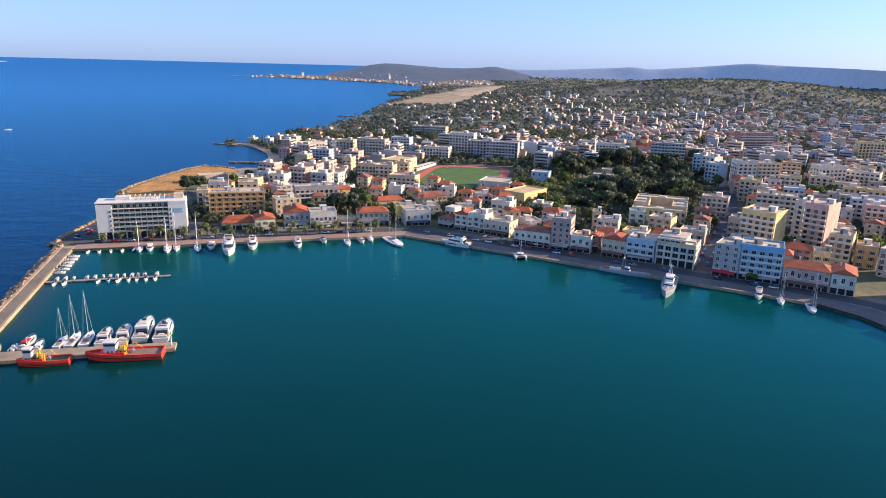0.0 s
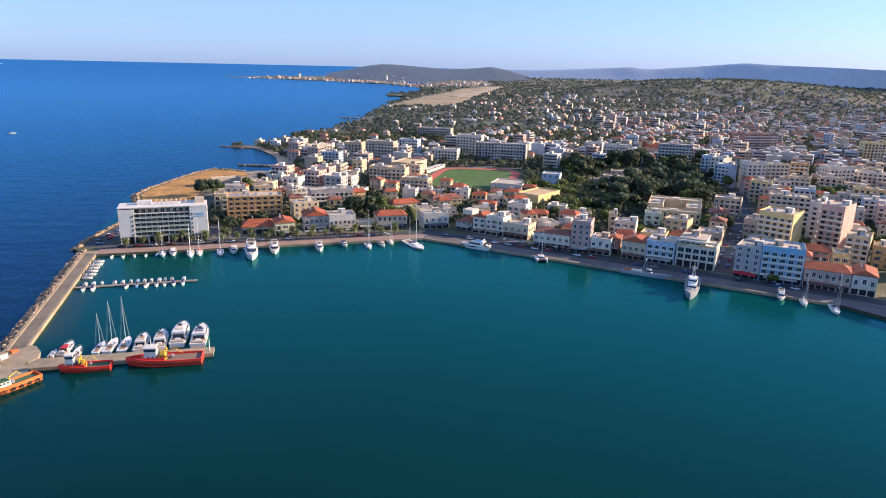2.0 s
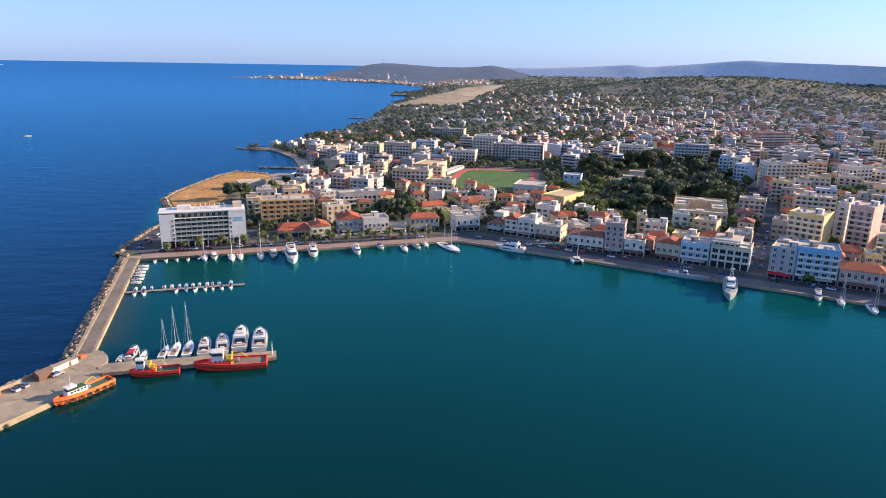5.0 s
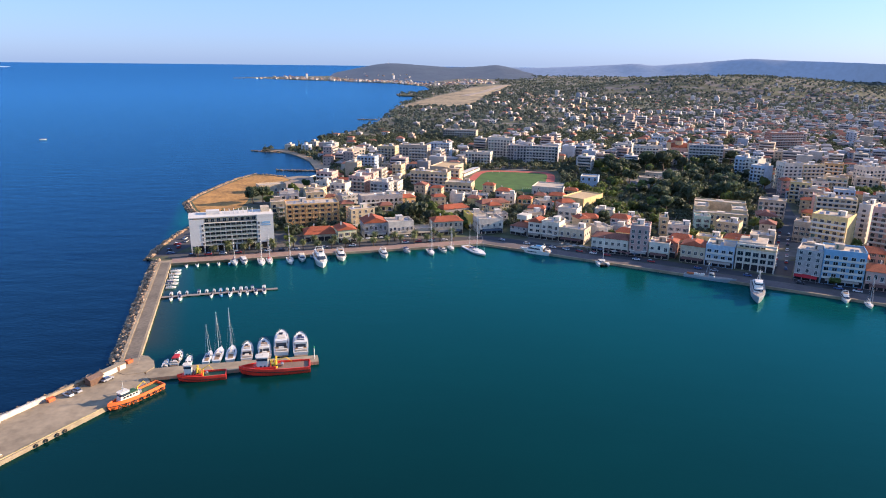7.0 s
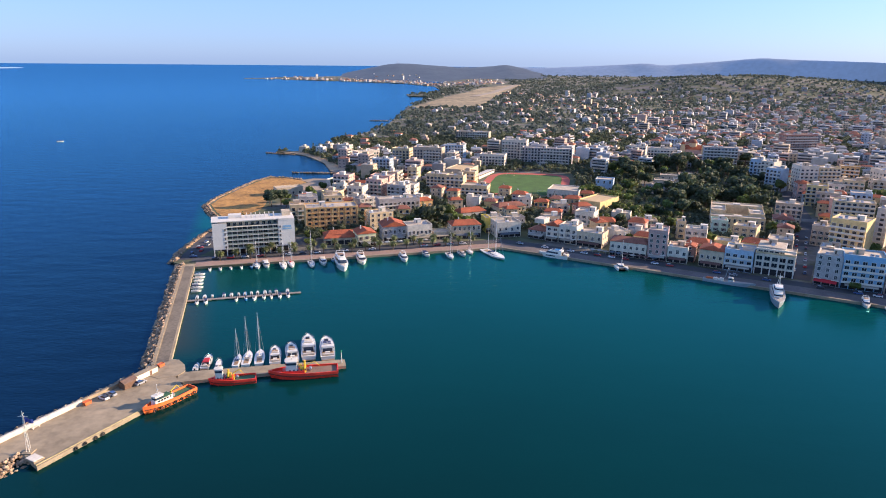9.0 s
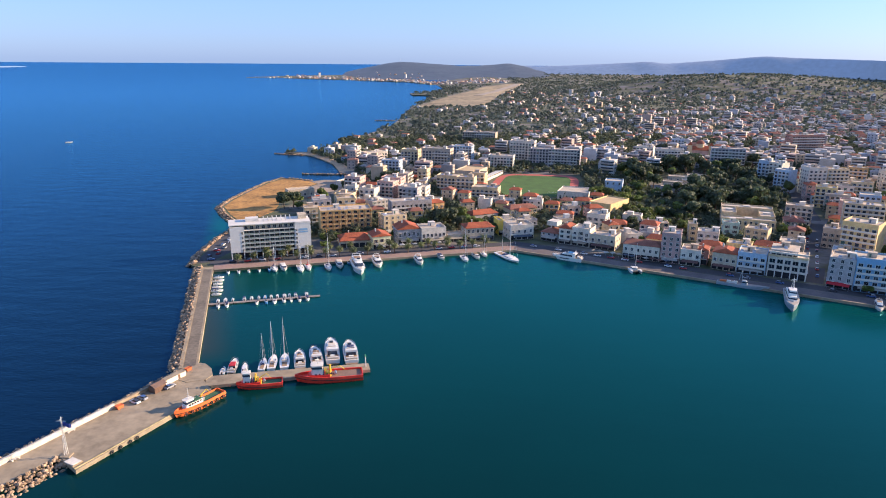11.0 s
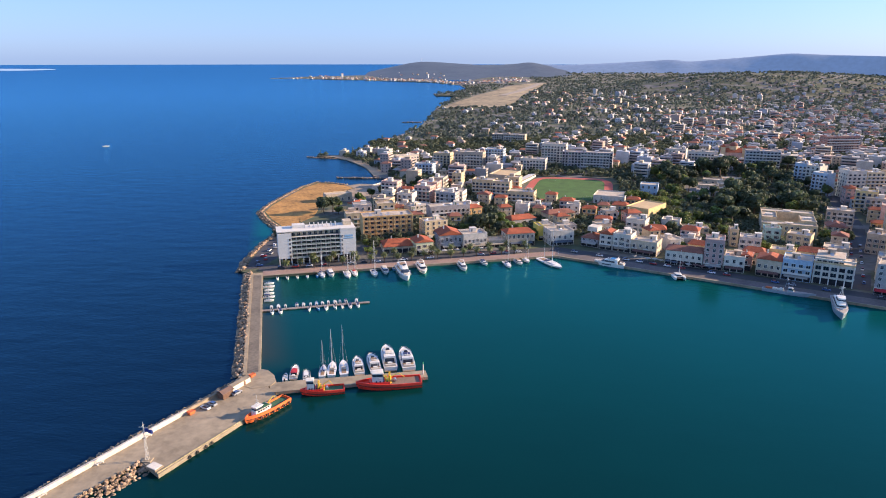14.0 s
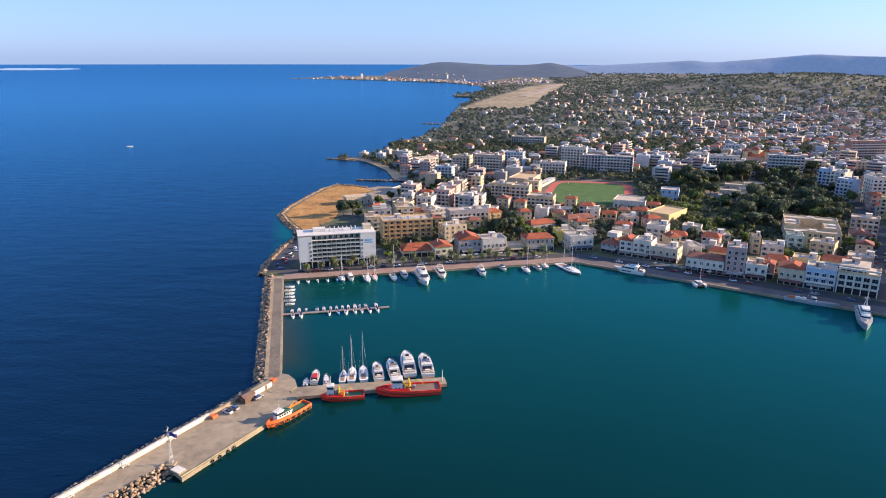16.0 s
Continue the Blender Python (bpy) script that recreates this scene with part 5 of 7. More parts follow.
def facade(b, L, D, H, floors, fh, gf, style, side, step=3.4, shutters=False, rows=False, shops=False):
    """Windows, balconies and shops on one face. side: 0 front, 1 right, 2 back, 3 left."""
    W = L if side in (0, 2) else D
    turn = (0, 90, 180, -90)[side]
    ox, oy = ((0, 0), (L, 0), (L, D), (0, D))[side]
    base = pose(ox, oy, 0, 0, 0, turn)
    n = max(1, int((W - 0.8) / step))
    gap = W / n
    if rows and style != "shops":
        k = max(1, int((W - 0.6) / 3.3))
        for f in range(floors):
            z = gf + (f - 1) * fh if f else 0
            if style == "blank":
                if (f + floors) % 3 == 0:
                    part("window", window_mesh(1.0, 1.2), b, base @ pose(W * 0.35, 0, z + 1.0))
                continue
            # balcony doors; their wide dark glass also paints in the recess shade
            deep = f and style in ("band", "balcony")
            part("window_ribbon", window_ribbon(round(W, 1), k, 2.1 if deep else 1.3, 2.15 if deep else 1.5), b, base @ pose(0, 0, z + (0.13 if deep else 0.85)))
            if f and style == "band":
                part("balcony", balcony_mesh(round(W - 0.6, 1), 1.4, f % 4 != 3), b, base @ pose(W / 2, 0, z))
            elif f and style == "balcony":
                part("balcony", balcony_mesh(round(W * 0.56, 1), 1.3, (f + floors) % 3 != 0), b, base @ pose(W * (0.31 if floors % 2 else 0.66), 0, z))
        return
    for f in range(floors):
        z = gf + (f - 1) * fh if f else 0
        if f == 0:
            if style == "shops" or shops:
                for i in range(n):
                    part("shopfront", shopfront(round(gap - 0.7, 1)), b, base @ pose(gap * (i + 0.5), 0, 0.0))
                if brng.random() < 0.75:
                    part("awning", awning(round(W * 0.8, 0)), b, base @ pose(W / 2, 0, 0.1))
                continue
        if style == "blank":
            continue
        if style == "band" and f:
            d = 1.3
            part("balcony", balcony_mesh(round(W - 0.8, 1), d, True), b, base @ pose(W / 2, 0, z))
            for i in range(n):
                part("window", window_mesh(round(min(2.0, gap * 0.62), 1), 2.1), b, base @ pose(gap * (i + 0.5), 0, z + 0.13))
            continue
        for i in range(n):
            x = gap * (i + 0.5)
            if shops and f == 1 and style == "windows" and i % 2 == 0:
                part("balcony", balcony_mesh(round(gap * 0.9, 1), 1.1, False), b, base @ pose(x, 0, z))
                part("window", window_mesh(1.3, 2.3, shutters), b, base @ pose(x, 0, z + 0.13))
                continue
            if style == "balcony" and f and (i + f // 9) % 2 == 0:
                part("balcony", balcony_mesh(round(gap * 0.92, 1), 1.2, (i // 2) % 2 == 0), b, base @ pose(x, 0, z))
                part("window", window_mesh(1.6, 2.1), b, base @ pose(x, 0, z + 0.13))
            else:
                part("window", window_mesh(1.4, 1.8 if fh < 3.8 else 2.3, shutters), b, base @ pose(x, 0, z + 0.85))


def building(kind, label, category, ax, ay, bx, by, D, H, wall, roof="flat", front="windows", sides="windows", back=None, step=3.4, fh=3.15, shutters=False,
             gf=None, rise=None, rich=1.0, z=None, group="", ground="shops", hip=0.5, rows=False):
    L = math.dist((ax, ay), (bx, by))
    b = thing(kind, label, category, place_of(ax, ay, bx, by, z), group)
    gf = gf or (fh + 0.5 if H > 6 else fh)
    floors = max(1, 1 + int(round((H - gf - 0.5) / fh)))
    tiled = roof in ("tile", "old")
    prof = [(-1.0, 0.0)]
    for f in range(1, floors):
        z0 = gf + (f - 1) * fh
        prof += [(z0 - 0.22, 0), (z0 - 0.22, 0.06), (z0 - 0.06, 0.06), (z0 - 0.06, 0)]
    prof += [(H - 0.3, 0), (H - 0.3, 0.15), (H, 0.15)] if tiled else [(H + 0.6, 0), (H + 0.6, 0.07), (H + 0.85, 0.07), (H + 0.85, -0.25), (H, -0.25)]
    s = Shape().loft([[(-o, -o, zz), (L + o, -o, zz), (L + o, D + o, zz), (-o, D + o, zz)] for zz, o in prof])
    part("wall", s.mesh("wall", wall), b)
    if tiled:
        part("roof", gable_roof(L, D, H, rise or 0.22 * min(L, D), hip=hip).mesh("roof", ROOFS[roof]), b)
        part("chimney", Shape().box(L * 0.3, L * 0.3 + 0.7, D * 0.6, D * 0.6 + 0.7, H, H + 0.22 * min(L, D) + 1.0).mesh("chimney", WHITE), b)
    else:
        part("roof", Shape().box(0.25, L - 0.25, 0.25, D - 0.25, H, H + 0.06).mesh("roof", ROOFS[roof]), b)
        if rich:
            rooftop(b, L, D, H + 0.06, rich)
    facade(b, L, D, H, floors, fh, gf, front, 0, step, shutters, rows, ground == "shops" and z == 1.2 and H > 6)
    mx = (ax + bx) / 2
    for sd in (1, 3):
        if z is not None or (sd == 1 and mx < 60) or (sd == 3 and mx > 60):
            facade(b, L, D, H, floors, fh, gf, sides, sd, step if z is not None else step * 1.15, shutters, rows)
    if back:
        facade(b, L, D, H, floors, fh, gf, back, 2, step, shutters)
    return b


COLOUR_WORDS = {}
for m_, w_ in ((WHITEWALL, "white"), (CREAM, "cream"), (BEIGE, "beige"), (SKYWALL, "pale blue"), (GREYWALL, "grey"), (PINK, "pale pink"), (OCHRE, "ochre"), (PALEWALL, "pale stone"),
               (YELLOW, "yellow"), (MINT, "pale green"), (BRICKWALL, "brick-red"), (TANWALL, "tan"), (BLUEWALL, "blue and white"), (BRICKS, "pale brick")):
    COLOUR_WORDS[m_.name] = w_
PLACED = []   # plan circles that the loose town keeps clear of


def keep_clear(ax, ay, bx, by, D):
    d = Vector((bx - ax, by - ay))
    L = d.length
    d.normalize()
    n = max(1, int(round(L / max(D, 6))))
    k = max(1, int(round(D / 12)))
    for i in range(n):
        for j in range(k):
            c = Vector((ax, ay)) + d * (L * (i + 0.5) / n) + Vector((-d.y, d.x)) * (D * (j + 0.5) / k)
            PLACED.append((c.x, c.y, max(L / n, D / k) * 0.62))


def flats(ax, ay, bx, by, D, H, wall, roof="flat"):
    keep_clear(ax, ay, bx, by, D)
    st = "band" if brng.random() < 0.5 else "balcony"
    n = max(2, int(round(H / 3.15)))
    return building("apartment_building", f"{COLOUR_WORDS[wall.name]} {n}-storey apartment block with balconies and a flat roof", "apartment building", ax, ay, bx, by, D, H, wall, roof,
                    st, brng.choice(("windows", "balcony", "windows", "blank")), step=4.8, rich=1.1 if ay < 640 else 0.7, rows=True)


def house(ax, ay, bx, by, D, H, wall, roof="flat"):
    keep_clear(ax, ay, bx, by, D)
    what = {"flat": "a flat roof", "tile": "a red tiled roof", "old": "an old tiled roof"}[roof]
    return building("town_house", f"{COLOUR_WORDS[wall.name]} rendered town house with {what}", "house", ax, ay, bx, by, D, H, wall, roof, "windows", "windows", shutters=True, rich=0.9, fh=3.3)


def hall(ax, ay, bx, by, D, H, wall, roof="flat"):
    keep_clear(ax, ay, bx, by, D)
    what = {"flat": "a pale flat roof", "tan": "a flat tan roof"}[roof]
    return building("hall", f"{COLOUR_WORDS[wall.name]} hall with tall windows and {what}", "hall", ax, ay, bx, by, D, H, wall, roof, "windows", "windows", fh=5.5, step=4.5, rich=0)


# ---- the hotel at the west end of the quay
def hotel():
    a, b_ = (-192.8, 358.6), (-149.2, 373.2)
    L, D, H = math.dist(a, b_) + 0.8, 15.0, 19.8
    keep_clear(*a, *b_, D)
    h = thing("hotel", "white modern seven-storey hotel with glazed balconies and an arcade", "hotel", place_of(*a, *b_, 1.2))
    x0, x1 = 8.0, L - 9.5
    s = Shape()
    for q in ((0, x0, 0.0, D, 4.2, H - 0.1), (x1, L, 0.0, D, 4.2, H - 0.1), (x0, x1, 1.7, D, 4.2, H - 2.9), (2, L - 2, 3.2, D, -1, 4.2)):
        part("wall", Shape().box(*q).mesh("wall", material("white_hotel_render", (0.58, 0.57, 0.52), 0.8, 0.08)), h)
    for f in range(6):
        z = 4.0 + 2.62 * f
        part("floor_slab", Shape().box(x0, x1, 0.0, 1.7, z, z + 0.22).mesh("floor_slab", WHITE), h)
    pane = Shape().box(-1.35, 1.35, 0, 0.06, 0.25, 1.15).mesh("balcony_glass", material("green_balcony_glass", (0.27, 0.31, 0.27), 0.2, 0.1, spec=0.6))
    door = Shape().relief([-1.25, -1.1, -0.04, 0.04, 1.1, 1.25], [0, 0.05, 2.1, 2.25], lambda i, j: (-0.02, 1) if j == 1 and i in (1, 3) else (-0.08, 0)).mesh(
        "window", GREYWALL, material("curtained_glass", (0.07, 0.075, 0.07), 0.15, 0.2, 1.5, 4, rand=0.4))
    n = 10
    g = (x1 - x0) / n
    fin = Shape().box(-0.06, 0.06, 0.25, 1.6, 0, 2.62).mesh("fin", GREYWALL)
    for f in range(5):
        z = 4.0 + 2.62 * f
        for i in range(n):
            x = x0 + g * (i + 0.5)
            part("balcony_glass", pane, h, pose(x, 0.06, z))
            part("window", door, h, pose(x, 1.7, z + 0.22))
            if i:
                part("fin", fin, h, pose(x0 + g * i, 0.1, z))
    for f in range(5):
        for x in (x0 - 1.0, x1 + 1.1):
            part("window", window_mesh(0.9, 1.4), h, pose(x, 0.0, 4.7 + 2.62 * f))
    # set-back top storey under a wide roof
    part("penthouse", Shape().box(1.5, L - 9.5, 4.2, D - 0.5, H - 3.0, H + 0.6).mesh("penthouse", PALEWALL), h)
    for i in range(9):
        part("window", window_mesh(1.8, 2.0), h, pose(x0 + 1.4 + (x1 - x0 - 2.8) * i / 8, 4.2, H - 2.7))
    part("roof", Shape().box(-0.4, L - 9.3, 0.4, D + 0.3, H + 0.6, H + 1.05).box(L - 9.3, L + 0.1, -0.1, D + 0.1, H - 0.1, H + 1.05).mesh("roof", WHITE), h)
    # roof terrace ribs
    for i in range(7):
        x = L * 0.42 + 2.6 * i
        s, ring = Shape(), []
        for k in range(9):
            t = math.pi * k / 8
            y, z = D * 0.55 - 2.6 * math.cos(t), H + 1.05 + 2.6 * math.sin(t)
            ring.append([(x, y, z), (x + 0.35, y, z), (x + 0.35, y + 0.05, z + 0.3), (x, y + 0.05, z + 0.3)])
        part("roof_rib", s.loft(ring).mesh("roof_rib", WHITE), h)
    part("plant_room", Shape().box(L * 0.2, L * 0.36, D * 0.5, D * 0.85, H + 1.05, H + 3.0).mesh("plant_room", WHITE), h)
    part("stair_tower", Shape().box(L - 6.5, L - 1.5, D * 0.5, D * 0.95, H + 1.05, H + 3.6).mesh("stair_tower", PALEWALL), h)
    col = Shape().box(-0.3, 0.3, -0.3, 0.3, 0, 4.2).mesh("column", WHITE)
    for i in range(14):
        part("column", col, h, pose(0.4 + (L - 0.8) * i / 13, 0.4, 0))
    part("lobby_glass", Shape().box(2.3, L - 2.3, 3.05, 3.2, 0.1, 3.9).mesh("lobby_glass", NIGHTGLASS), h)
    sign = part("sign", Shape().box(x1 + 3.0, x1 + 7.6, -0.12, -0.003, 15.4, 16.6).box(x1 + 2.6, x1 + 7.9, -0.12, -0.003, 14.2, 14.9).mesh("sign", BLUEWALL), h, label="plain blue sign bars")
    for i in range(5):
        for y in (4, 9):
            part("window", window_mesh(1.0, 1.5), h, pose(L, y, 4.7 + 2.62 * i, 0, 0, 90))
    return h


hotel()


# ---- tan apartment block behind the hotel
def tan_block():
    a, b_, D, H = (-151.0, 417.5), (-117.6, 427.5), 16.0, 16.4
    keep_clear(*a, *b_, D)
    L = math.dist(a, b_)
    h = thing("apartment_building", "tan five-storey block with deep loggias and a flat roof", "apartment building", place_of(*a, *b_))
    part("wall", Shape().box(0, L, 1.6, D, -1, H).mesh("wall", TANWALL), h)
    pier = Shape().box(0, 0.5, 0, 1.6, -1, H).mesh("pier", TANWALL)
    for i in range(9):
        part("pier", pier, h, pose((L - 0.5) * i / 8, 0, 0))
    deck = Shape().box(0, L, 0.02, 1.6, 0, 0.25).mesh("loggia_floor", TANWALL)
    for f in range(6):
        part("loggia_floor", deck, h, pose(0, 0, 3.05 * f + 1.1))
    e = [(0, 0), (L, 0), (L, D), (0, D)]
    i_ = [(0.25, 0.25), (L - 0.25, 0.25), (L - 0.25, D - 0.25), (0.25, D - 0.25)]
    part("parapet", Shape().loft([[(x, y, H) for x, y in e], [(x, y, H + 0.8) for x, y in e], [(x, y, H + 0.8) for x, y in i_], [(x, y, H) for x, y in i_]], caps=False).mesh("parapet", TANWALL), h)
    part("roof", Shape().box(0.25, L - 0.25, 0.25, D - 0.25, H, H + 0.06).mesh("roof", ROOF), h)
    rail = Shape().box(-1.75, 1.75, 0, 0.1, 0, 0.95).mesh("loggia_panel", material("brown_panel", (0.42, 0.26, 0.12), 0.8, 0.12))
    for f in range(5):
        for i in range(8):
            x = (L - 0.5) * (i + 0.5) / 8 + 0.25
            z = 3.05 * f + 1.35
            part("loggia_panel", rail, h, pose(x, 0.08, z))
            part("window", window_mesh(1.8, 2.0), h, pose(x, 1.6, z + 0.1))
        for y in (4, 8, 12):
            part("window", window_mesh(1.2, 1.5), h, pose(L, y, 3.05 * f + 2.1, 0, 0, 90))
    rooftop(h, L, D, H + 0.06, 1.0)


tan_block()

# ---- front row, west quay
building("restaurant", "low hall with a wide orange tiled roof beside the hotel", "restaurant", -133.0, 386.5, -113.8, 391.5, 16, 4.6, PALEWALL, "tile", "shops", "windows", rise=3.4, z=1.2)
building("town_house", "pale yellow-green gabled house on the quay", "house", -112.2, 385.0, -101.4, 389.2, 13, 8.0, material("lime_render", (0.62, 0.60, 0.36), 0.85, 0.12), "tile", "windows", "windows", rise=2.2, shutters=True, z=1.2, hip=0.02)
building("apartment_building", "cream four-storey corner block with a flat roof", "apartment building", -108.6, 420, -93.6, 427, 12, 12.8, CREAM, "flat", "windows", "windows", z=1.2)
building("town_house", "old mansion with tall arched windows and red roof", "house", -97.4, 397, -83.2, 401.5, 15, 9.8, GREYWALL, "tile", "windows", "windows", step=2.6, fh=4.4, rise=3.2, shutters=False, z=1.2, hip=0.02)
building("town_house", "white three-storey house with rows of dark windows", "house", -82.2, 398.5, -66.6, 403.5, 13, 9.8, WHITEWALL, "flat", "windows", "windows", step=2.5, fh=3.6, z=1.2)
building("shop", "low white shop with a flat roof", "shop", -65.5, 404.5, -54.5, 408, 10, 4.2, PALEWALL, "flat", "shops", "windows", z=1.2, rich=0)
building("town_house", "stone two-storey house with awnings and a red roof", "house", -53.4, 406.8, -34.8, 411.8, 13, 8.8, PALEWALL, "tile", "shops", "windows", step=2.9, fh=4.2, rise=2.6, z=1.2)
building("town_house", "narrow yellow house end without windows", "house", -31.0, 424, -27.5, 424.8, 12, 9.6, material("bright_yellow_render", (0.72, 0.55, 0.10), 0.85, 0.1), "flat", "blank", "blank", z=1.2, rich=0)
building("town_house", "white house with a roof terrace on the quay", "house", -24.0, 411, -8.2, 415.5, 14, 9.4, WHITEWALL, "flat", "windows", "windows", fh=3.6, z=1.2)
part("terrace_room", Shape().box(2, 9, 5, 13, 9.4, 12.4).mesh("terrace_room", WHITEWALL), building("shop", "low dark-roofed shop on the square", "shop", -3.5, 413.5, 6.5, 407.0, 12, 5.6, GREYWALL, "old", "shops", "windows", z=1.2))
# ---- front row, east quay
building("town_house", "white house with stacked balconies and a red roof", "house", 7.0, 405.0, 14.5, 401.2, 13, 10.4, WHITEWALL, "tile", "band", "windows", z=1.2, rise=2.4)
building("town_house", "white stepped house with blue shutters", "house", 14.8, 401.0, 25.0, 395.4, 12, 11.2, WHITEWALL, "flat", "balcony", "windows", z=1.2, shutters=True)
building("town_house", "grey-white house with pale shops below", "house", 25.2, 395.2, 39.4, 387.2, 13, 8.6, PALEWALL, "flat", "windows", "windows", z=1.2, fh=3.6)
building("town_house", "white house with a long terrace over shops", "house", 41.0, 373.6, 60.4, 364.8, 14, 8.9, WHITEWALL, "old", "shops", "windows", z=1.2, fh=3.6, rise=2.2, step=3.0)
building("apartment_building", "tall narrow pale brick building on the quay", "apartment building", 61.0, 364.6, 71.0, 360.8, 13, 17.6, BRICKS, "flat", "windows", "windows", z=1.2, step=3.0)
building("town_house", "small white two-storey house with a balcony", "house", 71.4, 360.6, 81.6, 355.9, 13, 8.8, WHITEWALL, "flat", "balcony", "windows", z=1.2, fh=4.0)
building("town_house", "small red-fronted house set back from the quay", "house", 81.9, 362.0, 87.0, 359.4, 10, 9.0, BRICKWALL, "tile", "windows", "windows", z=1.2)
building("town_house", "pale house with a red tiled roof over shops", "house", 87.2, 353.4, 98.6, 346.8, 14, 10.0, PALEWALL, "tile", "shops", "windows", z=1.2, fh=3.7, rise=2.4, step=2.9)
building("office_building", "blue glazed three-storey building over shops", "office building", 98.8, 346.7, 111.8, 339.6, 15, 11.6, SKYWALL, "flat", "band", "windows", z=1.2, fh=3.5)


def office():
    a, b_, D, H = (113.0, 340.4), (130.2, 330.8), 17.0, 15.0
    L = math.dist(a, b_)
    keep_clear(*a, *b_, D)
    h = thing("office_building", "white concrete office block with tall piers and dark glass bands", "office building", place_of(*a, *b_, 1.2))
    part("wall", Shape().box(0, L, 0.9, D, -1, H - 3).mesh("wall", WHITEWALL), h)
    part("penthouse", Shape().box(0.8, L * 0.72, 2.6, D, H - 3, H).mesh("penthouse", WHITEWALL), h)
    part("penthouse_roof", Shape().box(0.6, L * 0.74, 2.2, D + 0.2, H, H + 0.3).mesh("penthouse_roof", WHITE), h)
    band = Shape().box(0, L, 0.02, 0.9, -0.4, 0.55).mesh("spandrel", WHITEWALL)
    for f in range(4):
        part("spandrel", band, h, pose(0, 0, 4.0 + 3.4 * f))
    for i in range(6):
        x = (L - 0.5) * i / 5
        part("pier", Shape().box(x, x + 0.5, -0.25, 0.9, -1, H - 3.2).mesh("pier", WHITE), h)
    for f in range(3):
        for i in range(5):
            x = (L - 0.5) * (i + 0.5) / 5 + 0.25
            part("window", window_mesh(round(L / 5 - 1.2, 1), 2.3), h, pose(x, 0.9, 4.6 + 3.4 * f if f < 2 else 0.4))
    part("shopfront", Shape().box(0.6, L - 0.6, 0.7, 0.9, 0.1, 3.4).mesh("shopfront", NIGHTGLASS), h)
    for i in range(5):
        part("window", window_mesh(1.9, 2.2), h, pose(2.2 + i * (L * 0.7 - 3) / 4, 2.6, H - 2.8))
    part("roof", Shape().box(0.6, L * 0.73, 2.3, D, H + 0.3, H + 0.4).mesh("roof", ROOF), h)
    part("terrace", Shape().box(L * 0.72, L, 0.9, D, H - 3, H - 2.9).mesh("terrace", ROOF), h)
    part("parapet", Shape().box(0, L, 0.3, 0.6, H - 3.2, H - 2.2).box(L - 0.3, L, 0.6, D, H - 3.0, H - 2.2).mesh("parapet", CREAM), h)
    for f in range(3):
        for y in (4, 8, 12):
            part("window", window_mesh(1.6, 1.7), h, pose(L, y, 4.9 + 3.4 * f if f < 2 else 1.2, 0, 0, 90))
    rooftop(h, L * 0.7, D, H + 0.4, 0.8)


office()
building("apartment_building", "grey five-storey block over a red shop awning", "apartment building", 137.0, 323.6, 146.8, 316.4, 15, 15.8, GREYWALL, "flat", "windows", "windows", z=1.2, ground="shops")
red = thing("shop_awning", "long red cloth awning over the corner shop", "awning", place_of(137.0, 323.6, 146.8, 316.4, 1.2))
part("cloth", Shape().loft([[(0.6, -3.2, 2.4), (11.2, -3.2, 2.4), (11.2, -3.2, 2.5), (0.6, -3.2, 2.5)], [(0.6, -0.1, 3.3), (11.2, -0.1, 3.3), (11.2, -0.1, 3.4), (0.6, -0.1, 3.4)]]).mesh("cloth", REDCLOTH), red)
part("post", Shape().tube((0.8, -3.1, 0), (0.8, -3.1, 2.45), 0.06).mesh("post", STEEL), red)
part("post", Shape().tube((11.0, -3.1, 0), (11.0, -3.1, 2.45), 0.06).mesh("post", STEEL), red)
bl = building("apartment_building", "bright blue and white five-storey block with balconies", "apartment building", 147.0, 316.2, 164.2, 308.2, 15, 17.6, BLUEWALL, "flat", "band", "windows", z=1.2, step=3.2)
building("town_house", "long pinkish two-storey building with orange roof", "house", 164.6, 307.6, 182.0, 298.0, 14, 9.6, PINK, "tile", "windows", "windows", z=1.2, step=2.5, fh=4.4, rise=2.6)
building("town_house", "white neoclassical corner house with dark windows", "house", 182.2, 297.6, 191.0, 292.6, 18, 9.8, WHITEWALL, "tile", "windows", "windows", z=1.2, step=2.4, fh=4.4, rise=2.2)
for x, y, r in ((-120, 398, 12), (-106, 393, 9), (-90, 406, 10), (-74, 408, 10), (-44, 416, 11), (-60, 411, 8), (-16, 420, 10), (3, 416, 9), (14, 408, 9), (22, 404, 9), (34, 398, 9), (52, 376, 10), (66, 369, 8),
                (78, 364, 8), (95, 356, 10), (108, 350, 9), (120, 345, 11), (143, 327, 10), (156, 319, 11), (172, 309, 11), (188, 303, 11), (85, 366, 7), (-100, 428, 11)):
    PLACED.append((x, y, r))
# ---- behind the front row
flats(-137.1, 682.8, -118.4, 677.8, 12, 13.0, SKYWALL, "flat")
flats(-120.5, 733.2, -101.2, 728.0, 14, 17.7, CREAM, "flat")
flats(-95.4, 717.3, -64.7, 709.1, 14, 21.0, BEIGE, "flat")
flats(-61.2, 750.0, -40.5, 744.5, 14, 19.3, SKYWALL, "flat")
flats(-47.3, 952.6, -0.8, 940.1, 16, 12.9, BEIGE, "flat")
flats(-23.6, 708.7, 3.0, 701.6, 14, 14.1, WHITEWALL, "flat")
flats(3.9, 753.7, 31.2, 746.4, 16, 23.9, WHITEWALL, "flat")
flats(23.8, 723.8, 76.7, 709.9, 14, 18.7, GREYWALL, "flat")
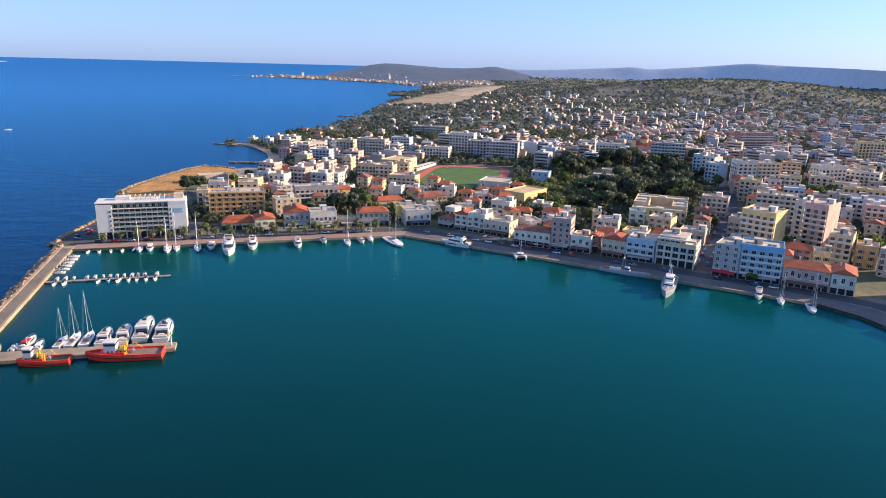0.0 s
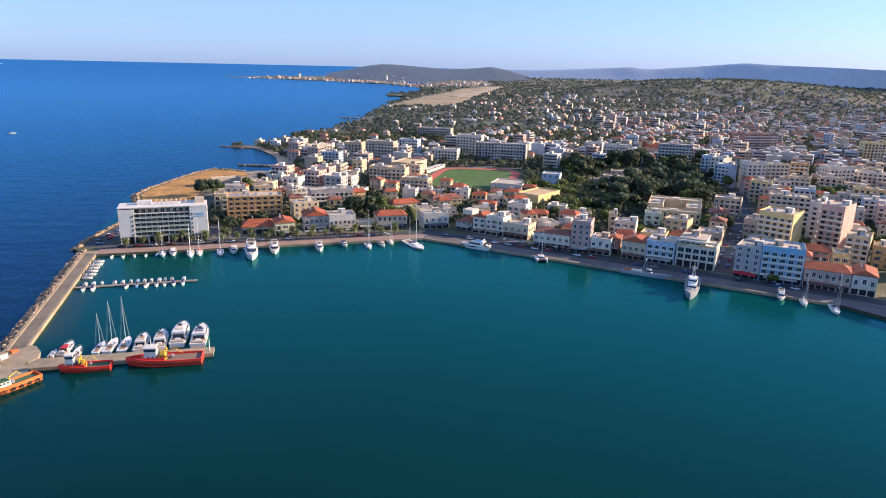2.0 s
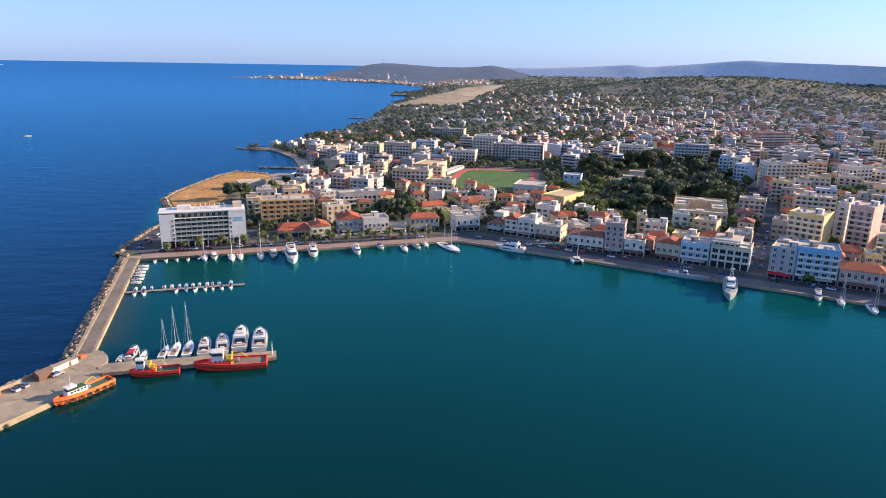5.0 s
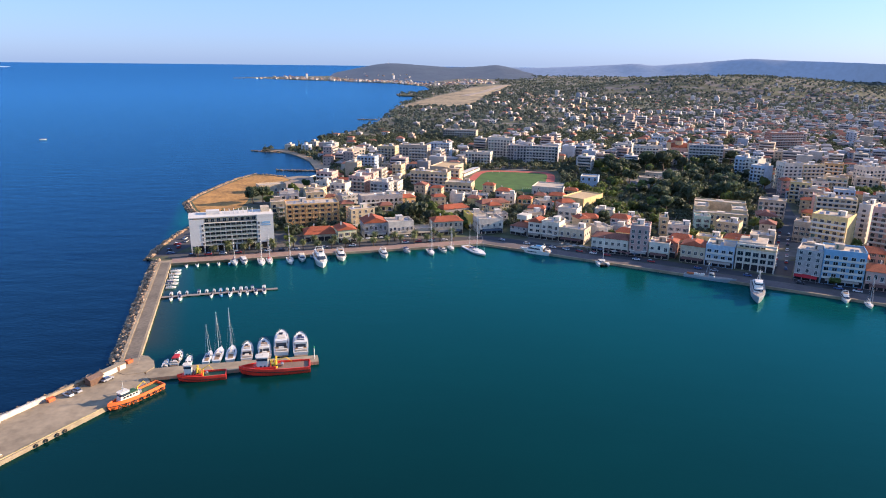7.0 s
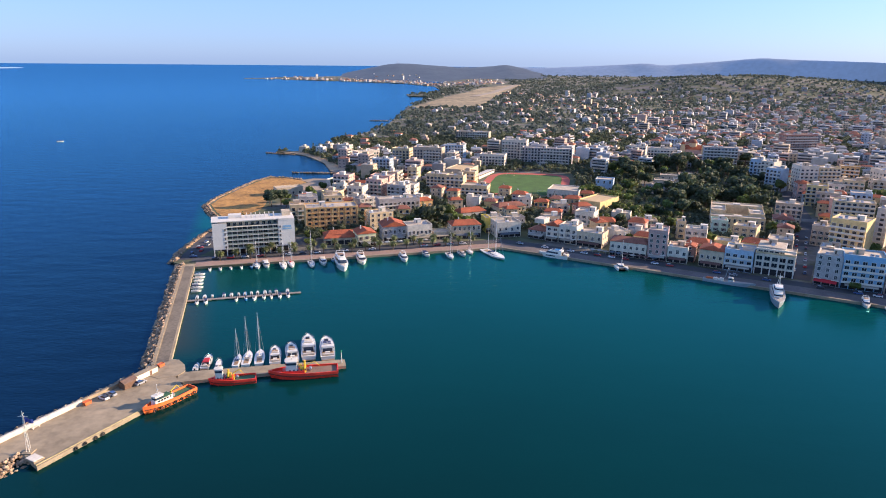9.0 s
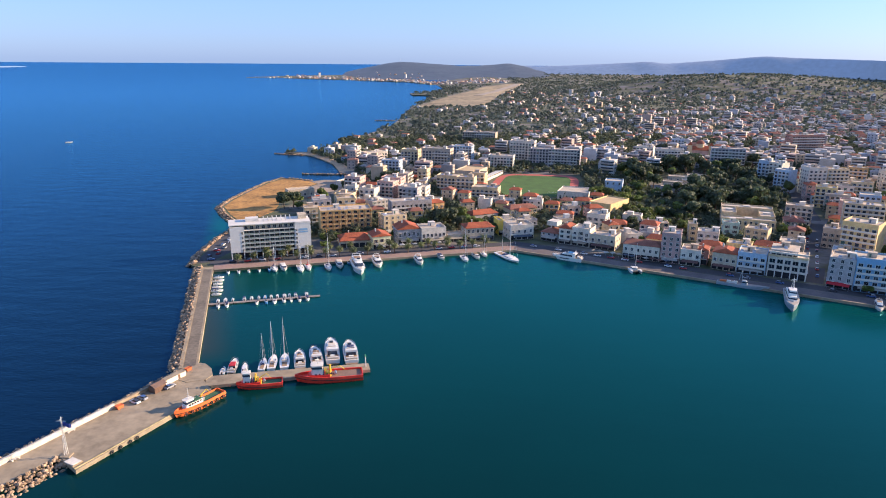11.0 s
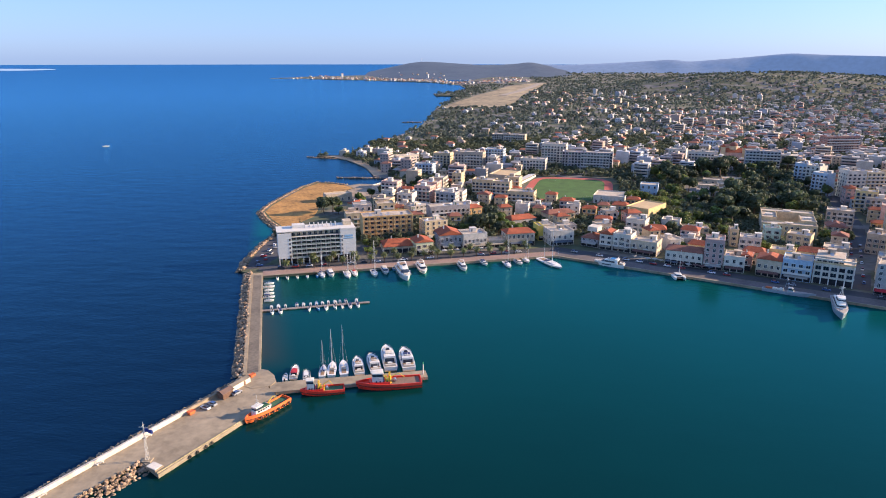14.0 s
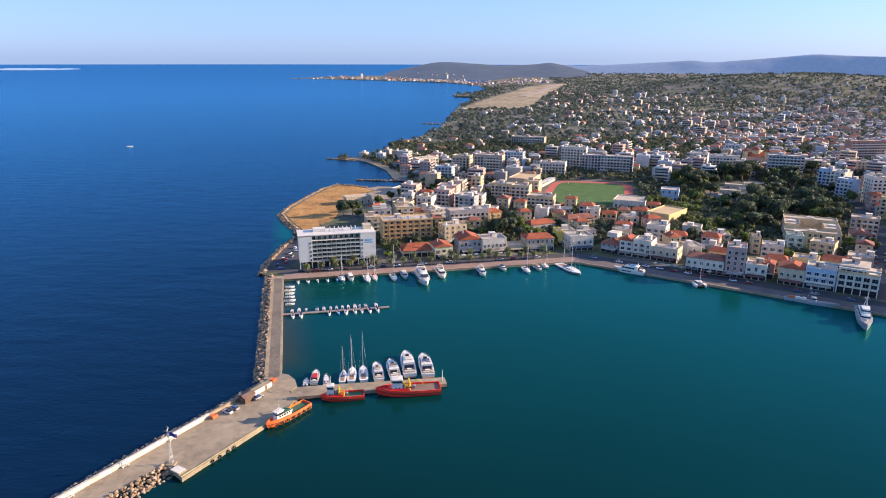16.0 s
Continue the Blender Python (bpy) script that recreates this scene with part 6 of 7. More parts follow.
hall(-60.2, 619.5, -39.8, 611.5, 34, 12.4, BEIGE, "tan")
flats(-95.7, 611.9, -86.7, 609.5, 12, 14.8, CREAM, "flat")
flats(-124.5, 556.1, -107.3, 551.5, 14, 16.2, PINK, "flat")
flats(-107.3, 526.9, -84.5, 520.8, 14, 14.1, WHITEWALL, "flat")
flats(-76.7, 580.0, -56.5, 574.6, 14, 14.3, CREAM, "flat")
flats(-46.3, 541.5, -24.4, 535.6, 14, 11.1, CREAM, "flat")
flats(-108.0, 473.3, -78.3, 484.2, 12, 11.5, GREYWALL, "flat")
house(-123.6, 482.6, -108.4, 495.5, 10, 9.6, GREYWALL, "flat")
house(-80.9, 484.1, -68.7, 490.7, 10, 8.7, OCHRE, "tile")
house(-47.0, 460.3, -28.2, 470.3, 12, 5.4, GREYWALL, "tile")
house(-34.6, 515.8, -13.5, 510.1, 10, 6.0, WHITEWALL, "flat")
house(-18.9, 470.6, 2.0, 479.1, 12, 7.7, CREAM, "old")
house(-155.3, 522.0, -142.6, 520.0, 11, 7.6, OCHRE, "tile")
house(-169.3, 495.4, -162.0, 506.5, 9, 8.9, CREAM, "tile")
hall(-203.0, 543.6, -182.6, 554.3, 11, 6.0, PALEWALL, "flat")
hall(-160.2, 594.8, -151.1, 616.0, 12, 4.6, WHITEWALL, "flat")
house(-127.4, 635.0, -96.5, 626.7, 9, 4.6, BRICKWALL, "tile")
flats(-163.9, 753.5, -139.1, 769.1, 10, 11.0, WHITEWALL, "flat")
house(12.9, 456.8, 24.6, 453.7, 9, 8.3, PINK, "tile")
hall(28.2, 549.5, 53.2, 540.5, 25, 6.4, WHITEWALL, "flat")
hall(45.1, 499.1, 59.5, 487.2, 32, 8.1, YELLOW, "tan")
hall(75.6, 580.9, 90.3, 576.0, 14, 9.7, SKYWALL, "flat")
house(31.7, 440.0, 43.5, 433.8, 12, 12.0, WHITEWALL, "flat")
house(45.8, 433.8, 57.6, 430.9, 11, 6.8, OCHRE, "tile")
house(71.0, 437.9, 88.3, 435.2, 10, 6.4, CREAM, "flat")
house(93.5, 396.1, 105.3, 391.0, 11, 11.0, WHITEWALL, "flat")
house(94.8, 414.9, 100.0, 413.6, 10, 11.0, CREAM, "flat")
house(119.6, 420.2, 129.1, 417.5, 10, 11.1, MINT, "flat")
house(128.6, 408.5, 140.1, 400.2, 12, 10.5, CREAM, "flat")
house(166.5, 432.8, 178.0, 428.3, 14, 9.8, PALEWALL, "old")
flats(170.9, 374.0, 184.1, 360.7, 18, 23.9, YELLOW, "flat")
flats(206.4, 434.2, 228.3, 423.6, 14, 22.0, CREAM, "flat")
flats(208.4, 377.2, 216.8, 368.1, 20, 27.6, PINK, "flat")
flats(215.3, 401.7, 219.7, 396.5, 16, 24.3, WHITEWALL, "flat")
flats(252.0, 570.0, 268.5, 571.0, 14, 24.2, WHITEWALL, "flat")
flats(269.6, 571.6, 288.8, 572.5, 14, 22.4, CREAM, "flat")
house(240.0, 548.0, 250.0, 546.0, 11, 13.5, PINK, "tile")
flats(236.0, 634.0, 245.5, 622.0, 12, 21.0, SKYWALL, "flat")
flats(236.0, 612.0, 243.0, 601.0, 12, 22.5, WHITEWALL, "flat")
flats(231.0, 589.0, 238.5, 577.0, 12, 20.0, SKYWALL, "flat")
flats(322.4, 567.4, 345.0, 570.2, 15, 21.3, WHITEWALL, "flat")
flats(351.7, 581.8, 371.5, 565.5, 14, 16.3, WHITEWALL, "flat")
flats(283.1, 455.3, 305.4, 443.8, 16, 15.8, SKYWALL, "flat")
flats(207.7, 348.1, 216.8, 341.4, 15, 16.5, CREAM, "flat")
house(220.6, 343.7, 229.3, 338.2, 13, 11.7, OCHRE, "flat")
flats(222.9, 327.8, 229.9, 319.9, 14, 14.1, GREYWALL, "flat")
house(182.7, 342.9, 194.2, 337.6, 12, 9.6, PINK, "tile")
house(189.4, 327.2, 196.3, 323.9, 10, 11.8, YELLOW, "flat")
flats(357.7, 815.4, 400.6, 822.8, 14, 23.1, BRICKWALL, "flat")
flats(312.0, 617.8, 325.6, 619.6, 12, 14.7, YELLOW, "flat")
flats(440.7, 713.7, 464.7, 709.3, 14, 26.3, YELLOW, "flat")
flats(216.7, 705.1, 249.4, 694.9, 14, 22.4, GREYWALL, "flat")
flats(150.1, 757.3, 167.5, 749.2, 12, 16.9, WHITEWALL, "flat")
flats(164.6, 731.4, 194.1, 724.4, 12, 17.6, WHITEWALL, "flat")
flats(222.1, 854.5, 236.7, 849.6, 12, 13.1, SKYWALL, "flat")


def courtyard():
    """A large public building of four wings round a court."""
    a, b_, D, H = (128.6, 446.5), (161.6, 434.0), 43.0, 10.6
    L = math.dist(a, b_)
    keep_clear(*a, *b_, D)
    h = thing("public_building", "large cream building with four flat-roofed wings round a court", "public building", place_of(*a, *b_))
    for x0, x1, y0, y1, hh in ((0, L, 0, 10, H - 2.2), (0, L, D - 11, D, H), (0, 10, 10, D - 11, H), (L - 10, L, 10, D - 11, H - 1.0)):
        e = [(x0, y0), (x1, y0), (x1, y1), (x0, y1)]
        i_ = [(x0 + .3, y0 + .3), (x1 - .3, y0 + .3), (x1 - .3, y1 - .3), (x0 + .3, y1 - .3)]
        w = [[(x, y, -1) for x, y in e], [(x, y, hh + 0.9) for x, y in e], [(x, y, hh + 0.9) for x, y in i_], [(x, y, hh) for x, y in i_]]
        part("wing", Shape().loft(w).mesh("wing", CREAM), h)
        part("roof", Shape().box(x0 + .3, x1 - .3, y0 + .3, y1 - .3, hh, hh + 0.06).mesh("roof", ROOF), h)
        part("roof_light", Shape().box((x0 + x1) / 2 - 2.5, (x0 + x1) / 2 + 2.5, (y0 + y1) / 2 - 1.5, (y0 + y1) / 2 + 1.5, hh + 0.06, hh + 1.2).mesh("roof_light", PALE), h)
    for f in range(2):
        for i in range(10):
            part("window", window_mesh(1.4, 2.4), h, pose(1.9 + (L - 3.8) * i / 9, 0, 1.2 + 3.9 * f))
        for i in range(12):
            part("window", window_mesh(1.4, 2.4), h, pose(0, 2.2 + (D - 4.4) * i / 11, 1.2 + 4.2 * f, 0, 0, -90))
            if i > 2:
                part("window", window_mesh(1.4, 2.4), h, pose(L, 2.2 + (D - 4.4) * i / 11, 1.2 + 4.2 * f, 0, 0, 90))


courtyard()

house(151.0, 347.0, 160.0, 341.0, 11, 10.5, PALEWALL, "flat")
house(161.0, 341.0, 170.0, 335.6, 11, 11.5, CREAM, "flat")
house(171.0, 335.0, 180.0, 330.0, 10, 9.0, GREYWALL, "tile")
house(160.0, 362.0, 168.0, 356.6, 11, 9.5, WHITEWALL, "flat")
house(176.0, 402.0, 188.0, 394.0, 12, 12.5, BEIGE, "flat")
house(190.0, 393.0, 200.0, 386.0, 12, 10.5, WHITEWALL, "tile")
house(121.0, 376.0, 134.0, 368.0, 11, 8.5, CREAM, "tile")
house(104.0, 376.0, 116.0, 369.0, 11, 9.0, YELLOW, "flat")
house(88.0, 376.0, 99.0, 370.0, 11, 8.0, PALEWALL, "tile")
house(140.0, 384.0, 152.0, 377.0, 12, 8.5, PALEWALL, "flat")

# unseen blocks added out of view to throw shade on the quay's east end
flats(214.0, 292.0, 230.0, 266.0, 16, 17.5, CREAM, "flat")
flats(231.5, 263.0, 246.0, 236.0, 16, 18.5, WHITEWALL, "flat")
flats(247.5, 233.0, 262.0, 204.0, 16, 17.0, BEIGE, "flat")
def grandstand():
    """Rows of seating under a white canopy, facing the pitch."""
    a, b_ = (-7.0, 676.0), (-25.0, 634.0)
    L = math.dist(a, b_)
    h = thing("grandstand", "low grandstand with a white canopy beside the running track", "grandstand", place_of(*a, *b_))
    keep_clear(*b_, *a, 9)
    for i in range(4):
        part("seat_row", Shape().box(0, L, -9 + 1.6 * i, -7.4 + 1.6 * i, -0.5, 0.4 + 0.4 * i).mesh("seat_row", CONCRETE), h)
    for i in range(9):
        x = 0.5 + (L - 1) * i / 8
        part("post", Shape().box(x - 0.12, x + 0.12, -2.9, -2.66, 0, 3.4).mesh("post", STEEL), h)
    part("canopy", Shape().loft([[(0, y, z), (L, y, z), (L, y, z + 0.2), (0, y, z + 0.2)] for y, z in ((-9.2, 2.9), (-5.5, 3.2), (-2.0, 3.4))]).mesh("canopy", WHITE), h)
    part("back_wall", Shape().box(0, L, -2.6, -2.3, -0.5, 2.4).mesh("back_wall", PALE), h)


grandstand()


for t_ in (-1, 1):
    gx, gy = 16 - t_ * 10.0, 611 + t_ * 46.0
    goal = thing("football_goal", "white football goal frame standing on the pitch", "goal", pose(gx, gy, terrain(gx, gy) + 0.18, 0, 0, -12), "goals on the pitch")
    part("crossbar", Shape().box(-3.7, 3.7, -0.06, 0.06, 2.38, 2.5).mesh("crossbar", WHITE), goal)
    for sx in (-3.64, 3.64):
        part("upright", Shape().box(sx - 0.06, sx + 0.06, -0.06, 0.06, 0, 2.38).mesh("upright", WHITE), goal)


def church():
    """A domed church among the far roofs."""
    at = (228.0, 770.0)
    PLACED.append((*at, 16))
    h = thing("church", "pale pink domed church with a red tiled roof", "church", pose(*at, terrain(*at), 0, 0, -15))
    part("nave", Shape().box(-13, 13, -8, 8, -2, 12).mesh("nave", PINK), h)
    part("roof", gable_roof(26, 16, 12, 4.5, 0.5, 0.05).mesh("roof", TILE), h, pose(-13, -8, 0))
    part("drum", Shape().tube((0, 0, 13), (0, 0, 19), 4.6, 4.6, 14).mesh("drum", CREAM), h)
    rings = [[(4.9 * math.cos(u) * math.cos(2 * math.pi * i / 14), 4.9 * math.cos(u) * math.sin(2 * math.pi * i / 14), 19 + 4.4 * math.sin(u)) for i in range(14)] for u in (0, 0.4, 0.8, 1.2, 1.5)]
    part("dome", Shape().loft(rings).mesh("dome", TILES_OLD), h)
    for x in (-11.5, 11.5):
        tower = part("bell_tower", Shape().box(x - 2.3, x + 2.3, -10.5, -6, -2, 18).mesh("bell_tower", CREAM), h)
        part("tower_cap", Shape().prism([(x - 2.6, -10.8), (x + 2.6, -10.8), (x + 2.6, -5.7), (x - 2.6, -5.7)], 18, 21.5, 0.1).mesh("tower_cap", TILE), tower)
    for i in range(5):
        part("window", window_mesh(1.4, 3.2), h, pose(-8 + 4 * i, -8, 4))


church()
# low school buildings among the park trees
for x_, y_ in ((127, 583), (144, 590), (136, 606), (156, 612), (150, 634), (170, 640)):
    hall(x_, y_, x_ + 17, y_ - 5.5, 11, 4.6, GREYWALL if y_ % 2 else PALEWALL, "flat")


# ---------------------------------------------------------------- trees
trng = random.Random(8)


def leaf_mesh(name, clumps, leaves, size, mat, seed):
    """A crown: leaf blades scattered over the shells of a few clumps (x, y, z, radius, squash)."""
    r = np.random.RandomState(seed)
    v, f = [], []
    total = sum(c[3] ** 2 for c in clumps)
    for cx, cy, cz, rad, sq in clumps:
        for _ in range(int(leaves * rad * rad / total) + 1):
            d = r.normal(size=3)
            d /= np.linalg.norm(d)
            p = np.array([cx, cy, cz]) + d * rad * (0.62 + 0.45 * r.rand() ** 0.6) * np.array([1, 1, sq])
            u = np.cross(d, r.normal(size=3))
            u /= np.linalg.norm(u) + 1e-9
            w = np.cross(d + 0.6 * r.normal(size=3), u)
            w /= np.linalg.norm(w) + 1e-9
            k = size * (0.6 + 0.8 * r.rand())
            n = len(v)
            v += [tuple(p - u * k - w * k * 0.6), tuple(p + u * k - w * k * 0.5), tuple(p + u * k * 0.7 + w * k * 0.7 + d * k * 0.25), tuple(p - u * k * 0.8 + w * k * 0.6)]
            f.append((n, n + 1, n + 2, n + 3))
    me = bpy.data.meshes.new(name)
    me.from_pydata(v, [], f)
    me.materials.append(mat)
    return me


def round_clumps(r, h, seed):
    q = random.Random(seed)
    return [(0, 0, h, r * 0.75, 0.8)] + [(math.cos(a) * r * 0.55, math.sin(a) * r * 0.55, h + q.uniform(-0.35, 0.35) * r, r * q.uniform(0.4, 0.6), 0.85) for a in [q.uniform(0, 6.3) for _ in range(6)]]


def tree_kinds():
    kinds = []
    for i in range(4):
        r = (3.2, 3.8, 4.4, 3.5)[i]
        s = Shape().tube((0, 0, -0.5), (0.2, 0.1, 2.6), 0.32, 0.2, 6)
        for a in (0.3, 2.2, 4.4):
            s.tube((0.2, 0.1, 2.4), (math.cos(a) * r * 0.5, math.sin(a) * r * 0.5, 4.6), 0.15, 0.06, 5)
        kinds.append(("tree", "broad leafy tree with an uneven green crown", s.mesh("trunk", BARK), leaf_mesh("crown", round_clumps(r, 5.2, i), 420, 0.62, LEAF, i)))
    for i in range(3):
        r = (4.0, 4.8, 3.4)[i]
        s = Shape().tube((0, 0, -0.5), (0.3, 0, 6.0), 0.38, 0.2, 6)
        for a in (0.8, 2.9, 5.0):
            s.tube((0.3, 0, 5.2), (math.cos(a) * r * 0.5, math.sin(a) * r * 0.5, 7.6), 0.16, 0.06, 5)
        kinds.append(("pine_tree", "dark spreading pine with a rough crown", s.mesh("trunk", BARK), leaf_mesh("crown", round_clumps(r, 7.4, 40 + i), 480, 0.66, PINE, 20 + i)))
    for i in range(2):
        s = Shape().tube((0, 0, -0.5), (0, 0, 3), 0.22, 0.15, 6)
        cl = [(0, 0, 1.5 + 1.5 * k, 1.25 - 0.17 * k, 1.4) for k in range(7)]
        kinds.append(("cypress_tree", "slim dark cypress with a pointed crown", s.mesh("trunk", BARK), leaf_mesh("crown", cl, 240, 0.4, PINE, 60 + i)))
    return kinds


KINDS = tree_kinds()


def plant(i, x, y, k=1.0, z=None):
    name, label, trunk, crown = KINDS[i]
    m = pose(x, y, terrain(x, y) if z is None else z, 0, 0, trng.uniform(0, 360)) @ Matrix.Diagonal((k, k, k * trng.uniform(0.85, 1.15), 1))
    t = thing(name, label, "tree", m, "trees of the town")
    part("trunk", trunk, t)
    part("crown", crown, t)
    return t


def palm(x, y, h, seed):
    q = random.Random(seed)
    t = thing("palm_tree", "palm with a bare trunk and drooping fronds on the promenade", "palm tree", pose(x, y, 1.3, 0, 0, q.uniform(0, 360)), "palms along the promenade")
    lean = q.uniform(-0.3, 0.3)
    s = Shape()
    s.loft([[(lean * u * u + math.cos(a) * r, math.sin(a) * r, u * h) for a in [2 * math.pi * i / 7 for i in range(7)]] for u, r in ((0, 0.42), (0.15, 0.30), (0.6, 0.25), (0.92, 0.28), (1.0, 0.42))])
    part("trunk", s.mesh("trunk", BARK), t)
    key = ("fronds", seed % 4, h)
    if key not in CACHE:
        s = Shape()
        for i in range(26):
            a, up = i * 2.4, 0.9 - 1.5 * (i / 26)
            ln = q.uniform(2.8, 3.7)
            pts, px, pz = [], 0.0, h
            for k in range(5):
                w = (0.16, 0.42, 0.46, 0.32, 0.04)[k]
                c, sn = math.cos(a), math.sin(a)
                pts.append([(lean + c * px - sn * w, sn * px + c * w, pz - 0.12), (lean + c * px, sn * px, pz), (lean + c * px + sn * w, sn * px - c * w, pz - 0.12)])
                ang = up - 0.42 * k
                px += ln / 4 * math.cos(ang)
                pz += ln / 4 * math.sin(ang)
            s.loft(pts, caps=False, closed=False)
        CACHE[key] = s.mesh("crown", PALM)
    part("crown", CACHE[key], t)


for i in range(19):
    x, y = along(*QL, *QM, 13 + 8.4 * i, 9.4 + 0.5 * math.sin(i * 2.0))
    palm(x, y, 4.6 + 0.3 * (i % 4), i)
for i in range(13):
    x, y = along(*QL, *QM, 17 + 12.4 * i, 17.6)
    if not any(math.hypot(x - a, y - b) < r * 0.8 for a, b, r in PLACED):
        palm(x, y, 5.2 + 0.3 * (i % 3), 3 * i + 1)

# ---------------------------------------------------------------- where the loose town may stand


def inside(x, y, poly):
    c = False
    for (x0, y0), (x1, y1) in zip(poly, poly[1:] + poly[:1]):
        if (y0 > y) != (y1 > y) and x < (x1 - x0) * (y - y0) / (y1 - y0) + x0:
            c = not c
    return c


SCHOOL = [(118, 574), (150, 560), (182, 600), (196, 668), (160, 676), (130, 640)]
PARK = [(66, 520), (78, 450), (104, 425), (118, 438), (140, 474), (190, 500), (240, 575), (285, 690), (262, 720), (180, 690), (112, 690), (100, 600)]
NO_BUILD_HOTEL = [(-235, 350), (-140, 374), (-112, 400), (-116, 448), (-160, 440), (-176, 470), (-240, 440)]
NO_BUILD = [
    [(-230, 436), (-176, 440), (-160, 500), (-150, 640), (-180, 720), (-260, 860), (-300, 640)],
    oval(16, 611, 47, 66, radians(-12)), PARK,
    [(120, 333), (140, 325), (175, 386), (220, 470), (270, 610), (249, 610), (200, 480), (158, 394)],
    [(-160, 1690), (-120, 2010), (-50, 2340), (75, 2930), (205, 3210), (285, 3205), (122, 2370), (58, 1935), (0, 1635), (-75, 1700)],
    [(52, 560), (104, 556), (104, 660), (64, 668)],
    [(-22, 662), (84, 640), (90, 712), (-18, 730)],
    [(-230, 330), (-24, 383), (190, 262), (260, 200), (216, 290), (180, 322), (124, 352), (48, 388), (4, 424), (-22, 424), (-60, 420), (-210, 376)],
]


def seen(x, y, pad=0.0):
    """Whether a place lies in the wedge that the flight looks over."""
    return -0.80 * y - 130 - pad < x < 0.76 * y + 70 + pad


def can_build(x, y, r):
    if not inside(x, y, COAST) or not inside(x - r - 6, y - r, COAST):
        return False
    if inside(x, y, NO_BUILD_HOTEL) or any(inside(x, y, p) for p in NO_BUILD):
        return False
    return all((x - a) ** 2 + (y - b) ** 2 > (r + c) ** 2 for a, b, c in PLACED)


# park and street trees, each its own
PARK_TREES = 0
for i in range(900):
    x, y = trng.uniform(60, 290), trng.uniform(420, 730)
    if PARK_TREES < 150 and inside(x, y, PARK) and (not inside(x, y, SCHOOL) or i % 9 == 0) and all((x - a) ** 2 + (y - b) ** 2 > 34 for a, b, c in PLACED if c == 1.01) and all((x - a) ** 2 + (y - b) ** 2 > c * c for a, b, c in PLACED if c != 1.01):
        # lighter leaf colours at low x imitate sunlit crowns, darker pines fill the rest
        plant(trng.choice((0, 1, 2, 3, 1, 4) if x < 118 else (0, 4, 5, 5, 6, 4, 6)), x, y, trng.uniform(0.7, 1.3) if x < 118 else trng.uniform(0.8, 1.75))
        PLACED.append((x, y, 1.01))
        PARK_TREES += 1
for x, y, k, n in ((-143, 384, 0.8, 0), (-140, 391, 0.9, 4), (-145, 399, 0.9, 1), (-138, 404, 0.8, 0), (-128, 410, 0.9, 4), (-108, 408, 0.9, 0), (-100, 411, 0.8, 3), (-188, 520, 1.0, 0), (-175, 545, 1.0, 1), (-170, 535, 0.9, 0), (-72, 438, 1.5, 5), (-64, 446, 1.4, 4), (-58, 432, 1.2, 4), (-76, 450, 1.3, 6), (-68, 460, 1.3, 2), (-56, 462, 1.3, 1), (-82, 442, 1.1, 0), (-50, 446, 1.1, 3), (-62, 472, 1.2, 5), (-44, 440, 1.0, 0),
                   (-34.5, 424, 1.0, 0), (-33, 431, 1.1, 3), (-124, 600, 1.3, 5), (-116, 610, 1.3, 4), (-128, 588, 1.2, 0), (-118, 620, 1.1, 6), (-132, 612, 1.1, 1), (-196, 500, 1.3, 4), (-190, 506, 1.2, 5), (-200, 508, 1.0, 0),
                   (-184, 498, 1.0, 1), (-166, 560, 1.1, 0), (-158, 572, 1.0, 4), (-150, 590, 1.1, 0), (66, 560, 1.2, 0), (72, 552, 1.1, 1), (78, 545, 1.2, 3), (60, 552, 1.0, 2), (90, 560, 1.1, 1), (186, 372, 1.0, 3),
                   (192, 378, 1.2, 0), (199, 372, 1.0, 2), (232, 372, 1.5, 0), (238, 378, 1.5, 1), (245, 370, 1.4, 2), (238, 364, 1.3, 3), (252, 374, 1.2, 0), (286, 530, 1.4, 2), (294, 534, 1.4, 0), (302, 532, 1.4, 1), (310, 536, 1.3, 3),
                   (318, 534, 1.3, 2), (-145, 460, 1.0, 0), (-138, 468, 1.0, 4), (24, 436, 0.9, 0), (64, 444, 1.0, 4), (56, 456, 1.0, 0)):
    plant(n, x, y, k)
    PLACED.append((x, y, 3.5))

# ---------------------------------------------------------------- loose town houses near the harbour
WALLS = [CREAM, WHITEWALL, PALEWALL, BEIGE, CREAM, PINK, GREYWALL, YELLOW, WHITEWALL, OCHRE, SKYWALL, PALEWALL]
MODELS = {}


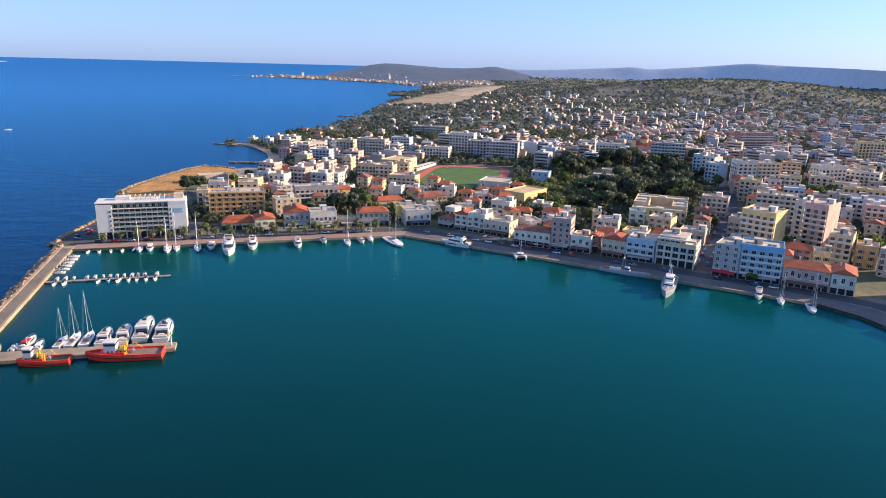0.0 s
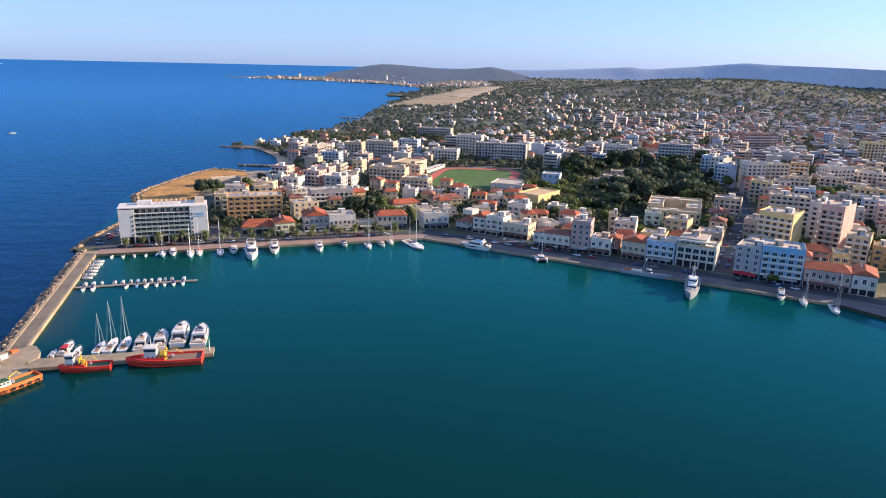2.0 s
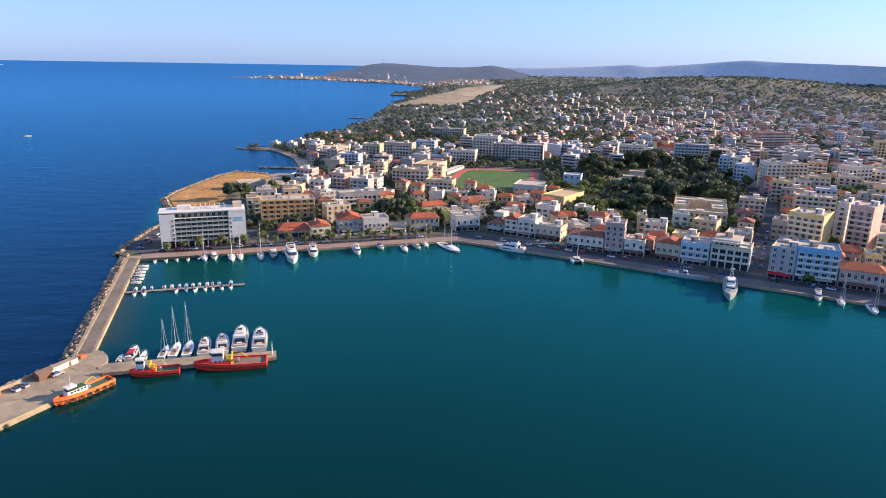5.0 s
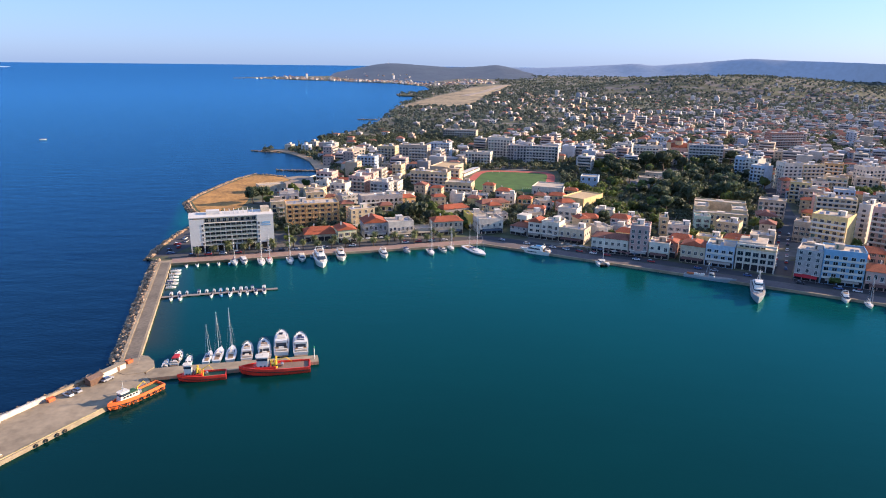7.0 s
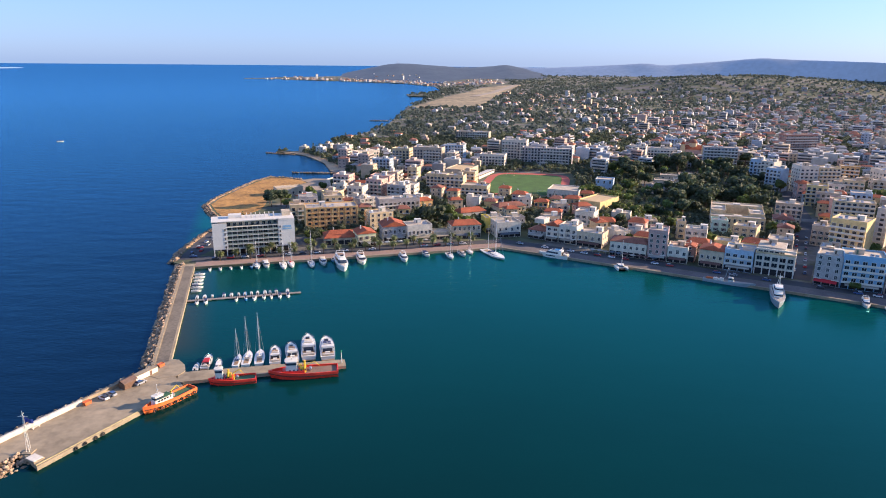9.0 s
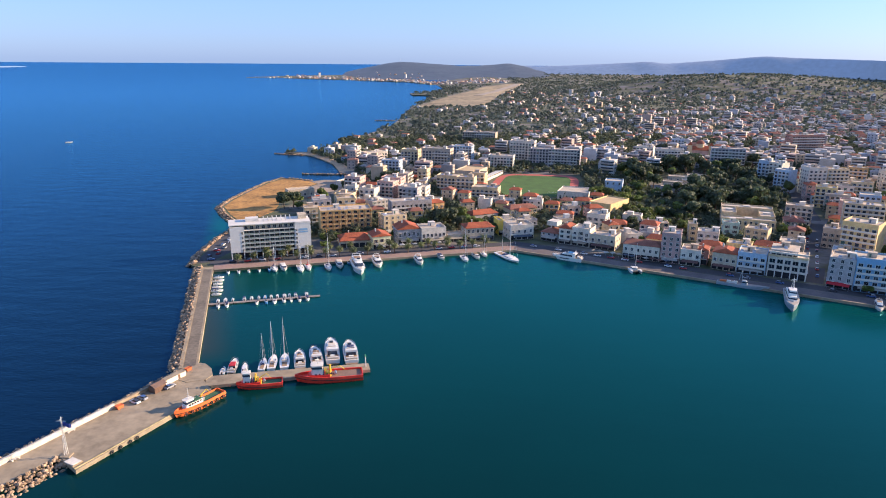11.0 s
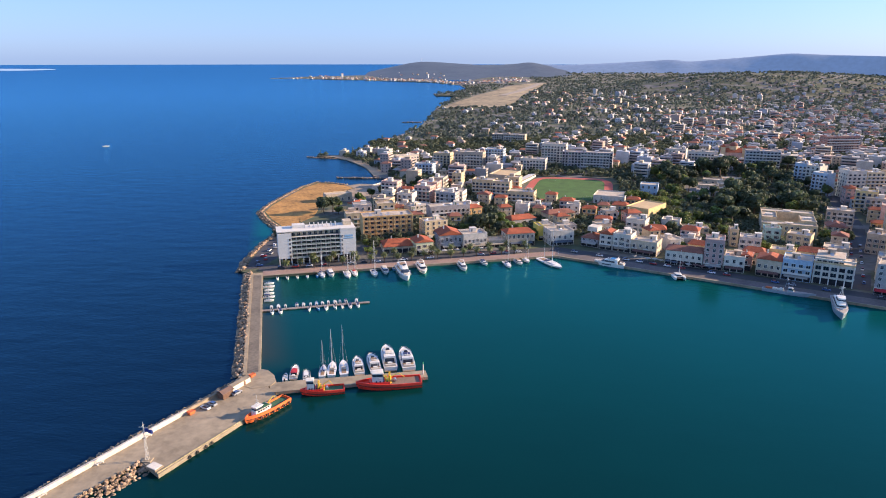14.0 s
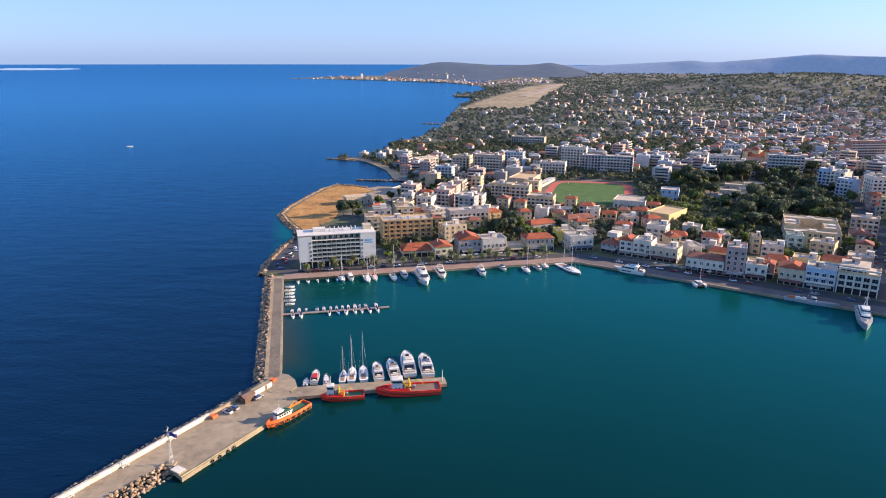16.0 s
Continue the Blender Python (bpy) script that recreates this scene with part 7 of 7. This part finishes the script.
def loose_house(x, y, deg, big, idx):
    """A repeat of one of the common house models."""
    key = (big, idx)
    m = pose(x, y, terrain(x, y), 0, 0, deg)
    if key in MODELS:
        L, D, first = MODELS[key]
        return copy_thing(first, m @ pose(-L / 2, -D / 2, 0))
    q = random.Random(idx * 7 + big)
    wall = WALLS[idx % len(WALLS)]
    if big:
        L, D, H = q.uniform(13, 18), q.uniform(11, 13), 3.15 * q.choice((4, 5, 5, 6)) + 0.8
        b = building("apartment_building", f"{COLOUR_WORDS[wall.name]} apartment block with balconies among houses", "apartment building", 0, 0, L, 0, D, H, wall, "flat",
                     q.choice(("band", "balcony")), q.choice(("windows", "windows", "blank")), rich=0.4, z=0, group="town houses", rows=True)
    else:
        L, D, H = q.uniform(9, 13), q.uniform(8, 11), 3.3 * q.choice((2, 2, 3)) + 0.6
        roof = ("tile", "flat", "old", "flat", "tile")[idx % 5]
        b = building("town_house", f"{COLOUR_WORDS[wall.name]} house with a {'tiled' if roof != 'flat' else 'flat'} roof in a dense row", "house", 0, 0, L, 0, D, H, wall, roof,
                     q.choice(("windows", "balcony")), "windows", rich=0.3, z=0, group="town houses", fh=3.3, rows=True)
    b.matrix_basis = m @ pose(-L / 2, -D / 2, 0)
    MODELS[key] = (L, D, b)
    return b


hrng = random.Random(77)
LOOSE, FAR_SPOTS = 0, []
turn_l, turn_r = radians(16), radians(-28)
for ring_y in np.arange(380, 2300, 13.0):
    row = int((ring_y - 380) / 13)
    for gx in np.arange(-700, 1700, 13.5):
        col = int((gx + 700) / 14.5)
        x, y = gx + hrng.uniform(-3, 3), ring_y + hrng.uniform(-3, 3)
        a = turn_r if x > 60 else turn_l if y < 490 else radians(-15)
        # streets: every fourth row and fifth column of the turned grid stays open
        u, v = x * math.cos(a) + y * math.sin(a), -x * math.sin(a) + y * math.cos(a)
        if (v % 46) < 8 or (u % 62) < 8 or not seen(x, y):
            continue
        far = y + 0.15 * abs(x - 150)
        dense = 0.82 if far < 700 else max(0.09, 0.72 - (far - 700) / 650)
        if x > 0.22 * y and y < 1750:
            dense = max(dense, 0.92 - max(0, y - 900) / 1000)
        if x < 30 and y > 850:
            dense *= 0.45
        if far > 1250 and x < 0.34 * y:
            dense *= 0.25 if noise.noise((x / 170, y / 110, 9.0)) < 0.02 else 1.25
        if hrng.random() > dense or not can_build(x, y, 6.6):
            continue
        deg = math.degrees(a) + hrng.choice((0, 0, 90, 180)) + hrng.uniform(-5, 5)
        big = hrng.random() < (0.0 if y < 560 and -90 < x < 110 else 0.40 if far < 800 else 0.07)
        PLACED.append((x, y, 5.8))
        if y < 700 and LOOSE < 185:
            loose_house(x, y, deg if hrng.random() < 0.3 else math.degrees(a), int(big), hrng.randrange(12))
            LOOSE += 1
        else:
            FAR_SPOTS.append((x, y, deg, big))

# far houses: one joined object
# wall and roof colours are muted, painting in the contrast that haze takes
FARWALL = palette("far_house_render", [(0.54, 0.51, 0.46), (0.45, 0.39, 0.30), (0.44, 0.40, 0.34), (0.55, 0.53, 0.50), (0.32, 0.29, 0.26), (0.42, 0.31, 0.25), (0.36, 0.38, 0.41), (0.46, 0.36, 0.24)])
FARROOF = palette("far_roof", [(0.27, 0.095, 0.05), (0.24, 0.11, 0.07), (0.40, 0.36, 0.32), (0.31, 0.12, 0.06), (0.34, 0.31, 0.28)])
s, rf, gl = Shape(), Shape(), Shape()
for x, y, deg, big in FAR_SPOTS:
    L, D = (hrng.uniform(12, 17), hrng.uniform(10, 13)) if big else (hrng.uniform(8, 12.5), hrng.uniform(7, 10.5))
    H = 3.1 * (hrng.choice((3, 4, 5, 5)) if big else (hrng.choice((1, 2, 2, 3)) if y < 850 else hrng.choice((1, 1, 2, 2)))) + 0.7
    m = pose(x, y, terrain(x, y), 0, 0, deg)
    s.box(-L / 2, L / 2, -D / 2, D / 2, -2, H, m)
    if not big and hrng.random() < 0.55:
        g = gable_roof(L, D, H, 0.22 * D, 0.4)
        n = len(rf.v)
        rf.v += [tuple(m @ Vector((p[0] - L / 2, p[1] - D / 2, p[2]))) for p in g.v]
        for f in g.f:
            rf.face(*[n + i for i in f])
    else:
        s.box(-L / 2 + L * 0.3, -L / 2 + L * 0.55, -D / 4, D / 4, H, H + 2.2, m)
    fl = int(H / 3.1)
    for side in (0, 1, 3):
        W = L if side in (0, 2) else D
        tm = m @ pose(0, 0, 0, 0, 0, (0, 90, 180, -90)[side])
        out_ = D / 2 if side in (0, 2) else L / 2
        if big and side == 0:
            for f in range(1, fl):
                gl.box(-W / 2 + 0.8, W / 2 - 0.8, -out_ - 0.05, -out_ + 0.1, 3.1 * f + 1.1, 3.1 * f + 2.4, tm)
                s.box(-W / 2 + 0.3, W / 2 - 0.3, -out_ - 1.2, -out_, 3.1 * f - 0.1, 3.1 * f + 0.95, tm)
            continue
        k = max(1, int(W / 3.5))
        if math.hypot(x, y) < 1500:
            for f in range(fl):
                for i in range(k):
                    cx = -W / 2 + W * (i + 0.5) / k
                    gl.box(cx - 0.6, cx + 0.6, -out_ - 0.05, -out_ + 0.1, 3.1 * f + 0.9, 3.1 * f + 2.3, tm)
town = thing("far_town", "crowded pale houses with red and flat roofs", "houses", Matrix.Identity(4))
town["kind"] = "stuff"
for nm, sh, mt in (("walls", s, FARWALL), ("roofs", rf, FARROOF), ("windows", gl, GLASS)):
    part(nm, sh.mesh(nm, mt), town)["kind"] = "stuff"

# far woods and gardens: one joined object of leafy clumps
def wood(name, spots, mat, label, blades, size):
    v, f = [], []
    r = np.random.RandomState(len(spots))
    for x, y, k, tall in spots:
        z = terrain(x, y)
        d = r.normal(size=(blades, 3))
        d /= np.linalg.norm(d, axis=1, keepdims=True)
        d[:, 2] = np.abs(d[:, 2]) * 1.2 - 0.2
        c = np.array([x, y, z + k * (0.75 if not tall else 1.4)]) + d * k * np.array([1, 1, 0.9] if not tall else [0.38, 0.38, 1.6]) * (0.7 + 0.4 * r.rand(blades, 1))
        e1 = r.normal(size=(blades, 3))
        e1 = np.cross(d, e1)
        e1 /= np.linalg.norm(e1, axis=1, keepdims=True)
        e2 = np.cross(d + 0.5 * r.normal(size=(blades, 3)), e1)
        e2 /= np.linalg.norm(e2, axis=1, keepdims=True)
        h = k * size * (0.7 + 0.6 * r.rand(blades, 1)) * (0.5 if tall else 1)
        for a in range(blades):
            n = len(v)
            v += [tuple(c[a] - e1[a] * h[a] - e2[a] * h[a] * 0.6), tuple(c[a] + e1[a] * h[a] - e2[a] * h[a] * 0.5), tuple(c[a] + e1[a] * h[a] * 0.6 + e2[a] * h[a] * 0.8), tuple(c[a] - e1[a] * h[a] * 0.7 + e2[a] * h[a] * 0.6)]
            f.append((n, n + 1, n + 2, n + 3))
    me = bpy.data.meshes.new(name)
    me.from_pydata(v, [], f)
    me.materials.append(mat)
    return tagged(new(name, me), label, "trees", kind="stuff")


near_spots, far_spots = [], []
wrng = random.Random(13)
HASH = {}
for a, b, c in PLACED:
    HASH.setdefault((int(a // 20), int(b // 20)), []).append((a, b, c))


def clear_of(x, y, r):
    for i in (-1, 0, 1):
        for j in (-1, 0, 1):
            for a, b, c in HASH.get((int(x // 20) + i, int(y // 20) + j), ()):
                if (x - a) ** 2 + (y - b) ** 2 < (r + c * 0.9) ** 2:
                    return False
    return True


for i in range(110000):
    y = 420 + 3750 * wrng.random() ** 1.1 if i % 4 else wrng.uniform(410, 1000)
    x = wrng.uniform(-0.5 * y, 0.78 * y + 80)
    if not inside(x, y, COAST) or inside(x, y, NO_BUILD[0]) or inside(x, y, NO_BUILD[1]) or inside(x, y, NO_BUILD[4]) or inside(x, y, NO_BUILD[7]) or inside(x, y, NO_BUILD[3]) or inside(x, y, SCHOOL) or (y > 3050 and x < 230):
        continue
    p = 0.85 if y < 800 else 0.95
    if noise.noise((x / 130, y / 130, 3.0)) < -0.12 and y > 900:
        p *= 0.3
    if wrng.random() > p or not clear_of(x, y, 0.9):
        continue
    k = wrng.uniform(1.7, 3.5) if y < 900 else wrng.uniform(2.0, 4.2) if y < 1800 else wrng.uniform(2.6, 5.0)
    (near_spots if y < 1000 else far_spots).append((x, y, k, wrng.random() < 0.10))
    HASH.setdefault((int(x // 20), int(y // 20)), []).append((x, y, k * 0.5))
    if len(near_spots) + len(far_spots) > 27000:
        break
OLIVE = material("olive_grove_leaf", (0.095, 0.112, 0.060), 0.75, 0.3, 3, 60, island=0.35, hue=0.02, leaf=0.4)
# far leaf colour is shifted towards blue-grey to paint in distance haze
HAZED_OLIVE = material("hazed_grove_leaf", (0.095, 0.120, 0.098), 0.8, 0.25, 6, 140, island=0.3, hue=0.015, leaf=0.45)
wood("garden_trees", near_spots, OLIVE, "garden trees crowded between the town houses", 46, 0.30)
wood("far_woods", far_spots, HAZED_OLIVE, "olive groves and dark trees on the plain", 10, 0.58)

# ---------------------------------------------------------------- hills
def hill(name, label, cx, cy, rx, ry, h, mat, turn=0.0, seed=0, n=56, power=1.3, rough=0.16):
    s, c, sn = Shape(), math.cos(turn), math.sin(turn)
    rows = []
    for j in range(n + 1):
        row = []
        for i in range(n + 1):
            u, v = 2 * i / n - 1, 2 * j / n - 1
            r = math.sqrt(u * u + v * v)
            x, y = cx + c * u * rx - sn * v * ry, cy + sn * u * rx + c * v * ry
            k = max(0.0, 1 - r * r) ** power
            k *= 1 + rough * 2 * noise.fractal((x / 260 + seed, y / 260, seed), 0.9, 2.1, 4)
            row.append((x, y, bend(x, y) - 3 + h * k))
        rows.append(row)
    s.loft(rows, caps=False, closed=False)
    me = s.mesh(name, mat)
    me.polygons.foreach_set("use_smooth", [True] * len(me.polygons))
    return tagged(new(name, me), label, "hill", kind="structure")


def ridge_line(line, x):
    """The crest's place and height over x, rounded off between its knees."""
    xs = [p[0] for p in line]
    w = [np.interp(x + d, xs, [p[2] for p in line]) for d in (-28, -12, 0, 12, 28)]
    return float(np.interp(x, xs, [p[1] for p in line])), float(sum(w) / 5)


def ridge(name, label, line, foot, mat, seed, cols=110, rows=18, rough=0.10):
    """A long hill: it rises from foot(x) to its crest line and falls away behind."""
    skin, x0, x1 = [], line[0][0], line[-1][0]
    for j in range(rows + 1):
        row, t = [], j / rows * 1.35
        for i in range(cols + 1):
            x = x0 + (x1 - x0) * i / cols
            yc, zc = ridge_line(line, x)
            yf = foot(x)
            y = yf + (yc - yf) * t
            low = bend(x, yf) - 4
            k = smooth(0, 1, t) ** 0.8 if t <= 1 else 1 - smooth(1, 1.7, t)
            bump_ = 1 - rough * (1 - abs(1 - t)) * (0.6 + noise.fractal((x / 210 + seed, y / 160, seed), 0.9, 2.1, 4)) * (1 - t) if t < 1 else 1
            row.append((x + 40 * noise.noise((x / 90, y / 90, seed)) * (1 - t if t < 1 else 0), y, low + (zc - low) * k * bump_ + 1.5 * noise.noise((x / 16, y / 30, seed))))
        skin.append(row)
    me = Shape().loft(skin, caps=False, closed=False).mesh(name, mat)
    me.polygons.foreach_set("use_smooth", [True] * len(me.polygons))
    return tagged(new(name, me), label, "hill", kind="structure")


# low blue emission on the hillside stands in for haze over the headland
SCRUB_HAZED = material("scrub_haze_glow", (0.011, 0.015, 0.013), 0.95, 0.62, 22, 90)
SCRUB_HAZED.node_tree.nodes["Principled BSDF"].inputs["Emission Color"].default_value = (0.20, 0.30, 0.46, 1)
SCRUB_HAZED.node_tree.nodes["Principled BSDF"].inputs["Emission Strength"].default_value = 0.105
# blue base colour and emission carry the ridge's haze; nothing here is a lamp
HAZE_RIDGE = material("ridge_haze_glow", (0.06, 0.08, 0.115), 1.0, 0.25, 30, 300)
HAZE_RIDGE.node_tree.nodes["Principled BSDF"].inputs["Emission Color"].default_value = (0.22, 0.31, 0.44, 1)
HAZE_RIDGE.node_tree.nodes["Principled BSDF"].inputs["Emission Strength"].default_value = 0.22
HEAD_LINE = ((-1330, 4450, 22), (-1042, 4450, 29), (-893, 4450, 33), (-744, 4450, 44), (-595, 4450, 76), (-447, 4450, 105), (-355, 4450, 109), (-190, 4450, 99), (29, 4450, 85), (212, 4450, 96), (302, 4450, 107), (431, 4450, 82), (522, 4450, 65), (614, 4450, 44), (844, 4450, 22))
FAR_LINE = ((180, 4720, 92), (360, 4560, 92), (498, 4430, 88), (619, 4380, 92), (788, 4340, 101), (988, 4300, 112), (1146, 4250, 123), (1235, 4200, 110), (1497, 4100, 133), (1720, 3950, 158), (1859, 3850, 148), (2071, 3600, 139), (2173, 3400, 130), (2400, 3000, 124), (2620, 2560, 118), (2750, 2200, 112))


def head_foot(x):
    return float(np.interp(x, (-1200, -943, -699, -454, -278, -100, 300, 900), (3590, 3600, 3570, 3480, 3420, 3420, 3480, 3600)))


ridge("headland_hill", "scrubby brown hill behind the far village, haze painted as glow", HEAD_LINE, head_foot, SCRUB_HAZED, 2.0, rough=0.22)
ridge("far_ridge", "wooded ridge on the skyline, blue haze painted on as glow", FAR_LINE, lambda x: 3900 - 0.38 * max(0, x - 1000) - 0.5 * max(0, x - 2100), HAZE_RIDGE, 6.0, rough=0.12)
# the islands emit faintly, a painted haze that pales them
ISLE = material("isle_haze_glow", (0.14, 0.19, 0.26), 1.0, 0.1, 60, 300)
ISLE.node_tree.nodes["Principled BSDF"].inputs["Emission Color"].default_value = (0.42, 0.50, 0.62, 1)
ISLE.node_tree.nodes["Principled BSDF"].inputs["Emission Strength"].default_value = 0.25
hill("far_island", "flat island on the horizon, haze painted on as glow", -2700, 3740, 260, 60, 15, ISLE, 0.6, 4)
hill("far_island", "flat island on the horizon, haze painted on as glow", -2560, 3860, 120, 50, 9, ISLE, 0.6, 6)
mast = thing("radio_mast", "thin radio mast on the headland hill", "mast", pose(-398, 4440, ridge_line(HEAD_LINE, -398)[1] - 3))
part("mast", Shape().tube((0, 0, 0), (0, 0, 26), 1.4, 0.6, 6).mesh("mast", GREYWALL), mast)
# village under the far hill
s, rf = Shape(), Shape()
vr = random.Random(3)
for i in range(470):
    t = vr.random() ** 0.55
    x = -1120 + 1310 * t
    y = np.interp(x, (-1146, -943, -699, -454, -278, -132, 60, 220), (3571, 3586, 3546, 3451, 3382, 3170, 3230, 3270)) + 24 + vr.uniform(0, 1) ** 1.6 * (420 if i % 5 == 0 else 150)
    x += vr.uniform(-30, 30)
    if not inside(x, y, COAST) or inside(x, y, NO_BUILD[4]):
        continue
    k = vr.uniform(6, 13)
    h = vr.uniform(3, 7) if i not in (40, 90) else 20
    t = (y - head_foot(x)) / (ridge_line(HEAD_LINE, x)[0] - head_foot(x))
    z0 = max(terrain(x, y), bend(x, head_foot(x)) - 4 + (ridge_line(HEAD_LINE, x)[1] - bend(x, head_foot(x))) * smooth(0, 1, t) ** 0.8 if t > 0 else 0)
    m = pose(x, y, z0, 0, 0, vr.uniform(0, 90))
    s.box(-k / 2, k / 2, -k / 2, k / 2, -6, h, m)
    if vr.random() < 0.5:
        rf.loft([[tuple(m @ Vector(p)) for p in ((-k * .55, -k * .55, h), (k * .55, -k * .55, h), (k * .55, k * .55, h), (-k * .55, k * .55, h))], [tuple(m @ Vector(p)) for p in ((-k * .3, -.2, h + 2), (k * .3, -.2, h + 2), (k * .3, .2, h + 2), (-k * .3, .2, h + 2))]])
vil = thing("far_village", "small pale houses under the far hill", "houses", Matrix.Identity(4))
vil["kind"] = "stuff"
part("walls", s.mesh("walls", FARWALL), vil)["kind"] = "stuff"
part("roofs", rf.mesh("roofs", FARROOF), vil)["kind"] = "stuff"

# ---------------------------------------------------------------- cars
CARPAINT = palette("car_paint", [(0.60, 0.60, 0.60), (0.30, 0.31, 0.33), (0.70, 0.70, 0.70), (0.04, 0.04, 0.05), (0.35, 0.03, 0.03), (0.05, 0.10, 0.25)], 0.3, False, 0.03)
WHEEL = Shape().tube((0, -0.1, 0), (0, 0.1, 0), 0.32, 0.32, 10).mesh("wheel", RUBBER)
CARBODY = Shape().loft([[(x, -w, 0.3), (x, w, 0.3), (x, w * 0.96, h), (x, -w * 0.96, h)] for x, w, h in ((-2.1, 0.75, 0.75), (-1.9, 0.85, 0.95), (0.8, 0.86, 0.92), (1.9, 0.80, 0.78), (2.1, 0.68, 0.62))]).mesh("body", CARPAINT)
CABIN = Shape().loft([[(-1.8, -0.78, 0.93), (1.0, -0.78, 0.9), (1.0, 0.78, 0.9), (-1.8, 0.78, 0.93)], [(-1.4, -0.62, 1.4), (0.2, -0.62, 1.42), (0.2, 0.62, 1.42), (-1.4, 0.62, 1.4)]]).mesh("cabin", GLASS)
CARROOF = Shape().box(-1.4, 0.22, -0.64, 0.64, 1.40, 1.46).mesh("roof", CARPAINT)


def car(x, y, deg, z=1.22, label="parked car with pale paint beside the quay"):
    c = thing("car", label, "car", pose(x, y, z, 0, 0, deg), "parked cars")
    for nm, me in (("body", CARBODY), ("cabin", CABIN), ("roof", CARROOF)):
        part(nm, me, c)
    for sx in (-1.3, 1.3):
        for sy in (-0.76, 0.76):
            part("wheel", WHEEL, c, pose(sx, sy, 0.32))


crng = random.Random(9)
for i in range(20):
    if crng.random() < 0.62:
        car(*along(*QL, *QM, 10 + 8.3 * i, 12.2 + crng.uniform(0, 0.5)), 15.5 + crng.choice((0, 180)), label="car parked beside the promenade kerb")
for i in range(24):
    if crng.random() < 0.65:
        car(*along(*QM, *QR, 8 + 8.4 * i, 13.6), -29 + crng.choice((0, 180)), label="car parked along the shaded quay road")
for i in range(9):
    car(-208 - 0.12 * i + (0 if i % 2 else 3.2), 358 + 6.6 * i, 5 * math.sin(i) + (90 if i % 3 else 20), 1.24, "car standing in the car park")
for i in range(14):
    t = i / 13
    car(138 + 44 * t + (-2.6 if i % 2 else 3.4), 340 + 84 * t, 62, 1.24, "car parked in the shaded side street")
for s_ in (19.5, 22.5):
    car(*outer(s_, 3.4), DEG + 90, 1.36, "pale car parked against the parapet")
car(*outer(9, 5.2), DEG, 1.36, "dark car parked beside the shelter")

# café parasols behind the promenade
def parasol(x, y, colour):
    p_ = thing("parasol", "square cream café parasol on a thin pole", "parasol", pose(x, y, 1.25, 0, 0, 15), "café parasols")
    part("pole", Shape().tube((0, 0, 0), (0, 0, 2.5), 0.04, 0.04, 6).mesh("pole", STEEL), p_)
    part("canopy", Shape().loft([[(-1.5, -1.5, 2.2), (1.5, -1.5, 2.2), (1.5, 1.5, 2.2), (-1.5, 1.5, 2.2)], [(-1.5, -1.5, 2.35), (1.5, -1.5, 2.35), (1.5, 1.5, 2.35), (-1.5, 1.5, 2.35)], [(-0.05, -0.05, 2.95), (0.05, -0.05, 2.95), (0.05, 0.05, 2.95), (-0.05, 0.05, 2.95)]]).mesh("canopy", colour), p_)


for i in range(9):
    parasol(*along(*QL, *QM, 100 + 4.1 * i + (8 if i > 5 else 0), 19.6 + (i % 2) * 0.6), SEAT if i % 3 else WHITE)
for i in range(12):
    parasol(*along(*QM, *QR, 46 + 4.0 * i, 17.5 + (i % 2) * 0.8), AWNING)
for x, y, k, n in ((151, 310, 0.8, 0), (172, 418, 1.1, 4), (177, 424, 1.0, 0), (163, 425, 1.0, 2), (131, 398, 0.8, 0), (112, 400, 0.9, 3), (60, 402, 0.8, 0), (82, 398, 0.9, 4)):
    plant(n, x, y, k)
